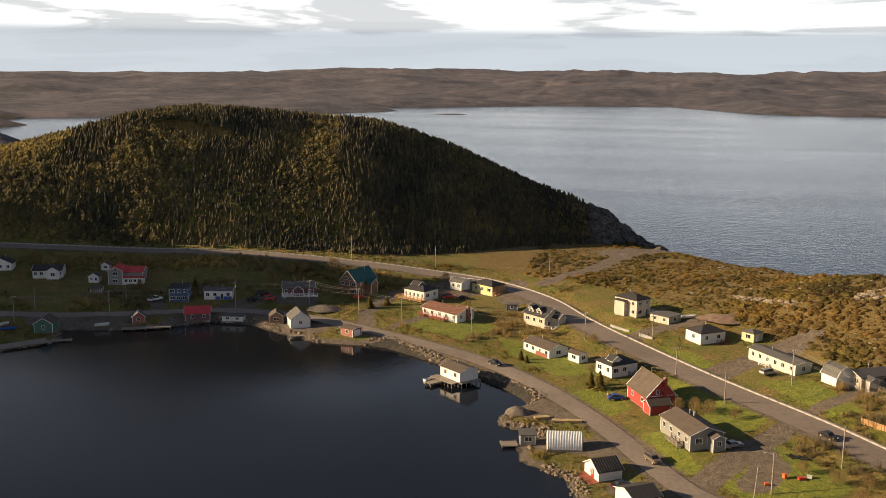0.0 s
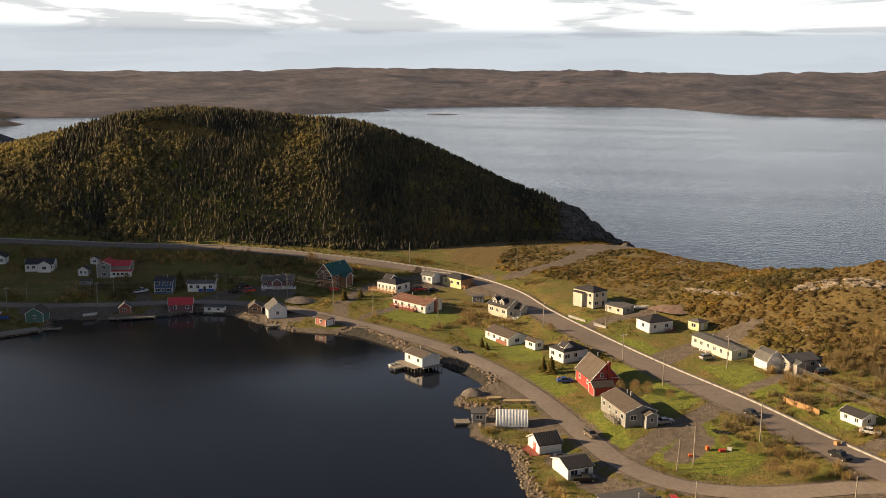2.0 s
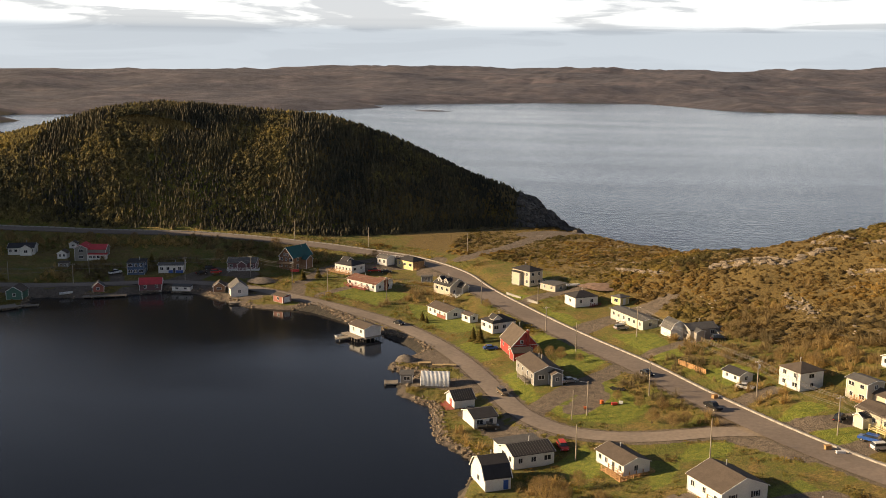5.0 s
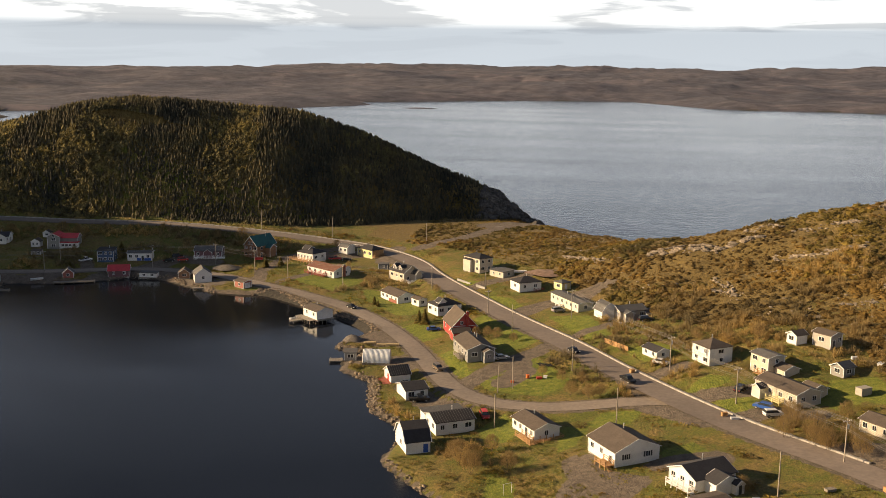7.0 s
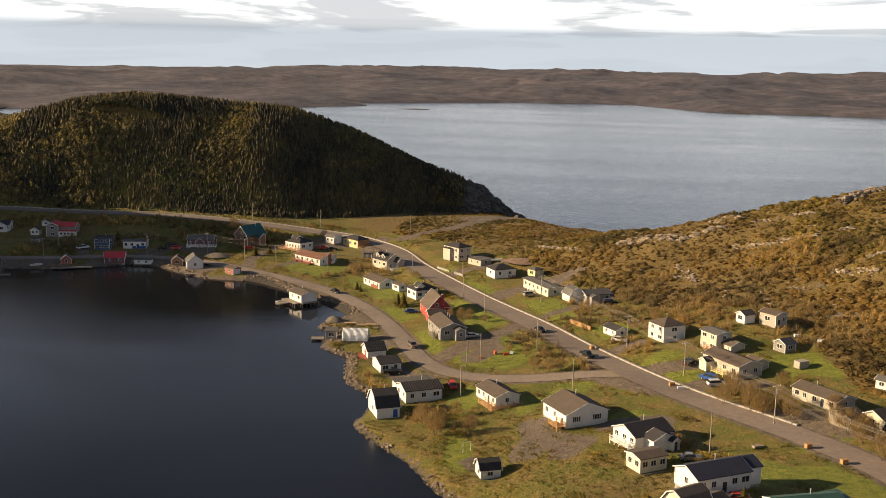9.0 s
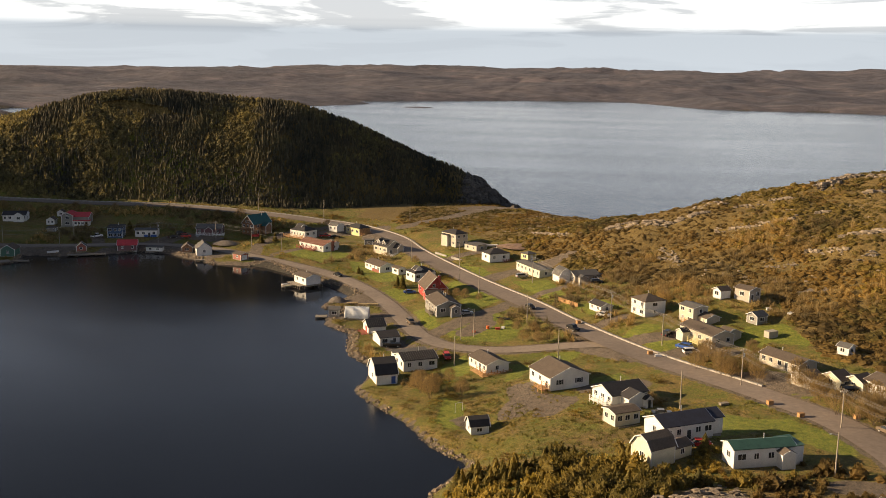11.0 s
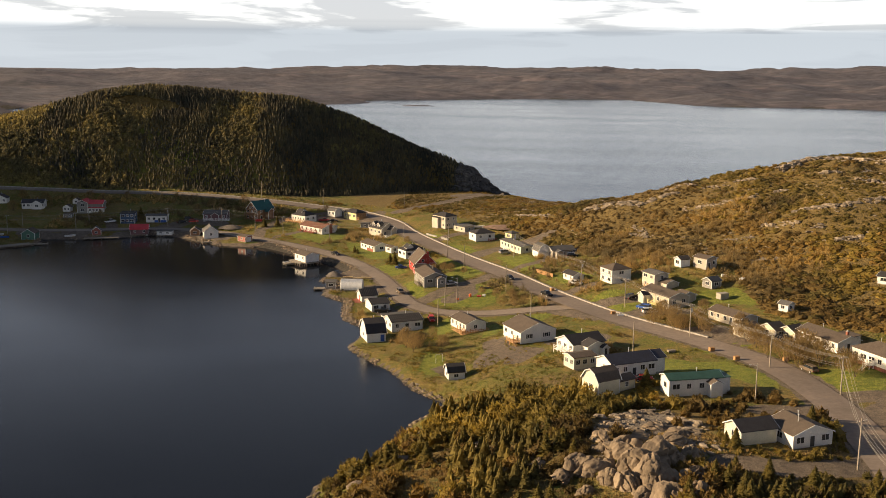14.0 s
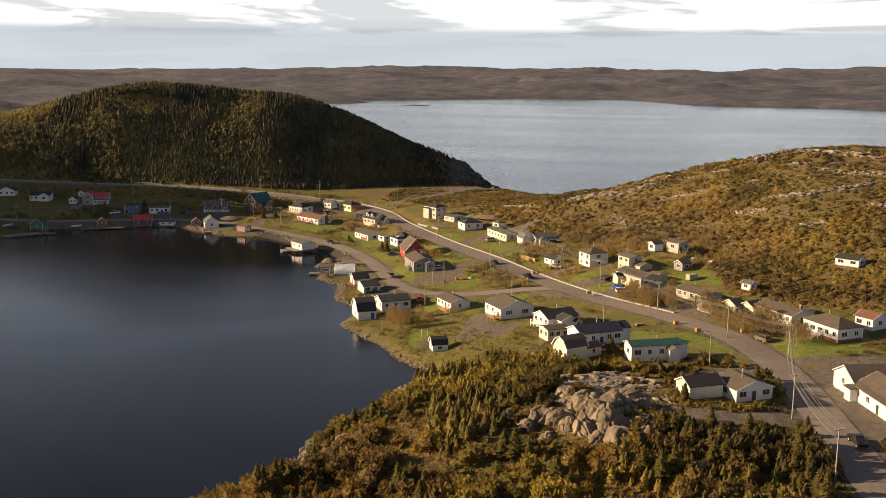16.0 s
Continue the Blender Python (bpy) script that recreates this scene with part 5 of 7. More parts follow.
hs, w, l, h = built("shed_gambrel")
deck(hs, -w / 2 - 3.2, -w / 2, -l / 2, l / 2 - 0.6, -0.1, 1.4, OLD_WOOD, rail=False)
deck(hs, -w / 2 - 8.5, -w / 2 - 3.2, -l / 2 + 0.3, -l / 2 + 1.9, -0.7, 1.6, OLD_WOOD, rail=False)
hs, w, l, h = built("bungalow_low")
deck(hs, -w / 2 - 2.2, w / 2 + 0.3, -l / 2 - 1.8, -l / 2, 0.0, 1.8, NEW_WOOD, stairs=(-w / 2 - 1.4, -l / 2 - 1.8, 0, -1))
deck(hs, -w / 2 - 2.0, -w / 2, -l / 2, l * 0.05, 0.0, 1.8, NEW_WOOD)
hs, w, l, h = built("bungalow_big")
deck(hs, -w / 2 - 2.3, -w / 2, -l / 2 + 0.2, -l / 2 + 4.2, 0.5, 2.6, NEW_WOOD, stairs=(-w / 2 - 1.6, -l / 2 + 0.2, 0, -1))
hs, w, l, h = built("cross_white")
block(hs, 5.6, 3.2, 2.6, WHITE, ROOF_DARK, "gable", "y", 0.42, dx=0.2, dy=-l / 2 - 1.5)
block(hs, 1.8, 1.6, 2.2, WHITE, ROOF_DARK, "gable", "y", 0.8, dx=2.2, dy=-l / 2 - 3.6, over=0.2)
part("door", Mesh().box(1.85, 2.55, -l / 2 - 4.46, -l / 2 - 4.4, 0.05, 1.95), DOOR_DARK, hs)
deck(hs, -w / 2 - 1.8, -w / 2, -l / 2, l / 2 - 1, 0.3, 2.4, TRIM, stairs=(-w / 2 - 0.9, -l / 2, 0, -1))
hs, w, l, h = built("lowpitch_beige")
part("fence_boards", Mesh().box(-w / 2, w / 2 + 0.8, -l / 2 - 1.3, -l / 2 - 1.2, -0.6, 0.3), OLD_WOOD, hs, "low timber skirting")
hs, w, l, h = built("long_navy")
block(hs, 3.2, l - 1.6, h + 0.2, WHITE, ROOF_NAVY, "gable", "x", 0.4, dx=w / 2 + 1.5, dy=0.2)
deck(hs, -0.5, 3.6, -l / 2 - 1.2, -l / 2, 0.0, 1.2, OLD_WOOD, rail=False)
hs, w, l, h = built("trailer_green")
block(hs, 2.6, 2.2, 3.0, WHITE, ROOF_BROWN, "gable", "y", 0.5, dx=w * 0.32, dy=-l / 2 - 1.0, over=0.2)
block(hs, 3.0, 5.2, 3.6, WHITE, ROOF_GREEN, "flat", "y", 0.3, dx=w / 2 + 0.2, dy=0.2, over=0.2)
hs, w, l, h = built("house_whitebrown")
flue(hs, -1.0, -1.0, h, h + 2.6)
hs, w, l, h = built("tall_hip")
deck(hs, w / 2 - 0.2, w / 2 + 2.2, -l / 2 - 1.2, -l / 2 + 2, 0.4, 1.2, TRIM, stairs=(w / 2 + 1.0, -l / 2 - 1.2, 0, -1))
block(hs, 1.4, 4.0, 4.6, BEIGE, ROOF_DARK, "flat", "y", 0.2, dx=-w / 2 - 0.6, dy=1.5)
hs, w, l, h = built("hip_white")
deck(hs, 1.4, w / 2 + 0.6, -l / 2 - 1.6, -l / 2, 0.0, 1.2, RED_WOOD)
hs, w, l, h = built("trailer_cream")
deck(hs, -w / 2 - 1.5, -w / 2, 0.5, 3.5, -0.2, 1.2, TRIM, stairs=(-w / 2 - 0.8, 0.5, 0, -1))
hs, w, l, h = built("townhouse")
block(hs, 5.2, 5.4, 4.4, WHITE, ROOF_GREY, "gambrel", "y", 0.9, dx=-w / 2 - 1.6, dy=3.4)
block(hs, 2.8, 2.0, 4.9, TAUPE, ROOF_GREY, "gable", "y", 0.4, dx=-w * 0.24, dy=-l / 2 - 0.8)
block(hs, 5.6, 6.0, 4.0, TAUPE, ROOF_GREY, "gable", "x", 0.4, dx=w / 2 + 2.4, dy=-2.0)
for dx in (w / 2 + 1.0, w / 2 + 3.6):
    for z in (1.1, 3.0):
        window(hs, pose(dx, -5.02, z), 1.0, 1.0)
hs, w, l, h = built("tall_beige")
block(hs, 4.6, 4.4, 2.6, BEIGE, ROOF_BROWN, "gable", "y", 0.4, dx=1.6, dy=-l / 2 - 1.6)
deck(hs, -w / 2 - 1.2, -w / 2, -l / 2 - 1.4, 0.6, 0.4, 1.4, NEW_WOOD)
hs, w, l, h = built("bungalow_beige")
deck(hs, -w / 2 - 1.7, -w / 2, -l * 0.22, l * 0.12, 0.5, 1.8, YELLOW)
block(hs, 2.6, 2.6, 2.6, CREAM, ROOF_DARK, "gable", "x", 0.6, dx=-w / 2 - 1.2, dy=l * 0.28, over=0.25)
block(hs, 5.2, 3.6, 3.0, BEIGE, ROOF_BROWN, "gable", "y", 0.4, dx=w / 2 + 1.8, dy=-l * 0.2)
hs, w, l, h = built("bungalow_plain")
chimney(hs, w * 0.05, -l * 0.42, h, h + 2.2)
block(hs, 3.4, 4.6, 2.4, WHITE, ROOF_BROWN, "flat", "y", 0.2, dx=w / 2 + 1.6, dy=-l * 0.1)
hs, w, l, h = built("hip_brown")
part("brick_base", Mesh().box(-w / 2 - 0.06, w / 2 + 0.06, -l / 2 - 0.06, l / 2 + 0.06, -0.9, 0.7), BRICK, hs, "red brick base")
deck(hs, -w / 2 - 1.4, -w / 2, -l * 0.06, l * 0.12, 0.8, 1.5, TRIM, stairs=(-w / 2 - 1.4, 0.3, -1, 0))
hs, w, l, h = built("hall")
block(hs, 12.0, 9.2, 3.4, WHITE, ROOF_BROWN, "gable", "x", 0.5, dx=1.2, dy=16.6)
block(hs, 2.0, 2.4, 2.6, WHITE, ROOF_BROWN, "flat", "y", 0.3, dx=-w / 2 - 0.6, dy=l / 2 - 0.6)
window(hs, pose(-4.9, 17.0, 2.2, 0, 0, -90), 0.9, 1.2)
part("roof_band", Mesh().box(-0.14, 0.14, -l / 2 - 0.3, l / 2 - 3, h + 2.62, h + 2.78), BARN_RED, hs, "dull red ridge board")
hs, w, l, h = built("north_white")
block(hs, 4.4, 2.2, 3.0, WHITE, ROOF_DARK, "gable", "y", 0.6, dx=w * 0.22, dy=-l / 2 - 0.9)
window(hs, pose(w * 0.22, -l / 2 - 2.02, 1.7), 1.4, 1.1)
hs, w, l, h = built("north_redroof")
block(hs, 7.2, 6.0, 4.6, GREY, ROOF_RED, "gable", "x", 0.5, dx=w / 2 + 3.4, dy=1.0)
block(hs, 7.6, 1.8, 2.6, WHITE, ROOF_RED, "flat", "x", 0.3, dx=w / 2 + 3.8, dy=-2.6)
for k in range(4):
    window(hs, pose(w / 2 + 1.2 + k * 1.6, -3.52, 1.6), 1.0, 0.9)
window(hs, pose(0, -l / 2 - 0.02, h + 0.4), 0.9, 0.8)
hs, w, l, h = built("north_trailer")
part("blue_base", Mesh().box(-w * 0.1, w / 2 + 0.03, -l / 2 - 0.05, -l / 2 + 0.02, 0.0, 1.1), BLUE_PAINT, hs, "blue painted lower wall")
hs, w, l, h = built("north_plum")
deck(hs, -w / 2, w / 2 + 1.6, -l / 2 - 2.2, -l / 2, 0.3, 1.6, TRIM, stairs=(-w / 2 + 1.0, -l / 2 - 2.2, 0, -1))
block(hs, 3.6, 2.2, 2.7, PLUM, ROOF_GREY, "gable", "y", 0.7, dx=0.3, dy=-l / 2 - 0.9)
hs, w, l, h = built("north_log")
deck(hs, -w / 2, w / 2, -l / 2 - 1.6, -l / 2, 2.3, 2.9, BROWN_WOOD)
block(hs, 3.4, 3.6, 4.2, BROWN_WOOD, ROOF_TEAL, "gable", "x", 0.7, dx=w / 2 + 1.2, dy=1.0)
window(hs, pose(-0.9, -l / 2 - 0.02, h + 0.9), 0.9, 1.1)
window(hs, pose(0.9, -l / 2 - 0.02, h + 0.9), 0.9, 1.1)
hs, w, l, h = built("north_lowwhite")
deck(hs, -w / 2 - 0.4, w / 2 + 0.4, -l / 2 - 0.6, l / 2, -0.05, 2.2, OLD_WOOD, rail=False)

# ---- plants and stones ----
def joined(name, pieces, mat, smooth=False):
    """One mesh from many placed templates: pieces are (verts, faces, places) with places rows of x, y, z, size, height, turn."""
    all_v, all_f, k = [], [], 0
    for verts, faces, places in pieces:
        if not len(places):
            continue
        v, p = np.array(verts, float), np.array(places, float)
        c, s = np.cos(p[:, 5])[:, None], np.sin(p[:, 5])[:, None]
        x = (v[None, :, 0] * c - v[None, :, 1] * s) * p[:, 3:4] + p[:, 0:1]
        y = (v[None, :, 0] * s + v[None, :, 1] * c) * p[:, 3:4] + p[:, 1:2]
        z = v[None, :, 2] * p[:, 4:5] + p[:, 2:3]
        all_v.append(np.stack([x, y, z], -1).reshape(-1, 3))
        f = np.array(faces, int)
        all_f.append((f[None] + (np.arange(len(p)) * len(v))[:, None, None] + k).reshape(-1, f.shape[1]))
        k += len(p) * len(v)
    v, f = np.concatenate(all_v), np.concatenate(all_f)
    me = bpy.data.meshes.new(name)
    me.vertices.add(len(v))
    me.vertices.foreach_set("co", v.ravel())
    n = f.shape[1]
    me.loops.add(f.size)
    me.loops.foreach_set("vertex_index", f.ravel().astype(np.int32))
    me.polygons.add(len(f))
    me.polygons.foreach_set("loop_start", np.arange(0, f.size, n, dtype=np.int32))
    me.polygons.foreach_set("loop_total", np.full(len(f), n, np.int32))
    me.polygons.foreach_set("use_smooth", np.full(len(f), smooth))
    me.update(calc_edges=True)
    me.materials.append(mat)
    return me


rnd = np.random.RandomState(7)


def spruce_far(seed, tiers=3, sides=5):
    """A ragged tiered cone, one unit high and one unit wide."""
    r = np.random.RandomState(seed)
    verts, faces = [], []
    for t in range(tiers):
        for top in (0, 1):
            z = 0.08 + 0.92 * (t + (0.9 if top else 0)) / tiers
            rad = 0.5 * (1 - (t + (0.75 if top else 0)) / tiers) ** 0.9 * (0.72 if top else 1.0) + 0.02
            for i in range(sides):
                a = 2 * math.pi * (i + 0.5 * (t % 2)) / sides
                q = rad * r.uniform(0.7, 1.3)
                verts.append((q * math.cos(a), q * math.sin(a), z + r.uniform(-0.05, 0.05)))
    for k in range(2 * tiers - 1):
        for i in range(sides):
            j = (i + 1) % sides
            faces.append((k * sides + i, k * sides + j, (k + 1) * sides + j, (k + 1) * sides + i))
    return verts, faces


def tuft(seed, count=30, spread_out=0.55, thick=0.03):
    """A sheaf of thin upright stems fanning out from the ground, one unit high."""
    r = np.random.RandomState(seed)
    verts, faces = [], []
    for _ in range(count):
        a, lean, h = r.uniform(0, 6.283), r.uniform(0.05, 1.0), r.uniform(0.55, 1.05)
        base = np.array((math.cos(a), math.sin(a), 0)) * 0.3 * spread_out * r.rand()
        tip = np.array((math.cos(a) * lean * spread_out, math.sin(a) * lean * spread_out, h * (1.1 - 0.45 * lean)))
        side = np.array((-math.sin(a + r.uniform(-0.9, 0.9)), math.cos(a), 0)) * thick
        k = len(verts)
        verts += [tuple(base - side), tuple(base + side), tuple(tip + side * 0.7), tuple(tip - side * 0.7)]
        faces.append((k, k + 1, k + 2, k + 3))
    return verts, faces


def stone(seed, rings=4, sides=7):
    r = np.random.RandomState(seed)
    verts, faces = [], []
    for k in range(rings + 1):
        phi = math.pi * k / rings
        for i in range(sides):
            a = 2 * math.pi * i / sides
            q = 0.5 * r.uniform(0.78, 1.16)
            verts.append((q * max(math.sin(phi), 0.12) * math.cos(a), q * max(math.sin(phi), 0.12) * math.sin(a), q * math.cos(phi) * 0.85))
    for k in range(rings):
        for i in range(sides):
            j = (i + 1) % sides
            faces.append((k * sides + i, (k + 1) * sides + i, (k + 1) * sides + j, k * sides + j))
    return verts, faces


def spread(count, x0, x1, y0, y1, keep):
    """Random places in a box for which keep() holds, with their ground heights."""
    x, y = rnd.uniform(x0, x1, count), rnd.uniform(y0, y1, count)
    ok = keep(x, y)
    x, y = x[ok], y[ok]
    return x, y, ground(x, y)


def clear_of_built(x, y, margin=1.5):
    ok = np.ones(x.shape, bool)
    for hx, hy, _, _, w, l, _, _ in PLOTS:
        ok &= np.hypot(x - hx, y - hy) > 0.62 * max(w, l) + margin
    for pts, _, half in ROADS:
        ok &= line_distance(x, y, [tuple(p) for p in pts])[0] > half + 1.2
    for line, half in DRIVES:
        ok &= line_distance(x, y, line)[0] > half
    return ok & (shore(x, y) > 1.5)


def rows(x, y, z, size, tall):
    return np.stack([x, y, z, size, tall, rnd.uniform(0, 6.283, len(x))], 1)


def bush(seed, sprays=14, flat=0.5):
    """A low lumpy mound with loose leafy sprays all over it, about one unit across."""
    r = np.random.RandomState(seed)
    sides, verts = 5, []
    for k, (q, z) in enumerate(((0.50, -0.15), (0.40, 0.45), (0.06, 0.8))):
        for i in range(sides):
            a = 2 * math.pi * (i + 0.5 * (k % 2)) / sides
            w = q * r.uniform(0.7, 1.3)
            verts.append((w * math.cos(a), w * math.sin(a), flat * z * r.uniform(0.8, 1.2)))
    faces = [(k * sides + i, k * sides + (i + 1) % sides, (k + 1) * sides + (i + 1) % sides, (k + 1) * sides + i) for k in range(2) for i in range(sides)]
    return leaf_cloud(seed, sprays, flat, verts, faces)


def leaf_cloud(seed, sprays=60, flat=0.75, verts=(), faces=()):
    """Small upswept sprays scattered over a dome, with an uneven outline and gaps."""
    r = np.random.RandomState(seed + 500)
    verts, faces = list(verts), list(faces)
    small = 0.55 if sprays > 80 else 0.75 if sprays > 30 else 1.0
    for _ in range(sprays):
        a, zz = r.uniform(0, 6.283), r.rand() ** 0.8
        rad = 0.5 * math.sqrt(max(0.0, 1.02 - zz * zz)) * r.uniform(0.55, 1.05)
        c = np.array((rad * math.cos(a), rad * math.sin(a), flat * zz * r.uniform(0.7, 1.0)))
        b = a + r.uniform(-1.3, 1.3)
        e = np.array((-math.sin(b), math.cos(b), r.uniform(-0.3, 0.3))) * r.uniform(0.05, 0.12) * small
        up = np.array((math.cos(a) * 0.11, math.sin(a) * 0.11, flat * r.uniform(0.12, 0.34))) * small
        k = len(verts)
        verts += [tuple(c - e), tuple(c + e), tuple(c + e * 0.4 + up), tuple(c - e * 0.5 + up * 0.8)]
        faces.append((k, k + 1, k + 2, k + 3))
    return verts, faces


# ledges of bare rock on the slope: both ends, the spread across and the size of the slabs
LEDGES = [(68, 312, 90, 303, 1.6, 2.4), (69, 314, 89, 309, 1.4, 2.2), (90, 304, 105, 306, 1.8, 3.0), (107, 289, 121, 277, 1.6, 2.0), (122, 281, 133, 276, 1.4, 1.8), (116, 306, 135, 301, 1.5, 1.9), (146, 314, 160, 322, 2.4, 3.2),
          (158, 323, 193, 302, 2.4, 2.8), (141, 282, 145, 281, 1.2, 2.0), (144, 251, 157, 246, 1.8, 3.0), (157, 246, 182, 252, 2.6, 2.6), (133, 249, 143, 240, 1.4, 2.0), (146, 231, 151, 233, 1.4, 2.0), (154, 222, 161, 221, 1.3, 2.6),
          (88, 282, 94, 260, 1.6, 1.6), (120, 243, 130, 242, 1.2, 1.5), (159, 297, 166, 296, 1.2, 2.4), (35, 337, 51, 318, 1.6, 1.8), (86, 270, 93, 268, 1.4, 1.8), (170, 280, 190, 268, 2.0, 2.0), (100, 318, 112, 314, 1.4, 1.6), (176, 232, 190, 226, 1.6, 2.0),
          (84, 64, 92, 60, 2.6, 2.2), (85, 70, 93, 70, 2.6, 2.0), (90, 76, 99, 78, 2.2, 1.8), (94, 64, 104, 62, 2.6, 2.2), (98, 72, 104, 68, 2.2, 1.8), (99, 56, 106, 52, 2.2, 2.2), (36, 62, 40, 72, 1.0, 1.6), (31, 50, 35, 60, 1.0, 1.6), (60, 66, 64, 60, 1.2, 1.6), (40, 72, 46, 84, 0.9, 1.4)]


def off_ledges(x, y):
    ok = np.ones(np.shape(x), bool)
    for ax, ay, bx, by, across, big in LEDGES:
        ok &= line_distance(x, y, [(ax, ay), (bx, by)])[0] > across * 1.2 + 0.12 * big * np.sin(x * 1.7 + y)
    return ok


# the wooded hill
def wooded(x, y):
    hill = forest_hill(x, y)
    c = np.clip((hill + 1) / 5, 0, 1) * np.where(x > -70, np.clip((4 - x) / 60, 0.0, 1), 1)
    c = c * np.clip((line_distance(x, y, [tuple(p) for p in ROADS[0][0]])[0] - 7) / 8, 0, 1)
    crest = np.interp(x, [p[0] for p in RIDGE], [p[1] for p in RIDGE])
    c = c * np.where(y > crest + 50, 0.3, 1)
    return (rnd.rand(len(x)) < c) & (shore(x, y) > 3)


x, y, z = spread(92000, -440, 6, 350, 535, wooded)
steep = spread(3200, -218, -158, 424, 448, wooded)          # the brow of the hill is thickly grown
x, y, z = (np.concatenate(pair) for pair in zip((x, y, z), steep))
tall = (1.4 + 2.6 * rnd.rand(len(x)) ** 1.8) * np.where(x > -80, 0.75, 1) * (1 + 0.5 * waves(x, y, 40, 62, 2))
which = rnd.randint(0, 4, len(x))
grove = waves(x, y, 30, 61) + rnd.uniform(-0.16, 0.16, len(x)) + np.clip((-190 - x) / 260, -0.2, 0.35)
soft_tree = grove > 0.10
slim = rnd.uniform(0.42, 0.70, len(x))
pieces = [(*spruce_far(s, 2, 5), rows(x, y, z - 0.2, tall * slim, tall)[(which == s) & ~soft_tree]) for s in range(4)]
tagged(new("spruce_forest", joined("spruce_forest", pieces, SPRUCE)), "dense dark spruce forest covering the hill", "forest", kind="stuff")
pieces = [(*bush(s + 20, 12, 1.0), rows(x, y, z - 0.3, tall * 0.85, tall * 0.8)[(which == s) & soft_tree]) for s in range(4)]
tagged(new("birch_scrub", joined("birch_scrub", pieces, BIRCH)), "olive broadleaf trees scattered among the spruces", "trees", kind="stuff")


# heath and scrub on the eastern slope, the headland and the rocky point
def heath(x, y):
    wild = inside(x, y, HEATH_EDGE + [(330, 100), (330, 520), (-60, 520)]) & (waves(x, y, 17, 71) > -0.42)
    return wild & clear_of_built(x, y) & ~in_lawn(x, y) & off_ledges(x, y)


x, y, z = spread(50000, -40, 300, 125, 480, heath)
low = np.clip((x * 0.45 + y - 262) / 70, 0, 1)          # taller scrub at the foot of the slope
size = (0.6 + (2.1 - 0.8 * low) * rnd.rand(len(x)) ** 2.0) * (1 + 0.8 * waves(x, y, 26, 72))
green = waves(x, y, 34, 73) + rnd.uniform(-0.25, 0.25, len(x)) > 0.08
which = rnd.randint(0, 5, len(x))
for name, pick, mat, label in (("heath_scrub", ~green, HEATH_BUSH, "low brown heath scrub on the slope"), ("olive_scrub", green, GREEN_BUSH, "low olive scrub on the slope")):
    pieces = [(*bush(s, 15, 0.5), rows(x, y, z - 0.1, size * 1.75, size * (0.8 + 0.4 * rnd.rand(len(x))))[pick & (which == s)]) for s in range(5)]
    tagged(new(name, joined(name, pieces, mat)), label, "scrub", kind="stuff")


POINT_BUSH = foliage("golden_olive_scrub", (0.135, 0.108, 0.020), (0.36, 0.265, 0.056), 3.0)


def point(x, y):
    d = np.hypot((x - 80) / 1.15, y - 40)
    return (d < 62) & ((np.hypot((x - 94) / 11.5, (y - 56) / 24) > 1.0 + 0.5 * waves(x, y, 10, 79)) | (waves(x, y, 8, 80) > 0.32)) & clear_of_built(x, y, 0.5) & (waves(x, y, 15, 74) > -0.42) & ~in_lawn(x, y) & off_ledges(x, y)


x, y, z = spread(8500, 5, 150, -45, 118, point)
size = rnd.uniform(0.7, 1.6, len(x)) * np.where((waves(x, y, 16, 77) > 0.0) & (np.hypot(x - 114, y - 58) > 17) & (np.hypot(x - 94, y - 96) > 15), rnd.uniform(1.3, 3.1, len(x)), 1)
green = waves(x, y, 20, 76) + rnd.uniform(-0.2, 0.2, len(x)) > -0.1
which = rnd.randint(0, 5, len(x))
for name, pick, mat, label in (("heath_scrub", ~green, HEATH_BUSH, "low brown scrub on the rocky point"), ("olive_scrub", green, POINT_BUSH, "dense olive scrub on the rocky point")):
    pieces = [(*bush(s + 8, 110, 0.8), rows(x, y, z - 0.15, size * 1.15, size * 1.15)[pick & (which == s)]) for s in range(5)]
    tagged(new(name, joined(name, pieces, mat)), label, "scrub", kind="stuff")


# close stands of young spruce on the point: along the cove side, behind the rock and towards the road
def stands(x, y):
    near = np.minimum(np.minimum(line_distance(x, y, [(48, 96), (60, 70), (70, 44), (80, 33)])[0], line_distance(x, y, [(56, 108), (70, 98), (82, 84)])[0] * 1.2),
                      line_distance(x, y, [(84, 30), (104, 26), (120, 34), (124, 20), (108, 12)])[0] * 1.0)
    return point(x, y) & (near + 14 * waves(x, y, 9, 93) < 6) & (np.hypot(x - 92, (y - 42) * 0.7) > 15)


def young_spruce(seed):
    """A ragged young spruce of upswept sprays round a cone, one unit high and wide."""
    r = np.random.RandomState(seed)
    verts, faces = spruce_far(seed, 4, 6)
    verts, faces = [(p[0] * 0.75, p[1] * 0.75, p[2]) for p in verts], list(faces)
    for k in range(30):
        zz, a = 0.06 + 0.84 * r.rand(), r.uniform(0, 6.283)
        rad = 0.46 * (1 - zz) ** 0.8 + 0.03
        c, t = np.array((math.cos(a), math.sin(a), 0)), np.array((-math.sin(a), math.cos(a), 0))
        base, tip = c * rad * 0.55 + (0, 0, zz), c * rad * r.uniform(0.95, 1.3) + (0, 0, zz + r.uniform(-0.02, 0.09))
        wide = t * rad * 0.28
        q = len(verts)
        verts += [tuple(base - wide), tuple(base + wide), tuple(tip + wide * 0.3), tuple(tip - wide * 0.3)]
        faces.append((q, q + 1, q + 2, q + 3))
    return verts, faces


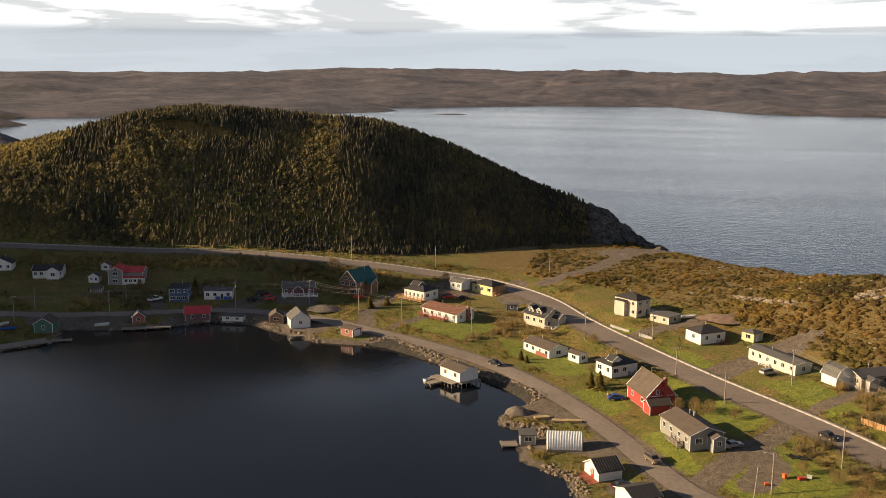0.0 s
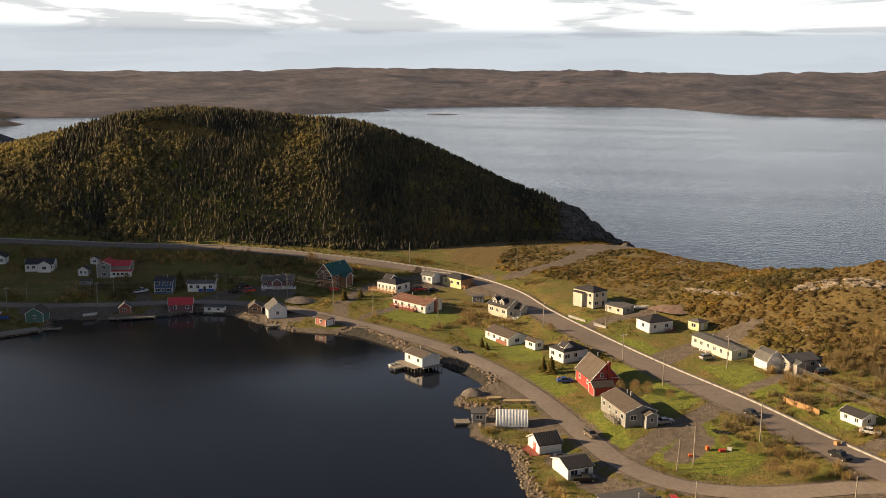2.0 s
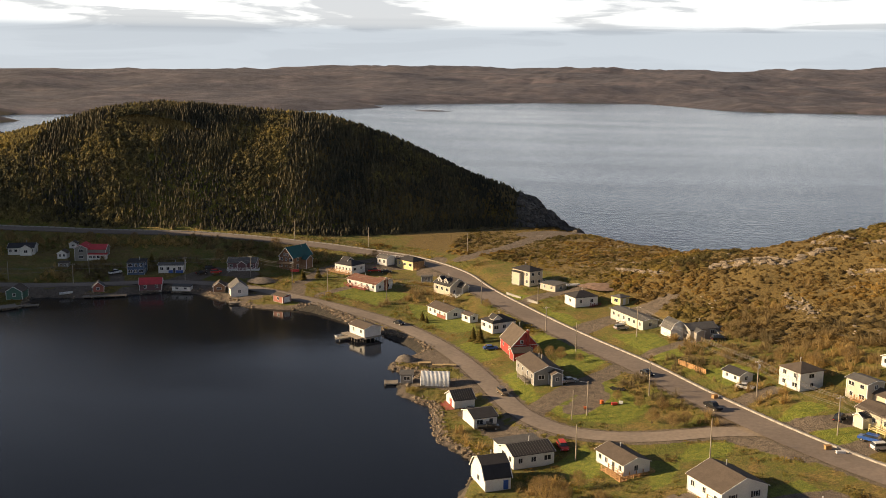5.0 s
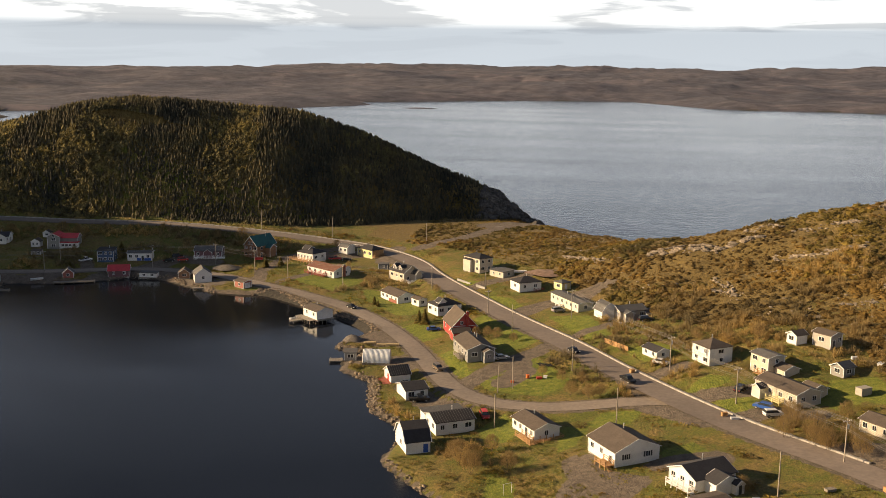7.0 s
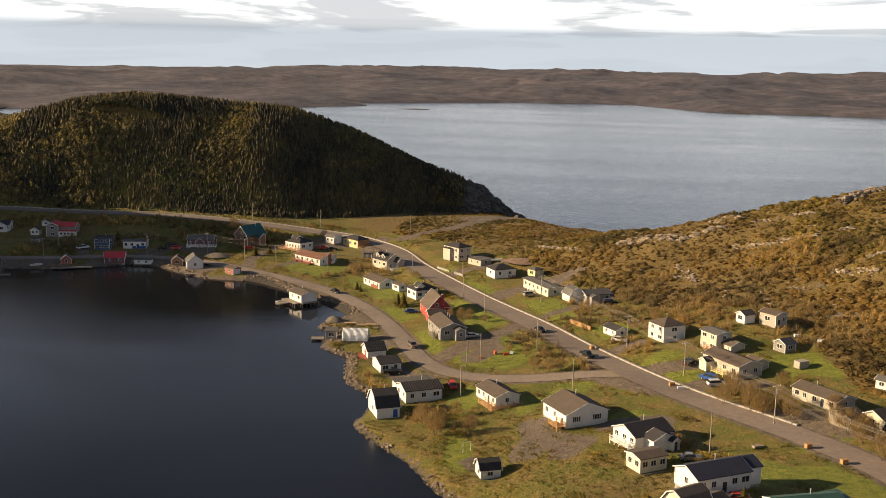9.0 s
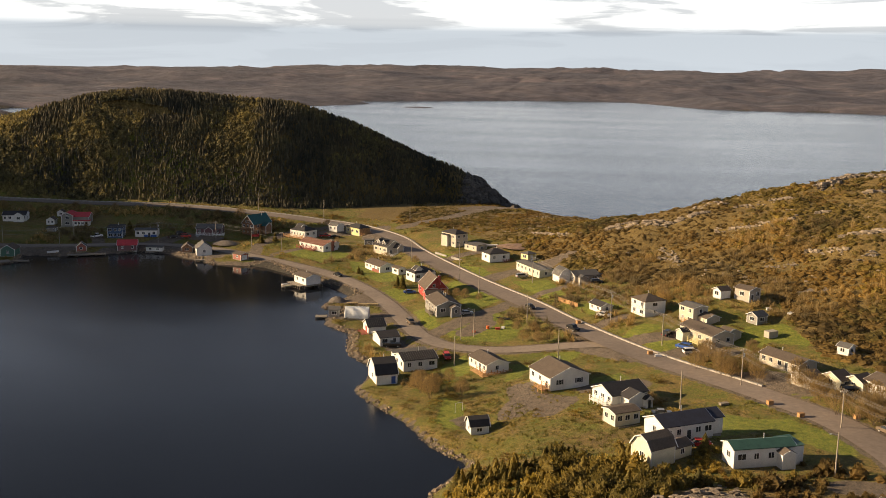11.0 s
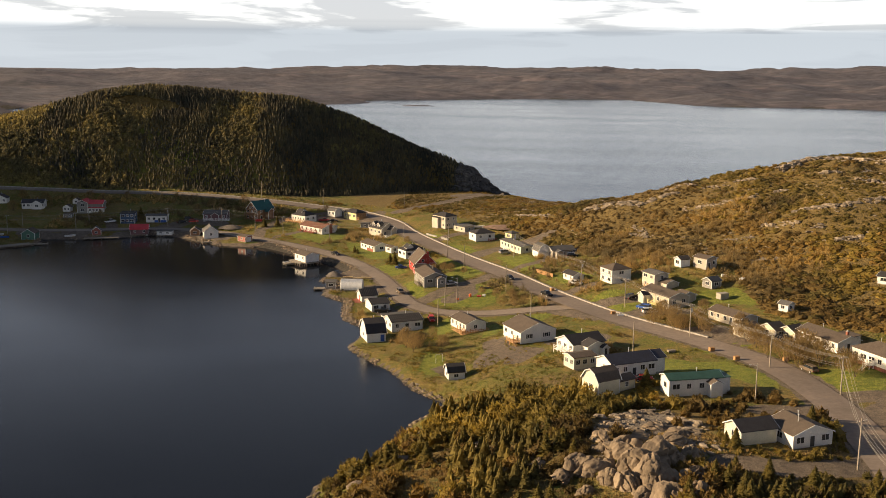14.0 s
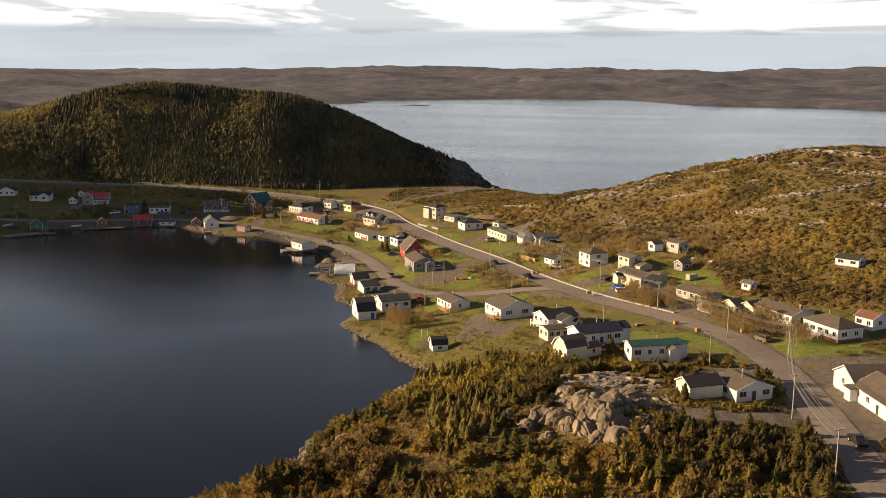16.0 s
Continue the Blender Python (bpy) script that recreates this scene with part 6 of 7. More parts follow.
x, y, z = spread(9000, 30, 140, 0, 115, stands)
x, y, z = x[:750], y[:750], z[:750]
tall = (1.0 + 3.0 * rnd.rand(len(x)) ** 1.6) * (1 + 0.5 * waves(x, y, 15, 94, 2))
which = rnd.randint(0, 4, len(x))
pieces = [(*young_spruce(s + 70), rows(x, y, z - 0.15, tall * rnd.uniform(0.65, 1.0, len(x)), tall)[which == s]) for s in range(4)]
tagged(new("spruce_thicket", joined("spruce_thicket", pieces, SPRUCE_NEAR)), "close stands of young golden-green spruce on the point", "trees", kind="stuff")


# dry grass over the near end of the point
def dry(x, y):
    return (np.hypot((x - 80) / 1.3, y - 30) < 62) & (y < 62) & clear_of_built(x, y, 0.5) & (waves(x, y, 13, 95) > -0.35)


x, y, z = spread(12000, 20, 128, -25, 62, dry)
size = rnd.uniform(0.5, 1.2, len(x))
which = rnd.randint(0, 3, len(x))
pieces = [(*tuft(s + 44, 12, 0.9, 0.05), rows(x, y, z - 0.05, size * 1.3, size * 0.5)[which == s]) for s in range(3)]
tagged(new("dry_grass", joined("dry_grass", pieces, foliage("dry_grass_blades", (0.22, 0.148, 0.05), (0.46, 0.33, 0.13)))), "dry tan grass on the rocky point", "grass", kind="stuff")


# rough grass and low bushes in the village
def rough(x, y):
    return clear_of_built(x, y, 0.3) & ~in_lawn(x, y) & ~inside(x, y, HEATH_EDGE + [(330, 100), (330, 520), (-60, 520)]) & (waves(x, y, 21, 81) > 0.02) & (forest_hill(x, y) < 3)


x, y, z = spread(60000, -260, 175, 95, 400, rough)
which = rnd.randint(0, 3, len(x))
size = rnd.uniform(0.5, 1.3, len(x))
pieces = [(*tuft(s + 40, 12, 0.9, 0.05), rows(x, y, z - 0.05, size * 1.2, size * 0.36)[which == s]) for s in range(3)]
tagged(new("rough_grass", joined("rough_grass", pieces, foliage("rough_grass_blades", (0.085, 0.10, 0.012), (0.26, 0.215, 0.05)))), "tufts of rough grass and low weeds", "grass", kind="stuff")


def yards(x, y):
    return clear_of_built(x, y, 0.6) & ~in_lawn(x, y) & ~inside(x, y, HEATH_EDGE + [(330, 100), (330, 520), (-60, 520)]) & (waves(x, y, 19, 85) > np.where((x < 92) & (y < 168), -0.3, -0.1)) & (forest_hill(x, y) < 3) & (waves(x, y, 7, 86) > -0.1)


x, y, z = spread(20000, -250, 165, 100, 400, yards)
which = rnd.randint(0, 4, len(x))
size = rnd.uniform(0.5, 1.2, len(x)) * np.where(waves(x, y, 12, 87) > 0.2, 1.8, 1)
green = waves(x, y, 16, 88) > 0.0
for name, pick, mat, label in (("heath_scrub", ~green, HEATH_BUSH, "low brown scrub on the banks between the houses"), ("olive_scrub", green, POINT_BUSH, "golden olive scrub on the banks between the houses")):
    pieces = [(*leaf_cloud(s + 60, 44, 0.7), rows(x, y, z - 0.1, size * 1.5, size * 0.9)[pick & (which == s)]) for s in range(4)]
    tagged(new(name, joined(name, pieces, mat)), label, "scrub", kind="stuff")


def thicket(x, y):
    return clear_of_built(x, y, 0.8) & ~in_lawn(x, y) & (((waves(x, y, 30, 83) > 0.28) & (y > 180)) | ((line_distance(x, y, [(70, 240), (92, 224), (110, 222), (128, 210)])[0] < 13)) | (line_distance(x, y, [(44, 222), (54, 206), (63, 190)])[0] < 4.5) | (line_distance(x, y, [(22, 160), (30, 150), (36, 146)])[0] < 5)
                                        | (line_distance(x, y, [(60, 232), (68, 220), (76, 204)])[0] < 4) | (line_distance(x, y, [(96, 168), (104, 156), (118, 146)])[0] < 4)
                                        | (line_distance(x, y, [(-215, 352), (-150, 372), (-112, 368), (-90, 366)])[0] < 7)) & ~inside(x, y, [(45, 320), (330, 240), (330, 520), (-60, 520)]) & (forest_hill(x, y) < 4)


x, y, z = spread(16000, -240, 150, 150, 400, thicket)
which = rnd.randint(0, 3, len(x))
size = rnd.uniform(1.2, 3.0, len(x))
pieces = [(*tuft(s + 50, 54, 0.8, 0.013), rows(x, y, z - 0.1, size * 1.1, size * 0.9)[which == s]) for s in range(3)]
tagged(new("alder_thicket", joined("alder_thicket", pieces, foliage("thicket_twigs", (0.25, 0.18, 0.075), (0.46, 0.345, 0.16)))), "leafless tan alder thickets between the houses", "scrub", kind="stuff")


# stones: riprap by the water, outcrops on the slope, cliffs of the headland
def bank(x, y):
    d = shore(x, y)
    return (d > -0.9) & (d < np.where(y < 176, 1.2, 2.6)) & (waves(x, y, 13, 91) > -0.12)


x, y, z = spread(110000, -200, 60, 10, 330, bank)
x, y, z = x[:3600], y[:3600], z[:3600]
size = rnd.uniform(0.35, 1.15, len(x)) ** 1.3
which = rnd.randint(0, 5, len(x))
pieces = [(*stone(s), rows(x, y, np.maximum(z, -0.1), size, size * 0.8)[which == s]) for s in range(5)]
tagged(new("shore_stones", joined("shore_stones", pieces, POINT_ROCK)), "grey boulders and riprap along the cove", "stones", kind="stuff")

spots = []
for ax, ay, bx, by, across, big in LEDGES:
    run = math.hypot(bx - ax, by - ay)
    for _ in range(int(run * 3.0 + 10)):
        u, v = rnd.uniform(-0.05, 1.05), rnd.normal(0, across)
        far_from = max(0.35, 1 - abs(v) / (across * 2.2))
        spots.append((ax + (bx - ax) * u - (by - ay) / run * v, ay + (by - ay) * u + (bx - ax) / run * v, big * far_from * rnd.uniform(0.3, 1.0), math.atan2(by - ay, bx - ax) + rnd.normal(0, 0.35)))
x, y = rnd.uniform(20, 240, 700), rnd.uniform(215, 400, 700)
ok = heath(x, y) & (waves(x, y, 24, 97) > 0.0)
spots += [(px, py, rnd.uniform(0.4, 1.1), rnd.uniform(-1.2, 0.2)) for px, py in zip(x[ok], y[ok])]
spots = np.array(spots)
z = ground(spots[:, 0], spots[:, 1])
which = rnd.randint(0, 6, len(spots))
places = np.column_stack([spots[:, 0], spots[:, 1], z + 0.22 * spots[:, 2], spots[:, 2] * 0.85, spots[:, 2] * rnd.uniform(0.55, 1.05, len(spots)), spots[:, 3]])
pieces = []
for s in range(6):
    verts, faces = stone(s + 10, 4, 7)
    pieces.append(([(p[0] * 1.9, p[1] * 0.9, min(p[2], 0.27 + 0.1 * p[0])) for p in verts], faces, places[which == s]))
tagged(new("rock_outcrops", joined("rock_outcrops", pieces, ROCK)), "pale grey rock ledges in the heath", "rocks", kind="stuff")

x = rnd.uniform(-62, 14, 1300)
y = rnd.uniform(440, 525, 1300)
hill = forest_hill(x, y)
ok = (shore(x, y) > -2) & ((shore(x, y) < 9) | ((x > -20) & (hill > 5)))
x, y = x[ok], y[ok]
z = ground(x, y) - 0.8
big = rnd.uniform(2.5, 8.5, len(x))
which = rnd.randint(0, 5, len(x))
pieces = [(*stone(s + 30, 5, 8), rows(x, y, z, big, big * 0.9)[which == s]) for s in range(5)]
tagged(new("headland_cliff", joined("headland_cliff", pieces, SHADED_ROCK)), "broken rocks at the tip of the headland, toned dark for shade", "rocks", kind="stuff")


def boulder(x, y, size, tall, turn, seed):
    r = np.random.RandomState(seed)
    bm = bmesh.new()
    bmesh.ops.create_icosphere(bm, subdivisions=5, radius=0.5)
    off = r.rand(3) * 40
    for v in bm.verts:
        far_off, cells = noise.voronoi(v.co * 1.9 + Vector(off) + noise.noise_vector(v.co * 3 + Vector(off)) * 0.12)
        k = noise.noise(cells[0] * 3.7) * 0.34 + noise.noise(v.co * 2.0 + Vector(off)) * 0.22 + noise.noise(v.co * 6 + Vector(off)) * 0.09 + noise.noise(v.co * 14 + Vector(off)) * 0.05
        v.co *= 1 + k - 0.15 * max(0, 0.09 - (far_off[1] - far_off[0])) / 0.09
        v.co.z *= 0.9
    me = bpy.data.meshes.new("boulder")
    bm.to_mesh(me)
    bm.free()
    me.materials.append(POINT_ROCK)
    ob = new("boulder", me)
    ob.matrix_world = pose(x, y, ground_at(x, y) - tall * 0.12, 0, 0, turn) @ Matrix.Diagonal((size * 1.3, size, tall * 1.15, 1))
    return tagged(ob, "large rounded grey boulder on the rocky point", "boulder", "boulders of the rocky point")


for k, (x, y, size, tall) in enumerate([(90.5, 50, 6.5, 7.5), (96.6, 46.5, 7.4, 8.5), (95.5, 39, 7.6, 9.0), (98.2, 32.5, 6.6, 8.0), (92.2, 44, 5.6, 7.5), (101, 40, 5.0, 7.0), (91, 37.5, 4.8, 6.5), (101.5, 35, 4.2, 6.0), (85, 44.5, 5.6, 5.0), (82, 45.5, 4.6, 4.2),
                                         (87.5, 40, 3.6, 4.4), (87, 50.5, 4.4, 4.0), (94, 33.5, 3.6, 5.0), (79.5, 42, 3.8, 3.6), (86, 56.5, 5.0, 3.0), (92, 58, 5.6, 3.2), (98, 54, 5.0, 3.8), (101.5, 49, 4.0, 4.0), (99.5, 60, 4.2, 2.4), (84, 36, 3.0, 3.4),
                                         (111, 24, 4.6, 4.0), (106, 28, 3.2, 3.2), (89, 62, 3.6, 2.2), (95, 64, 4.0, 2.0), (104.5, 44, 3.0, 3.0), (75, 47, 3.4, 2.4), (57, 70, 4, 2.2), (47, 60, 3.2, 2.0), (41, 49, 4, 2.0), (38, 40, 4, 2.2)]):
    boulder(x, y, size, tall, k * 47 % 360, 100 + k)


# single trees
def spruce_near(seed):
    """A spruce one unit high: a trunk, and whorls of drooping branches."""
    r = random.Random(seed)
    crown = Mesh()
    whorls = 13
    for t in range(whorls):
        z = 0.10 + 0.86 * t / whorls
        reach = 0.27 * (1 - t / whorls) ** 0.85 + 0.025
        for i in range(9):
            a = 2 * math.pi * (i + r.random()) / 9
            q = reach * r.uniform(0.65, 1.2)
            c, s = math.cos(a), math.sin(a)
            wide = q * 0.34
            drop = q * r.uniform(0.05, 0.4)
            up = r.uniform(0.02, 0.06)
            crown.add([(0, 0, z + up), (c * q * 0.6 - s * wide, s * q * 0.6 + c * wide, z - drop * 0.4), (c * q, s * q, z - drop), (c * q * 0.6 + s * wide, s * q * 0.6 - c * wide, z - drop * 0.4)], [(0, 1, 2, 3)])
            crown.add([(c * q * 0.1, s * q * 0.1, z + up + 0.02), (c * q * 0.55, s * q * 0.55, z - drop * 0.3 + 0.035), (c * q * 0.9, s * q * 0.9, z - drop), (c * q * 0.5, s * q * 0.5, z - drop * 0.5 - 0.05)], [(0, 1, 2, 3)])
    crown.taper((0, 0, 0.9), (0, 0, 1.03), 0.018, 0.002, 4)
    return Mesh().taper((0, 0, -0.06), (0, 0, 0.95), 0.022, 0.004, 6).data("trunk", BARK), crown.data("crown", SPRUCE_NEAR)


SPRUCES = []
for s in range(5):
    trunk, crown = spruce_near(s)
    tree = thing("spruce_tree", pose(0, 0, 0), "young olive-green spruce on the rocky point", "tree", "spruces of the rocky point")
    part("trunk", trunk, None, tree)
    part("crown", crown, None, tree)
    SPRUCES.append(tree)
x, y, z = spread(1700, 30, 142, -12, 100, lambda x, y: point(x, y) & ((waves(x, y, 14, 75) > 0.12) | (np.hypot(x - 108, y - 34) < 15)) & (np.hypot(x - 93, y - 44) > 11))
count = min(len(x), 240)
for k in range(count):
    h = rnd.uniform(1.8, 5.8) * (1.1 if y[k] < 45 else 0.85)
    m = pose(x[k], y[k], z[k] - 0.1, 0, 0, rnd.uniform(0, 360))
    src = SPRUCES[k % 5]
    src.scale = (h * 1.35, h * 1.35, h)
    if k < 5:
        src.matrix_world = m @ Matrix.Diagonal((h * 1.35, h * 1.35, h, 1))
    else:
        copy_thing(src, m)


def bare_tree(seed, spread_out=0.5, twigs=760):
    """A leafless broadleaf one unit high: forked limbs and a haze of fine twigs."""
    r = random.Random(seed)
    limbs, fine = Mesh(), Mesh()
    stems = 3
    for i in range(stems):
        a = 2 * math.pi * (i + r.random() * 0.6) / stems
        tip = Vector((math.cos(a) * spread_out * 0.55, math.sin(a) * spread_out * 0.55, r.uniform(0.72, 0.95)))
        knee = tip * 0.45 + Vector((0, 0, 0.04))
        limbs.taper((math.cos(a) * 0.02, math.sin(a) * 0.02, -0.04), knee, 0.014, 0.009, 5).taper(knee, tip, 0.009, 0.003, 4)
        for _ in range(5):
            p = knee.lerp(tip, r.random())
            e = p + Vector((r.uniform(-0.24, 0.24), r.uniform(-0.24, 0.24), r.uniform(0.08, 0.25)))
            limbs.taper(p, e, 0.007, 0.002, 3)
    for _ in range(twigs):
        a, rad, zz = r.uniform(0, 6.283), spread_out * math.sqrt(r.random()), r.random()
        rad *= math.sin(math.pi * (0.2 + 0.72 * zz)) ** 0.8
        p = Vector((math.cos(a) * rad, math.sin(a) * rad, 0.2 + 0.76 * zz))
        d = Vector((p.x * 0.7 + r.uniform(-0.2, 0.2), p.y * 0.7 + r.uniform(-0.2, 0.2), r.uniform(0.2, 0.7))).normalized()
        s = d.cross(Vector((r.uniform(-1, 1), r.uniform(-1, 1), r.uniform(-1, 1)))).normalized() * 0.0036
        e = p + d * r.uniform(0.12, 0.28)
        fine.add([p - s, p + s, e + s * 1.4, e - s * 1.4], [(0, 1, 2, 3)])
    return limbs.data("branchwork", BARK), fine.data("twig_mass", BARE_TWIG)


BARE = []
for s in range(4):
    limbs, fine = bare_tree(s)
    tree = thing("bare_tree", pose(0, 0, 0), "leafless tan broadleaf tree with fine twigs", "tree", "bare trees of the village")
    part("branchwork", limbs, None, tree)
    tagged(part("twig_mass", fine, None, tree), kind="stuff")
    BARE.append(tree)

for k, (x, y, h) in enumerate([(29.4, 152.3, 6), (32.2, 158.5, 6.5), (23.8, 155.5, 4.5), (37.5, 147.5, 4), (29.6, 146, 5), (26, 151, 5.5), (47.3, 195.8, 3.5), (52, 192, 3.5), (38.6, 210.5, 2.6), (49.7, 203.3, 3), (54.9, 193, 3.2),
                               (98.3, 168.8, 5), (101.5, 161.3, 5.5), (103.4, 155.4, 4.5), (98, 174, 4), (95.2, 162.6, 4.5), (109.7, 171.8, 4), (84, 133, 3), (118.5, 154, 4)]
                              + [(119.1, 142.2, 5), (121.9, 139.2, 5), (14.5, 247, 3), (18.4, 245, 3.4), (21.6, 243, 3.4), (27.2, 239, 2.6), (-212.5, 350, 5), (-223.3, 346.6, 5), (-191.2, 357, 5.5), (-175.2, 366, 4),
                                 (-219, 331, 5), (-184.5, 358, 4.5), (-111.6, 370, 5), (-122.4, 368, 4), (-126.8, 364, 4.5), (-131.3, 355.4, 4), (123.1, 128, 5.5), (126.9, 124, 6), (129.4, 122, 5.5)]
                              + [(134, 120, 6), (138, 113.5, 5.5), (140, 110.6, 5), (131, 124, 5.5), (121.1, 137.4, 5), (116.8, 144.9, 4.5), (109.1, 152, 4.5), (107.7, 156.7, 5), (102.8, 155.6, 4), (44.2, 205.3, 3),
                                 (-24.1, 314, 3), (-9.1, 302.2, 3), (-67.6, 370.7, 3.5), (-53.9, 341.8, 2.5), (132.4, 127, 6), (131.9, 134.5, 5), (100.9, 158, 4), (88, 222, 4), (96, 222, 4), (80, 228, 3.6), (74, 222, 3.5)]):
    src = BARE[k % 4]
    src.scale = (h * 0.95, h * 0.95, h)
    m = pose(x, y, ground_at(x, y) - 0.05, 0, 0, k * 77 % 360)
    if k < 4:
        src.matrix_world = m @ Matrix.Diagonal((h * 0.95, h * 0.95, h, 1))
    else:
        copy_thing(src, m)

for k, (x, y, h) in enumerate([(-5.3, 263.9, 5.5), (-7.8, 266.4, 4.5), (-29.5, 290.5, 3.4), (-27.5, 288, 2.6), (-88.1, 336.9, 5), (-83, 340.7, 4.5), (-156.5, 344.5, 4.5), (-168, 322, 2.5)]):
    src = SPRUCES[k % 5]
    src_scale = tuple(src.scale)
    src.scale = (h * 1.3, h * 1.3, h)
    tree = copy_thing(src, pose(x, y, ground_at(x, y) - 0.1, 0, 0, k * 50))
    src.scale = src_scale
    tagged(tree, "dark garden conifer beside a house", "tree", "garden conifers")

# ---- along the roads ----
def on_ground(x, y, lift=0.0, turn=0.0):
    return pose(x, y, ground_at(x, y) + lift, 0, 0, turn)


# concrete kerb wall on the hill side of the main road, in cast lengths
pts, zs, half = ROADS[0]
tang = np.gradient(pts, axis=0)
tang /= np.linalg.norm(tang, axis=1)[:, None]
edge_pts = pts + np.stack([-tang[:, 1], tang[:, 0]], 1) * (half + 0.45)
arc = np.concatenate([[0], np.cumsum(np.linalg.norm(np.diff(edge_pts, axis=0), axis=1))])
stop = arc[np.argmin(np.hypot(edge_pts[:, 0] - 103, edge_pts[:, 1] - 145))]
begin = arc[np.argmin(np.hypot(edge_pts[:, 0] + 250, edge_pts[:, 1] - 362))]
KERB_CONCRETE = rough_paint("weathered_kerb_concrete", (0.36, 0.335, 0.30), 0.5, 0.28, 0.9, 0.3)
kerb = thing("kerb_wall", pose(0, 0, 0), "pale cast concrete kerb wall along the main road", "kerb")
length = 3.0
kerb_block = Mesh().extrude([(-0.42, -0.7), (0.42, -0.7), (0.40, 0.36), (0.34, 0.42), (-0.34, 0.42), (-0.40, 0.36)], "x", -length / 2 + 0.02, length / 2 - 0.02).data("kerb_block", KERB_CONCRETE)
for s in np.arange(begin, stop, length):
    x, y, z = np.interp(s, arc, edge_pts[:, 0]), np.interp(s, arc, edge_pts[:, 1]), np.interp(s, arc, zs)
    a = np.interp(s + 0.5, arc, edge_pts[:, 0]) - np.interp(s - 0.5, arc, edge_pts[:, 0])
    b = np.interp(s + 0.5, arc, edge_pts[:, 1]) - np.interp(s - 0.5, arc, edge_pts[:, 1])
    part("kerb_block", kerb_block, None, kerb, at=pose(x, y, z, 0, 0, math.degrees(math.atan2(b, a))))


def utility_pole(x, y, tall, turn=0.0, arm=True, lean=0.0, box=False, lamp=False):
    p = thing("utility_pole", on_ground(x, y, 0, turn) @ pose(0, 0, 0, lean, 0, 0), "weathered timber utility pole with crossarm" if arm else "plain weathered timber pole", "utility pole", "poles along the roads")
    part("shaft", Mesh().taper((0, 0, -0.8), (0, 0, tall), 0.16, 0.10, 8), POLE_WOOD, p)
    if arm:
        c = part("crossarm", Mesh().box(-1.1, 1.1, -0.06, 0.06, tall - 0.65, tall - 0.52), POLE_WOOD, p)
        for dx in (-1.0, -0.45, 0.45, 1.0):
            part("insulator", Mesh().beam((dx, 0, tall - 0.52), (dx, 0, tall - 0.32), 0.05, 6), TRIM, c)
    if box:
        part("transformer", Mesh().beam((0.3, 0, tall - 2.2), (0.3, 0, tall - 1.3), 0.24, 10), STEEL, p, "grey steel transformer can")
    if lamp:
        part("lamp_arm", Mesh().beam((0, 0, tall - 0.4), (-1.6, 0, tall - 0.1), 0.035, 6).box(-2.0, -1.5, -0.1, 0.1, tall - 0.18, tall - 0.06), STEEL, p)
    return p


POLES_LANE = [(-198.8, 296.1, 9), (-172.2, 310.2, 9), (-134.8, 329.5, 10), (-110.3, 337.5, 9), (-90.3, 330.4, 9), (-73, 321.3, 9), (-48.2, 313.9, 8.5), (-11.8, 307.2, 8.5)]
POLES_MAIN = [(-110.4, 391.5, 9), (-75.8, 391, 9), (-30, 384, 8.5), (25.5, 249, 8.6), (46.5, 212.4, 9.2), (59.4, 173.2, 9), (90.3, 131.6, 9), (116.4, 90.2, 8.4)]
POLES_EAST = [(8.4, 306, 7.5), (14.5, 272, 8), (42.8, 262, 9.4), (72.2, 207.3, 9.4), (87, 183.6, 9), (105, 148.4, 9.3), (122.4, 118.6, 8.6), (134.8, 97.8, 9), (129.7, 51.6, 9.4), (132.7, 21.9, 9.6)]
for x, y, h in POLES_LANE:
    utility_pole(x, y, h, 70, True, box=abs(x + 134.8) < 1)
for x, y, h in POLES_MAIN:
    utility_pole(x, y, h, 30, False, lamp=x > 100)
for x, y, h in POLES_EAST:
    utility_pole(x, y, h, 35, True, box=x in (72.2, 105))
utility_pole(31.5, 202.0, 8.8, 0, False, 0, lamp=True)
utility_pole(27.9, 199.3, 8.0, 20, False, 7)
utility_pole(30.6, 174.5, 8.4, 0, False)
utility_pole(-200.3, 310.5, 7.5, 0, False)
utility_pole(-173.1, 323.7, 6.5, 0, False)


def cable(a, b, sag, radius=0.03):
    """One sagging wire, swept as a thin tube."""
    line = Mesh()
    along = (Vector(b) - Vector(a)).normalized()
    side = along.cross(Vector((0, 0, 1))).normalized()
    ring = [side * radius, (along.cross(side) * 0.87 - side * 0.5) * radius, (-along.cross(side) * 0.87 - side * 0.5) * radius]
    verts = []
    for k in range(11):
        u = k / 10
        p = Vector(a).lerp(Vector(b), u) - Vector((0, 0, sag * 4 * u * (1 - u)))
        verts += [p + r for r in ring]
    return line.add(verts, [(k * 3 + i, k * 3 + (i + 1) % 3, k * 3 + 3 + (i + 1) % 3, k * 3 + 3 + i) for k in range(10) for i in range(3)])


def power_line(poles, offsets, drop=0.35):
    for (ax, ay, ah), (bx, by, bh) in zip(poles, poles[1:]):
        za, zb = ground_at(ax, ay) + ah - drop, ground_at(bx, by) + bh - drop
        line = thing("power_line", pose((ax + bx) / 2, (ay + by) / 2, (za + zb) / 2), "thin black overhead wires between poles", "power line", "overhead lines")
        mid = Vector(((ax + bx) / 2, (ay + by) / 2, (za + zb) / 2))
        side = Vector((by - ay, ax - bx, 0)).normalized()
        for off, low in offsets:
            part("wire", cable(Vector((ax, ay, za - low)) + side * off - mid, Vector((bx, by, zb - low)) + side * off - mid, 0.9), WIRE, line)


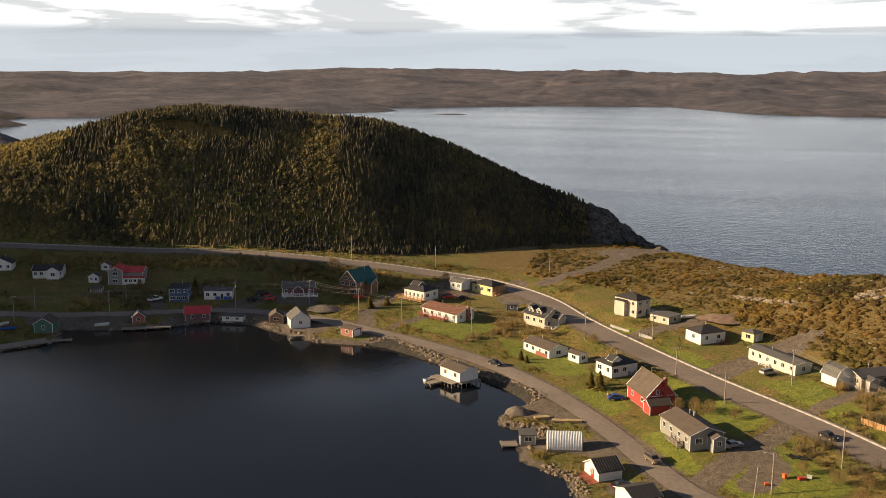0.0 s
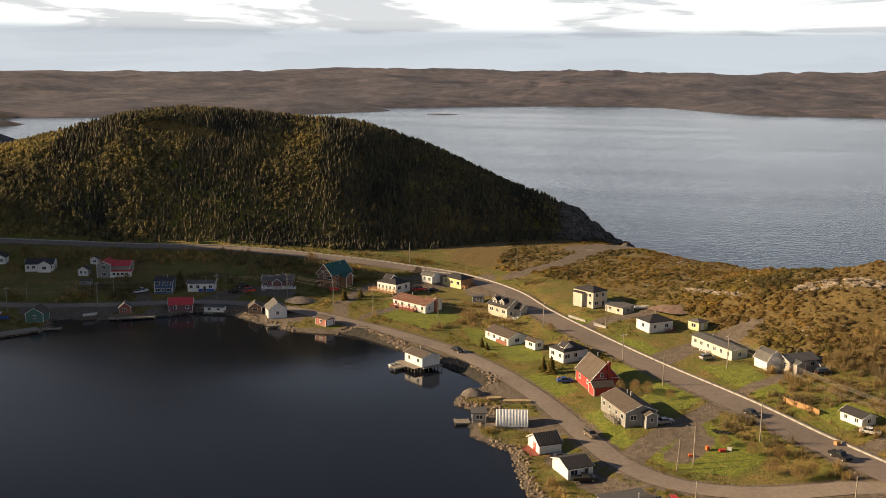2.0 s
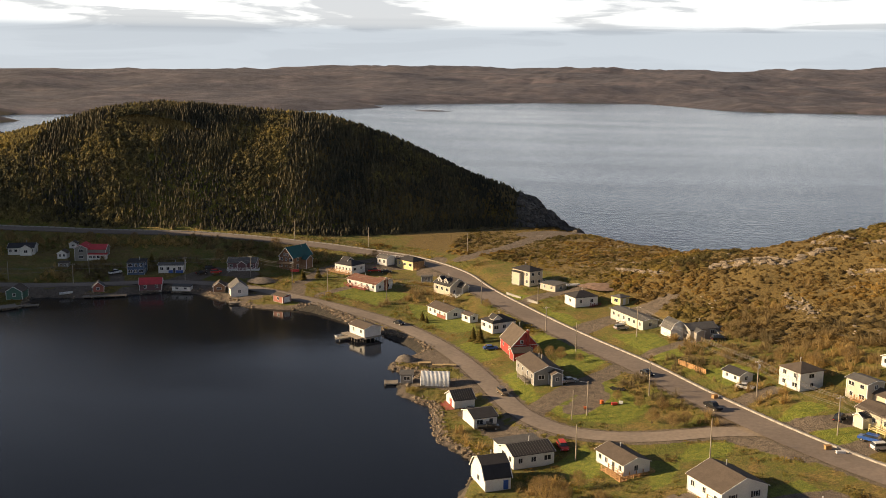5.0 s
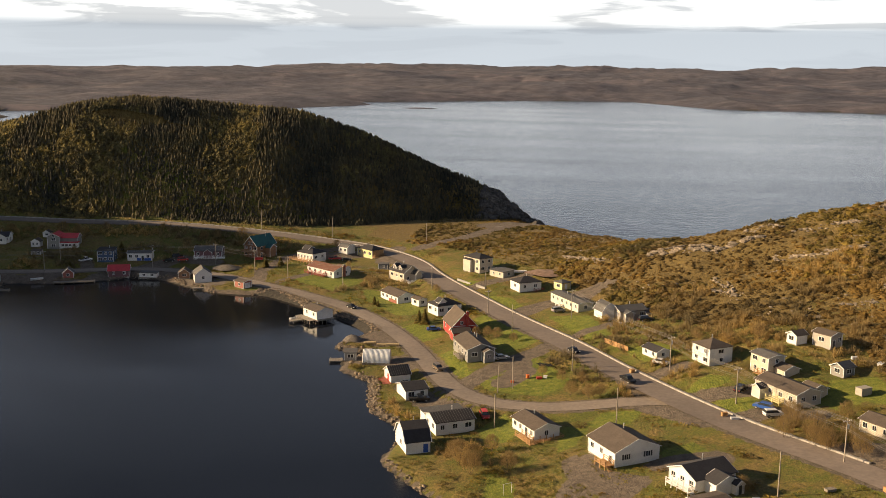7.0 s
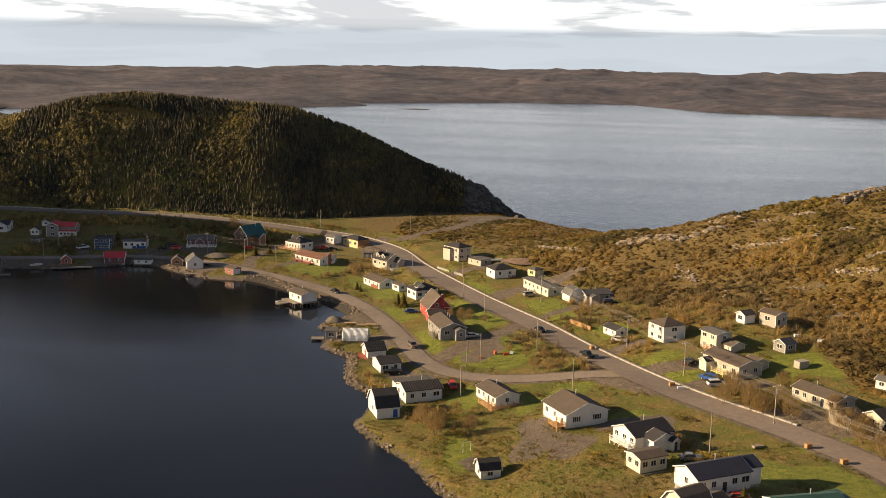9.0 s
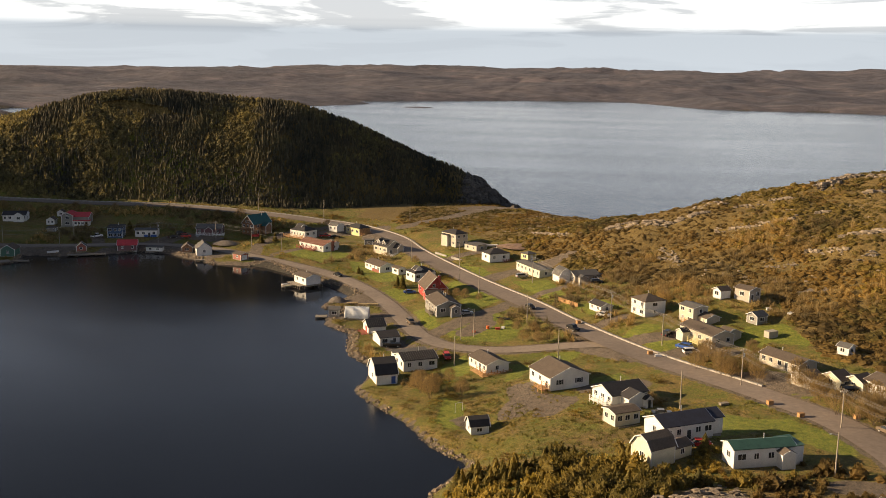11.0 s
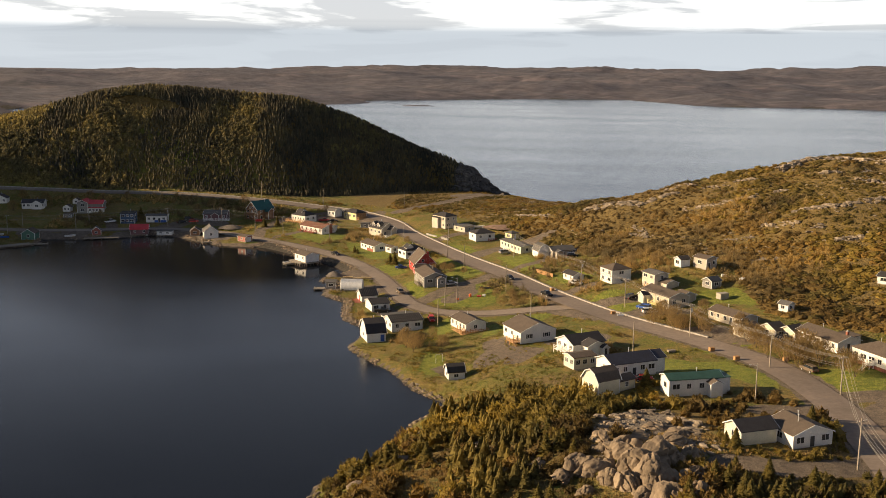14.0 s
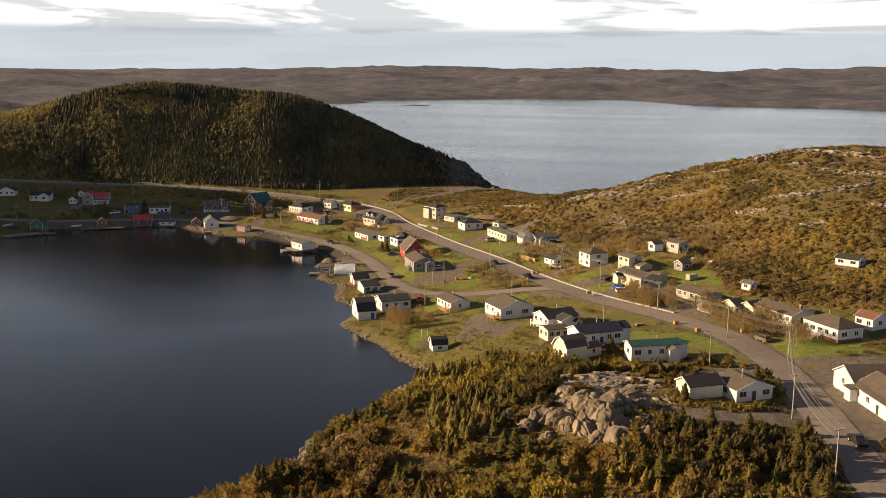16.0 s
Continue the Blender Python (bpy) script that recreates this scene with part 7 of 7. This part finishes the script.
power_line(POLES_EAST[2:], ((-1.0, 0), (-0.45, 0), (0.45, 0), (1.0, 0), (0.1, 1.6), (-0.1, 2.1)))
power_line(POLES_LANE, ((-1.0, 0), (1.0, 0), (0.1, 1.6)))


# ---- vehicles ----
def vehicle(x, y, turn, paint, form="car", label="", lift=0.05):
    """A parked vehicle: body with cabin, glass, lamps and four wheels."""
    names = {"car": "car", "suv": "car", "pickup": "pickup_truck"}
    v = thing(names[form], on_ground(x, y, lift, turn), label, names[form].replace("_", " "), "vehicles of the village")
    if form == "pickup":
        low = [(-2.7, 0.45), (2.6, 0.45), (2.75, 0.8), (2.6, 1.05), (1.3, 1.12), (-0.55, 1.12), (-0.6, 1.02), (-2.65, 1.05)]
        cab = [(-0.5, 1.1), (1.35, 1.1), (0.75, 1.78), (-0.4, 1.8)]
        axles = 1.7
    elif form == "suv":
        low = [(-2.2, 0.42), (2.2, 0.42), (2.35, 0.75), (2.2, 1.0), (1.15, 1.1), (-2.2, 1.12), (-2.3, 0.8)]
        cab = [(-2.15, 1.1), (1.25, 1.1), (0.6, 1.68), (-1.9, 1.72)]
        axles = 1.38
    else:
        low = [(-2.2, 0.36), (2.15, 0.36), (2.3, 0.62), (2.1, 0.86), (1.05, 0.95), (-1.6, 0.97), (-2.2, 0.9)]
        cab = [(-1.55, 0.94), (1.1, 0.94), (0.4, 1.42), (-0.95, 1.44)]
        axles = 1.35
    half = 0.9
    body = Mesh().extrude(low, "y", -half, half)
    part("body", body, paint, v)
    k = len(cab)
    taper = [(p[0], -half * 0.93 if i < 2 else -half * 0.74, p[1]) for i, p in enumerate(cab)] + [(p[0], half * 0.93 if i < 2 else half * 0.74, p[1]) for i, p in enumerate(cab)]
    part("glazing", Mesh().add(taper, [(i, (i + 1) % k, k + (i + 1) % k, k + i) for i in range(k)] + [tuple(range(k))[::-1], tuple(range(k, 2 * k))]), GLASS, v)
    top = cab[2:]
    part("roof", Mesh().box(top[1][0] - 0.04, top[0][0] + 0.04, -half * 0.76, half * 0.76, top[0][1] - 0.02, top[1][1] + 0.05), paint, v)
    if form == "pickup":
        part("bed", Mesh().box(-2.6, -0.66, -0.72, 0.72, 0.95, 1.07), RUBBER, v)
    for sx in (-1, 1):
        for sy in (-1, 1):
            w = part("wheel", Mesh().beam((0, -0.12, 0), (0, 0.12, 0), 0.34, 14), RUBBER, v, at=pose(sx * axles, sy * 0.82, 0.34))
            part("rim", Mesh().beam((0, -0.13, 0), (0, 0.13, 0), 0.19, 10), STEEL, w)
        part("headlight" if sx > 0 else "tail_light", Mesh().box(sx * 2.14, sx * 2.34, -0.8, -0.5, 0.66, 0.82).box(sx * 2.14, sx * 2.34, 0.5, 0.8, 0.66, 0.82), TRIM if sx > 0 else RED_PAINT, v)
    return v


vehicle(8.3, 217.5, -58, TAN_PAINT, "suv", "tan car standing on the lane by the cove", 0.15)
vehicle(-0.9, 256.5, 20, BLUE_PAINT, "car", "blue car parked beside the red house")
vehicle(25.6, 223.0, 30, SILVER_PAINT, "car", "silver car parked behind the grey bungalow")
vehicle(-164.5, 328.5, 60, WHITE_PAINT, "pickup", "white pickup parked beside the blue house")
vehicle(-126.0, 339.5, 30, RED_PAINT, "suv", "dark red car parked on a gravel yard")
vehicle(-131.4, 337.5, 40, BLACK_PAINT, "car", "black car parked on a gravel yard")
vehicle(-130.0, 343.0, 20, BLACK_PAINT, "suv", "black van parked on a gravel yard")
vehicle(8.2, 192.6, 20, BLACK_PAINT, "pickup", "black pickup parked by the white store")
vehicle(2.0, 204.6, 25, BLACK_PAINT, "car", "black car parked behind a waterside store")
vehicle(27.2, 181.3, -70, RED_PAINT, "suv", "dark red van parked beside the long store")
vehicle(94.5, 175.5, 20, WHITE_PAINT, "suv", "white car parked on a gravel drive")
vehicle(92.8, 179.8, 150, BLUE_PAINT, "suv", "blue car parked beside a white car")
vehicle(86.2, 126.4, 10, SILVER_PAINT, "car", "pale green car parked beside the road")
vehicle(93.0, 101.2, 10, RED_PAINT, "car", "red car parked behind the navy-roofed house")
vehicle(139.5, 40.0, -78, BLACK_PAINT, "pickup", "black pickup parked at the roadside", 0.15)
vehicle(70.0, 213.2, -20, WHITE_PAINT, "car", "white car parked behind a white shed")
vehicle(-36.2, 284.4, -40, BLACK_PAINT, "car", "black car parked at the lane's edge")
vehicle(38.0, 270.5, 35, SILVER_PAINT, "suv", "grey car parked beside the mobile home")
vehicle(88.6, 190.2, 60, BLACK_PAINT, "suv", "black car parked beside a beige house")
vehicle(-63.0, 352.5, 20, RED_PAINT, "pickup", "red pickup parked behind the hip-roofed house")
vehicle(-58.0, 352.0, 10, BLACK_PAINT, "car", "grey car parked on a gravel yard")
vehicle(66.0, 250.5, 20, BLACK_PAINT, "suv", "black car parked beside the grey townhouse")
vehicle(61.5, 200.5, -58, BLACK_PAINT, "pickup", "dark pickup standing on the main road", 0.15)
vehicle(46.0, 226.5, -58, BLACK_PAINT, "car", "dark car standing on the main road", 0.15)
vehicle(131.0, 116.5, 122, TAN_PAINT, "suv", "beige car standing on the main road", 0.15)
vehicle(128.5, 143.0, 20, BLACK_PAINT, "suv", "dark car parked beside the garages")

# ---- by the water ----
quonset = thing("quonset_hut", on_ground(-11.6, 225.0, 0.0, 8), "arched hut of ribbed galvanised sheet by the cove", "hut")
arch, ribs = [], 22
for k in range(ribs * 2 + 1):
    r = 1.0 if k % 2 else 0.965
    row_x = -4.0 + 8.0 * k / (ribs * 2)
    arch.append([(row_x, 2.7 * r * math.cos(a), 0.5 + 3.5 * r * math.sin(a)) for a in np.linspace(0, math.pi, 15)])
shell = Mesh()
shell.add([p for r in arch for p in r], [(k * 15 + i, k * 15 + i + 1, (k + 1) * 15 + i + 1, (k + 1) * 15 + i) for k in range(ribs * 2) for i in range(14)])
part("shell", shell, PALE_STEEL, quonset)
for sx in (-1, 1):
    prof = [(2.6 * math.cos(a), 0.5 + 3.4 * math.sin(a)) for a in np.linspace(0, math.pi, 15)] + [(-2.6, -0.6), (2.6, -0.6)]
    part("end_wall", Mesh().extrude(prof, "x", sx * 3.88 - 0.04, sx * 3.88 + 0.04), PALE_STEEL, quonset)
part("base", Mesh().box(-4.05, 4.05, -2.75, 2.75, -1.2, 0.5), OLD_WOOD, quonset)


def wharf(x, y, turn, long, wide, top, label, piles=True):
    w = thing("wharf", pose(x, y, top, 0, 0, turn), label, "wharf", "wharves of the cove")
    n = int(long / 0.3)
    plank = Mesh().box(-0.14, 0.14, -wide / 2, wide / 2, -0.09, 0.0).data("plank", OLD_WOOD)
    for i in range(n):
        part("plank", plank, None, w, at=pose(-long / 2 + (i + 0.5) * long / n, 0, 0.012 * ((i * 7) % 3)))
    part("stringer", Mesh().box(-long / 2, long / 2, -wide / 2 + 0.1, -wide / 2 + 0.3, -0.35, -0.1), OLD_WOOD, w)
    part("stringer", Mesh().box(-long / 2, long / 2, wide / 2 - 0.3, wide / 2 - 0.1, -0.35, -0.1), OLD_WOOD, w)
    for sx in np.linspace(-long / 2 + 0.3, long / 2 - 0.3, max(2, int(long / 3))):
        for sy in (-1, 1):
            part("pile", Mesh().taper((sx, sy * (wide / 2 - 0.15), -3.2), (sx, sy * (wide / 2 - 0.15), 0.3), 0.14, 0.12, 7), OLD_WOOD, w)
    return w


wharf(-184.0, 277.0, 48, 16, 5, 0.9, "weathered plank wharf below the green store")
wharf(-178.5, 283.5, 22, 14, 1.8, 0.6, "narrow plank landing stage over the water")
wharf(-156.0, 304.6, 24, 16, 2.4, 0.8, "low timber wharf along the shore")
wharf(-24.5, 226.0, 15, 4, 3.2, 0.6, "small plank stage beside the grey hut")
wharf(-50.5, 268.0, 49, 6, 2.6, 0.9, "floating plank stage beside the boathouse")
wharf(-101.5, 307.0, 26, 10, 2.2, 0.8, "short plank wharf beside the white boathouse")


def skiff(x, y, z, turn, paint, label):
    b = thing("boat", pose(x, y, z, 0, 0, turn), label, "boat", "small boats")
    hull, n = Mesh(), 9
    ring = []
    for k in range(n):
        u = k / (n - 1)
        wide = 0.85 * math.sin(min(1, (1 - u) * 1.7 + 0.05) * math.pi / 2)
        ring.append([(-2.4 + 4.8 * u, -wide, 0.75 + 0.25 * u * u), (-2.4 + 4.8 * u, -wide * 0.6, 0.12), (-2.4 + 4.8 * u, 0, 0.0 + 0.2 * u * u), (-2.4 + 4.8 * u, wide * 0.6, 0.12), (-2.4 + 4.8 * u, wide, 0.75 + 0.25 * u * u)])
    hull.add([p for r in ring for p in r], [(k * 5 + i, k * 5 + i + 1, k * 5 + 6 + i, k * 5 + 5 + i) for k in range(n - 1) for i in range(4)] + [(4, 3, 2, 1, 0)])
    part("hull", hull, paint, b)
    for px in (-1.2, 0.4):
        part("thwart", Mesh().box(px - 0.15, px + 0.15, -0.72, 0.72, 0.5, 0.55), OLD_WOOD, b)
    return b


skiff(-201.0, 292.5, ground_at(-201, 292.5), 60, WHITE_PAINT, "small white boat drawn up on the gravel")
skiff(-196.5, 289.5, ground_at(-196.5, 289.5), 20, BLUE_PAINT, "small blue boat drawn up on the gravel")
skiff(19.5, 321.5, ground_at(19.5, 321.5) + 0.4, 10, WHITE_PAINT, "white boat on a trailer beside the garage")
skiff(-52.5, 271.5, -0.15, 48, WHITE_PAINT, "small white boat moored at the boathouse")
skiff(-170.5, 302.0, ground_at(-170.5, 302.0), 40, WHITE_PAINT, "white boat drawn up on the stones")


# ---- yards ----
def lumber_stack(x, y, turn, label):
    s = thing("lumber_stack", on_ground(x, y, 0.05, turn), label, "lumber", "stacks of lumber")
    plank = Mesh().box(-1.9, 1.9, -0.13, 0.13, 0, 0.05).data("plank", PALE_TIMBER)
    for row in range(7):
        for col in range(5):
            part("plank", plank, None, s, at=pose(0.05 * ((row * 3 + col) % 3), -0.6 + 0.3 * col, 0.12 + row * 0.07))


lumber_stack(-18.6, 243.0, 20, "stack of fresh yellow timber on gravel")
lumber_stack(-14.0, 241.0, 8, "stack of fresh yellow timber near the arched hut")
lumber_stack(-10.5, 240.2, 8, "low stack of new planks by the lane")
lumber_stack(113.0, 204.0, 30, "loose stack of boards behind a grey shed")


def heap(x, y, wide, tall, mat, label, category):
    r = np.random.RandomState(int(abs(x * 10)))
    verts, faces, sides = [], [], 18
    for k, (q, z) in enumerate(((1.0, -0.1), (0.8, 0.28), (0.5, 0.68), (0.18, 0.96))):
        for i in range(sides):
            a = 2 * math.pi * i / sides
            j = q * r.uniform(0.88, 1.12)
            verts.append((wide * j * math.cos(a), wide * 0.75 * j * math.sin(a), tall * z * r.uniform(0.9, 1.1)))
    faces = [(k * sides + i, k * sides + (i + 1) % sides, (k + 1) * sides + (i + 1) % sides, (k + 1) * sides + i) for k in range(3) for i in range(sides)] + [tuple(range(3 * sides, 4 * sides))]
    ob = new(category.replace(" ", "_"), Mesh().add(verts, faces).data("heap", mat, True))
    ob.matrix_world = on_ground(x, y)
    return tagged(ob, label, category)


GRAVEL = rough_paint("loose_gravel", (0.17, 0.145, 0.12), 1.2, 0.3, 0.95, 0.6)
EARTH = rough_paint("reddish_earth", (0.26, 0.17, 0.12), 0.8, 0.3, 0.95, 0.6)
heap(-25.0, 246.5, 3.4, 1.6, GRAVEL, "heap of grey gravel beside the cove", "gravel mound")
heap(-104.0, 334.0, 6.5, 1.4, GRAVEL, "wide heap of grey gravel beside the lane", "gravel mound")
heap(30.5, 318.0, 8.5, 1.0, EARTH, "bank of reddish earth cut into the hillside", "earth bank")


def tyre(x, y, z, tilt, turn):
    verts, faces, n, m = [], [], 16, 6
    for i in range(n):
        a = 2 * math.pi * i / n
        for j in range(m):
            b = 2 * math.pi * j / m
            q = 0.33 + 0.12 * math.cos(b)
            verts.append((q * math.cos(a), q * math.sin(a), 0.1 * math.sin(b)))
    faces = [(i * m + j, ((i + 1) % n) * m + j, ((i + 1) % n) * m + (j + 1) % m, i * m + (j + 1) % m) for i in range(n) for j in range(m)]
    ob = new("tyre", Mesh().add(verts, faces).data("tyre", RUBBER, True))
    ob.matrix_world = pose(x, y, z, tilt, 0, turn)
    return tagged(ob, "old black tyre lying in the grass", "tyre", "heap of old tyres")


for k in range(14):
    x, y = 36.4 + 0.75 * (k % 5) + 0.1 * k, 219.0 - 0.8 * (k // 5) - 0.3 * (k % 5)
    tyre(x, y, ground_at(x, y) + 0.15 + 0.1 * (k % 2), (k * 37) % 40 - 20, k * 61)


def crate(x, y, turn, size, mat, name, label):
    w, l, h = size
    c = thing(name, on_ground(x, y, 0.02, turn), label, name.replace("_", " "))
    part("box", Mesh().box(-w / 2, w / 2, -l / 2, l / 2, 0.08, h), mat, c)
    part("lid", Mesh().box(-w / 2 - 0.06, w / 2 + 0.06, -l / 2 - 0.06, l / 2 + 0.06, h, h + 0.09), mat, c)
    part("base", Mesh().box(-w / 2, w / 2, -l / 2, -l / 2 + 0.12, 0, 0.08).box(-w / 2, w / 2, l / 2 - 0.12, l / 2, 0, 0.08), OLD_WOOD, c)
    return c


for x, y, turn in ((109.9, 133.4, 30), (115.3, 125.0, 30), (62.5, 209.5, 40), (83.8, 176.0, 20), (127.0, 126.0, 20)):
    crate(x, y, turn, (1.3, 0.9, 0.9), NEW_WOOD, "garbage_box", "wooden roadside garbage box")
crate(38.0, 207.8, 20, (1.4, 0.8, 0.5), RED_PAINT, "toy_box", "red plastic toy box on the grass")
crate(39.6, 208.4, -10, (0.9, 0.7, 0.6), WHITE_PAINT, "storage_box", "white storage box in the yard")
crate(34.8, 208.6, 35, (0.7, 0.7, 0.9), ORANGE, "plastic_bin", "orange plastic bin in the yard")
crate(31.0, 205.6, 10, (0.9, 0.6, 0.5), ORANGE, "plastic_bin", "orange plastic bin tipped in the grass")
crate(-2.6, 258.8, 20, (1.0, 0.9, 0.8), NEW_WOOD, "garbage_box", "pale wooden box beside the lane")
crate(86.0, 173.6, 10, (1.9, 0.6, 0.6), TRIM, "propane_tank", "pale metal tank on the lawn")
crate(-95.0, 347.0, 20, (3.4, 1.2, 1.0), RED_PAINT, "woodshed", "red painted bin before the log house")
crate(100.0, 134.0, 30, (2.0, 1.0, 0.5), OLD_WOOD, "pallet_pile", "pile of weathered pallets beside the road")
crate(117.5, 206.5, 10, (1.6, 1.0, 0.7), WHITE_PAINT, "storage_box", "white box among scrap behind a shed")
crate(123.0, 203.0, 60, (2.0, 1.2, 0.6), WHITE_PAINT, "storage_box", "white tub lying on the grass")
crate(116.0, 187.0, 36, (3.2, 2.0, 1.8), TAUPE, "playhouse", "small grey playhouse with a flat top")

# rail fence of new timber below the grey townhouse, and the row of white posts by the upper road
fence = thing("fence", pose(0, 0, 0), "orange-brown board fence beside the drive", "fence")
for k in range(16):
    u = k / 15
    x, y = 54.5 + 6.5 * u, 235.0 - 9.0 * u
    part("board", Mesh().box(-0.3, 0.3, -0.04, 0.04, -0.3, 1.25), NEW_WOOD, fence, at=on_ground(x, y, 0, -54))
posts = thing("guard_posts", pose(0, 0, 0), "row of short white guard posts with a rail", "guard rail")
for k in range(9):
    x, y = -67.0 + 1.8 * k, 377.0 - 0.35 * k
    part("post", Mesh().box(-0.12, 0.12, -0.12, 0.12, -0.3, 0.75), TRIM, posts, at=on_ground(x, y, 0, 0))
part("rail", Mesh().beam((-67.5, 377.0, ground_at(-60, 375.6) + 0.6), (-52.0, 374.0, ground_at(-60, 375.6) + 0.6), 0.1), TRIM, posts)


def swing_frame(x, y, turn):
    s = thing("swing_frame", on_ground(x, y, 0, turn), "plain white metal swing frame on the grass", "swing")
    for sx in (-1, 1):
        part("leg", Mesh().beam((sx * 1.0, 0, -0.1), (sx * 1.0, 0, 2.3), 0.05, 6), TRIM, s)
    part("top_bar", Mesh().beam((-1.05, 0, 2.3), (1.05, 0, 2.3), 0.05, 6), TRIM, s)


swing_frame(38.6, 137.0, 40)

# low concrete retaining wall in front of the tall beige house
for x, y, long in ((-1.5, 317.8, 9.0), (6.5, 308.0, 6.0)):
    w = new("retaining_wall", Mesh().box(-long / 2, long / 2, -0.2, 0.2, -0.6, 0.8).data("retaining_wall", CONCRETE))
    w.matrix_world = on_ground(x, y, 0, -48)
    tagged(w, "low concrete retaining wall beside the road", "wall")
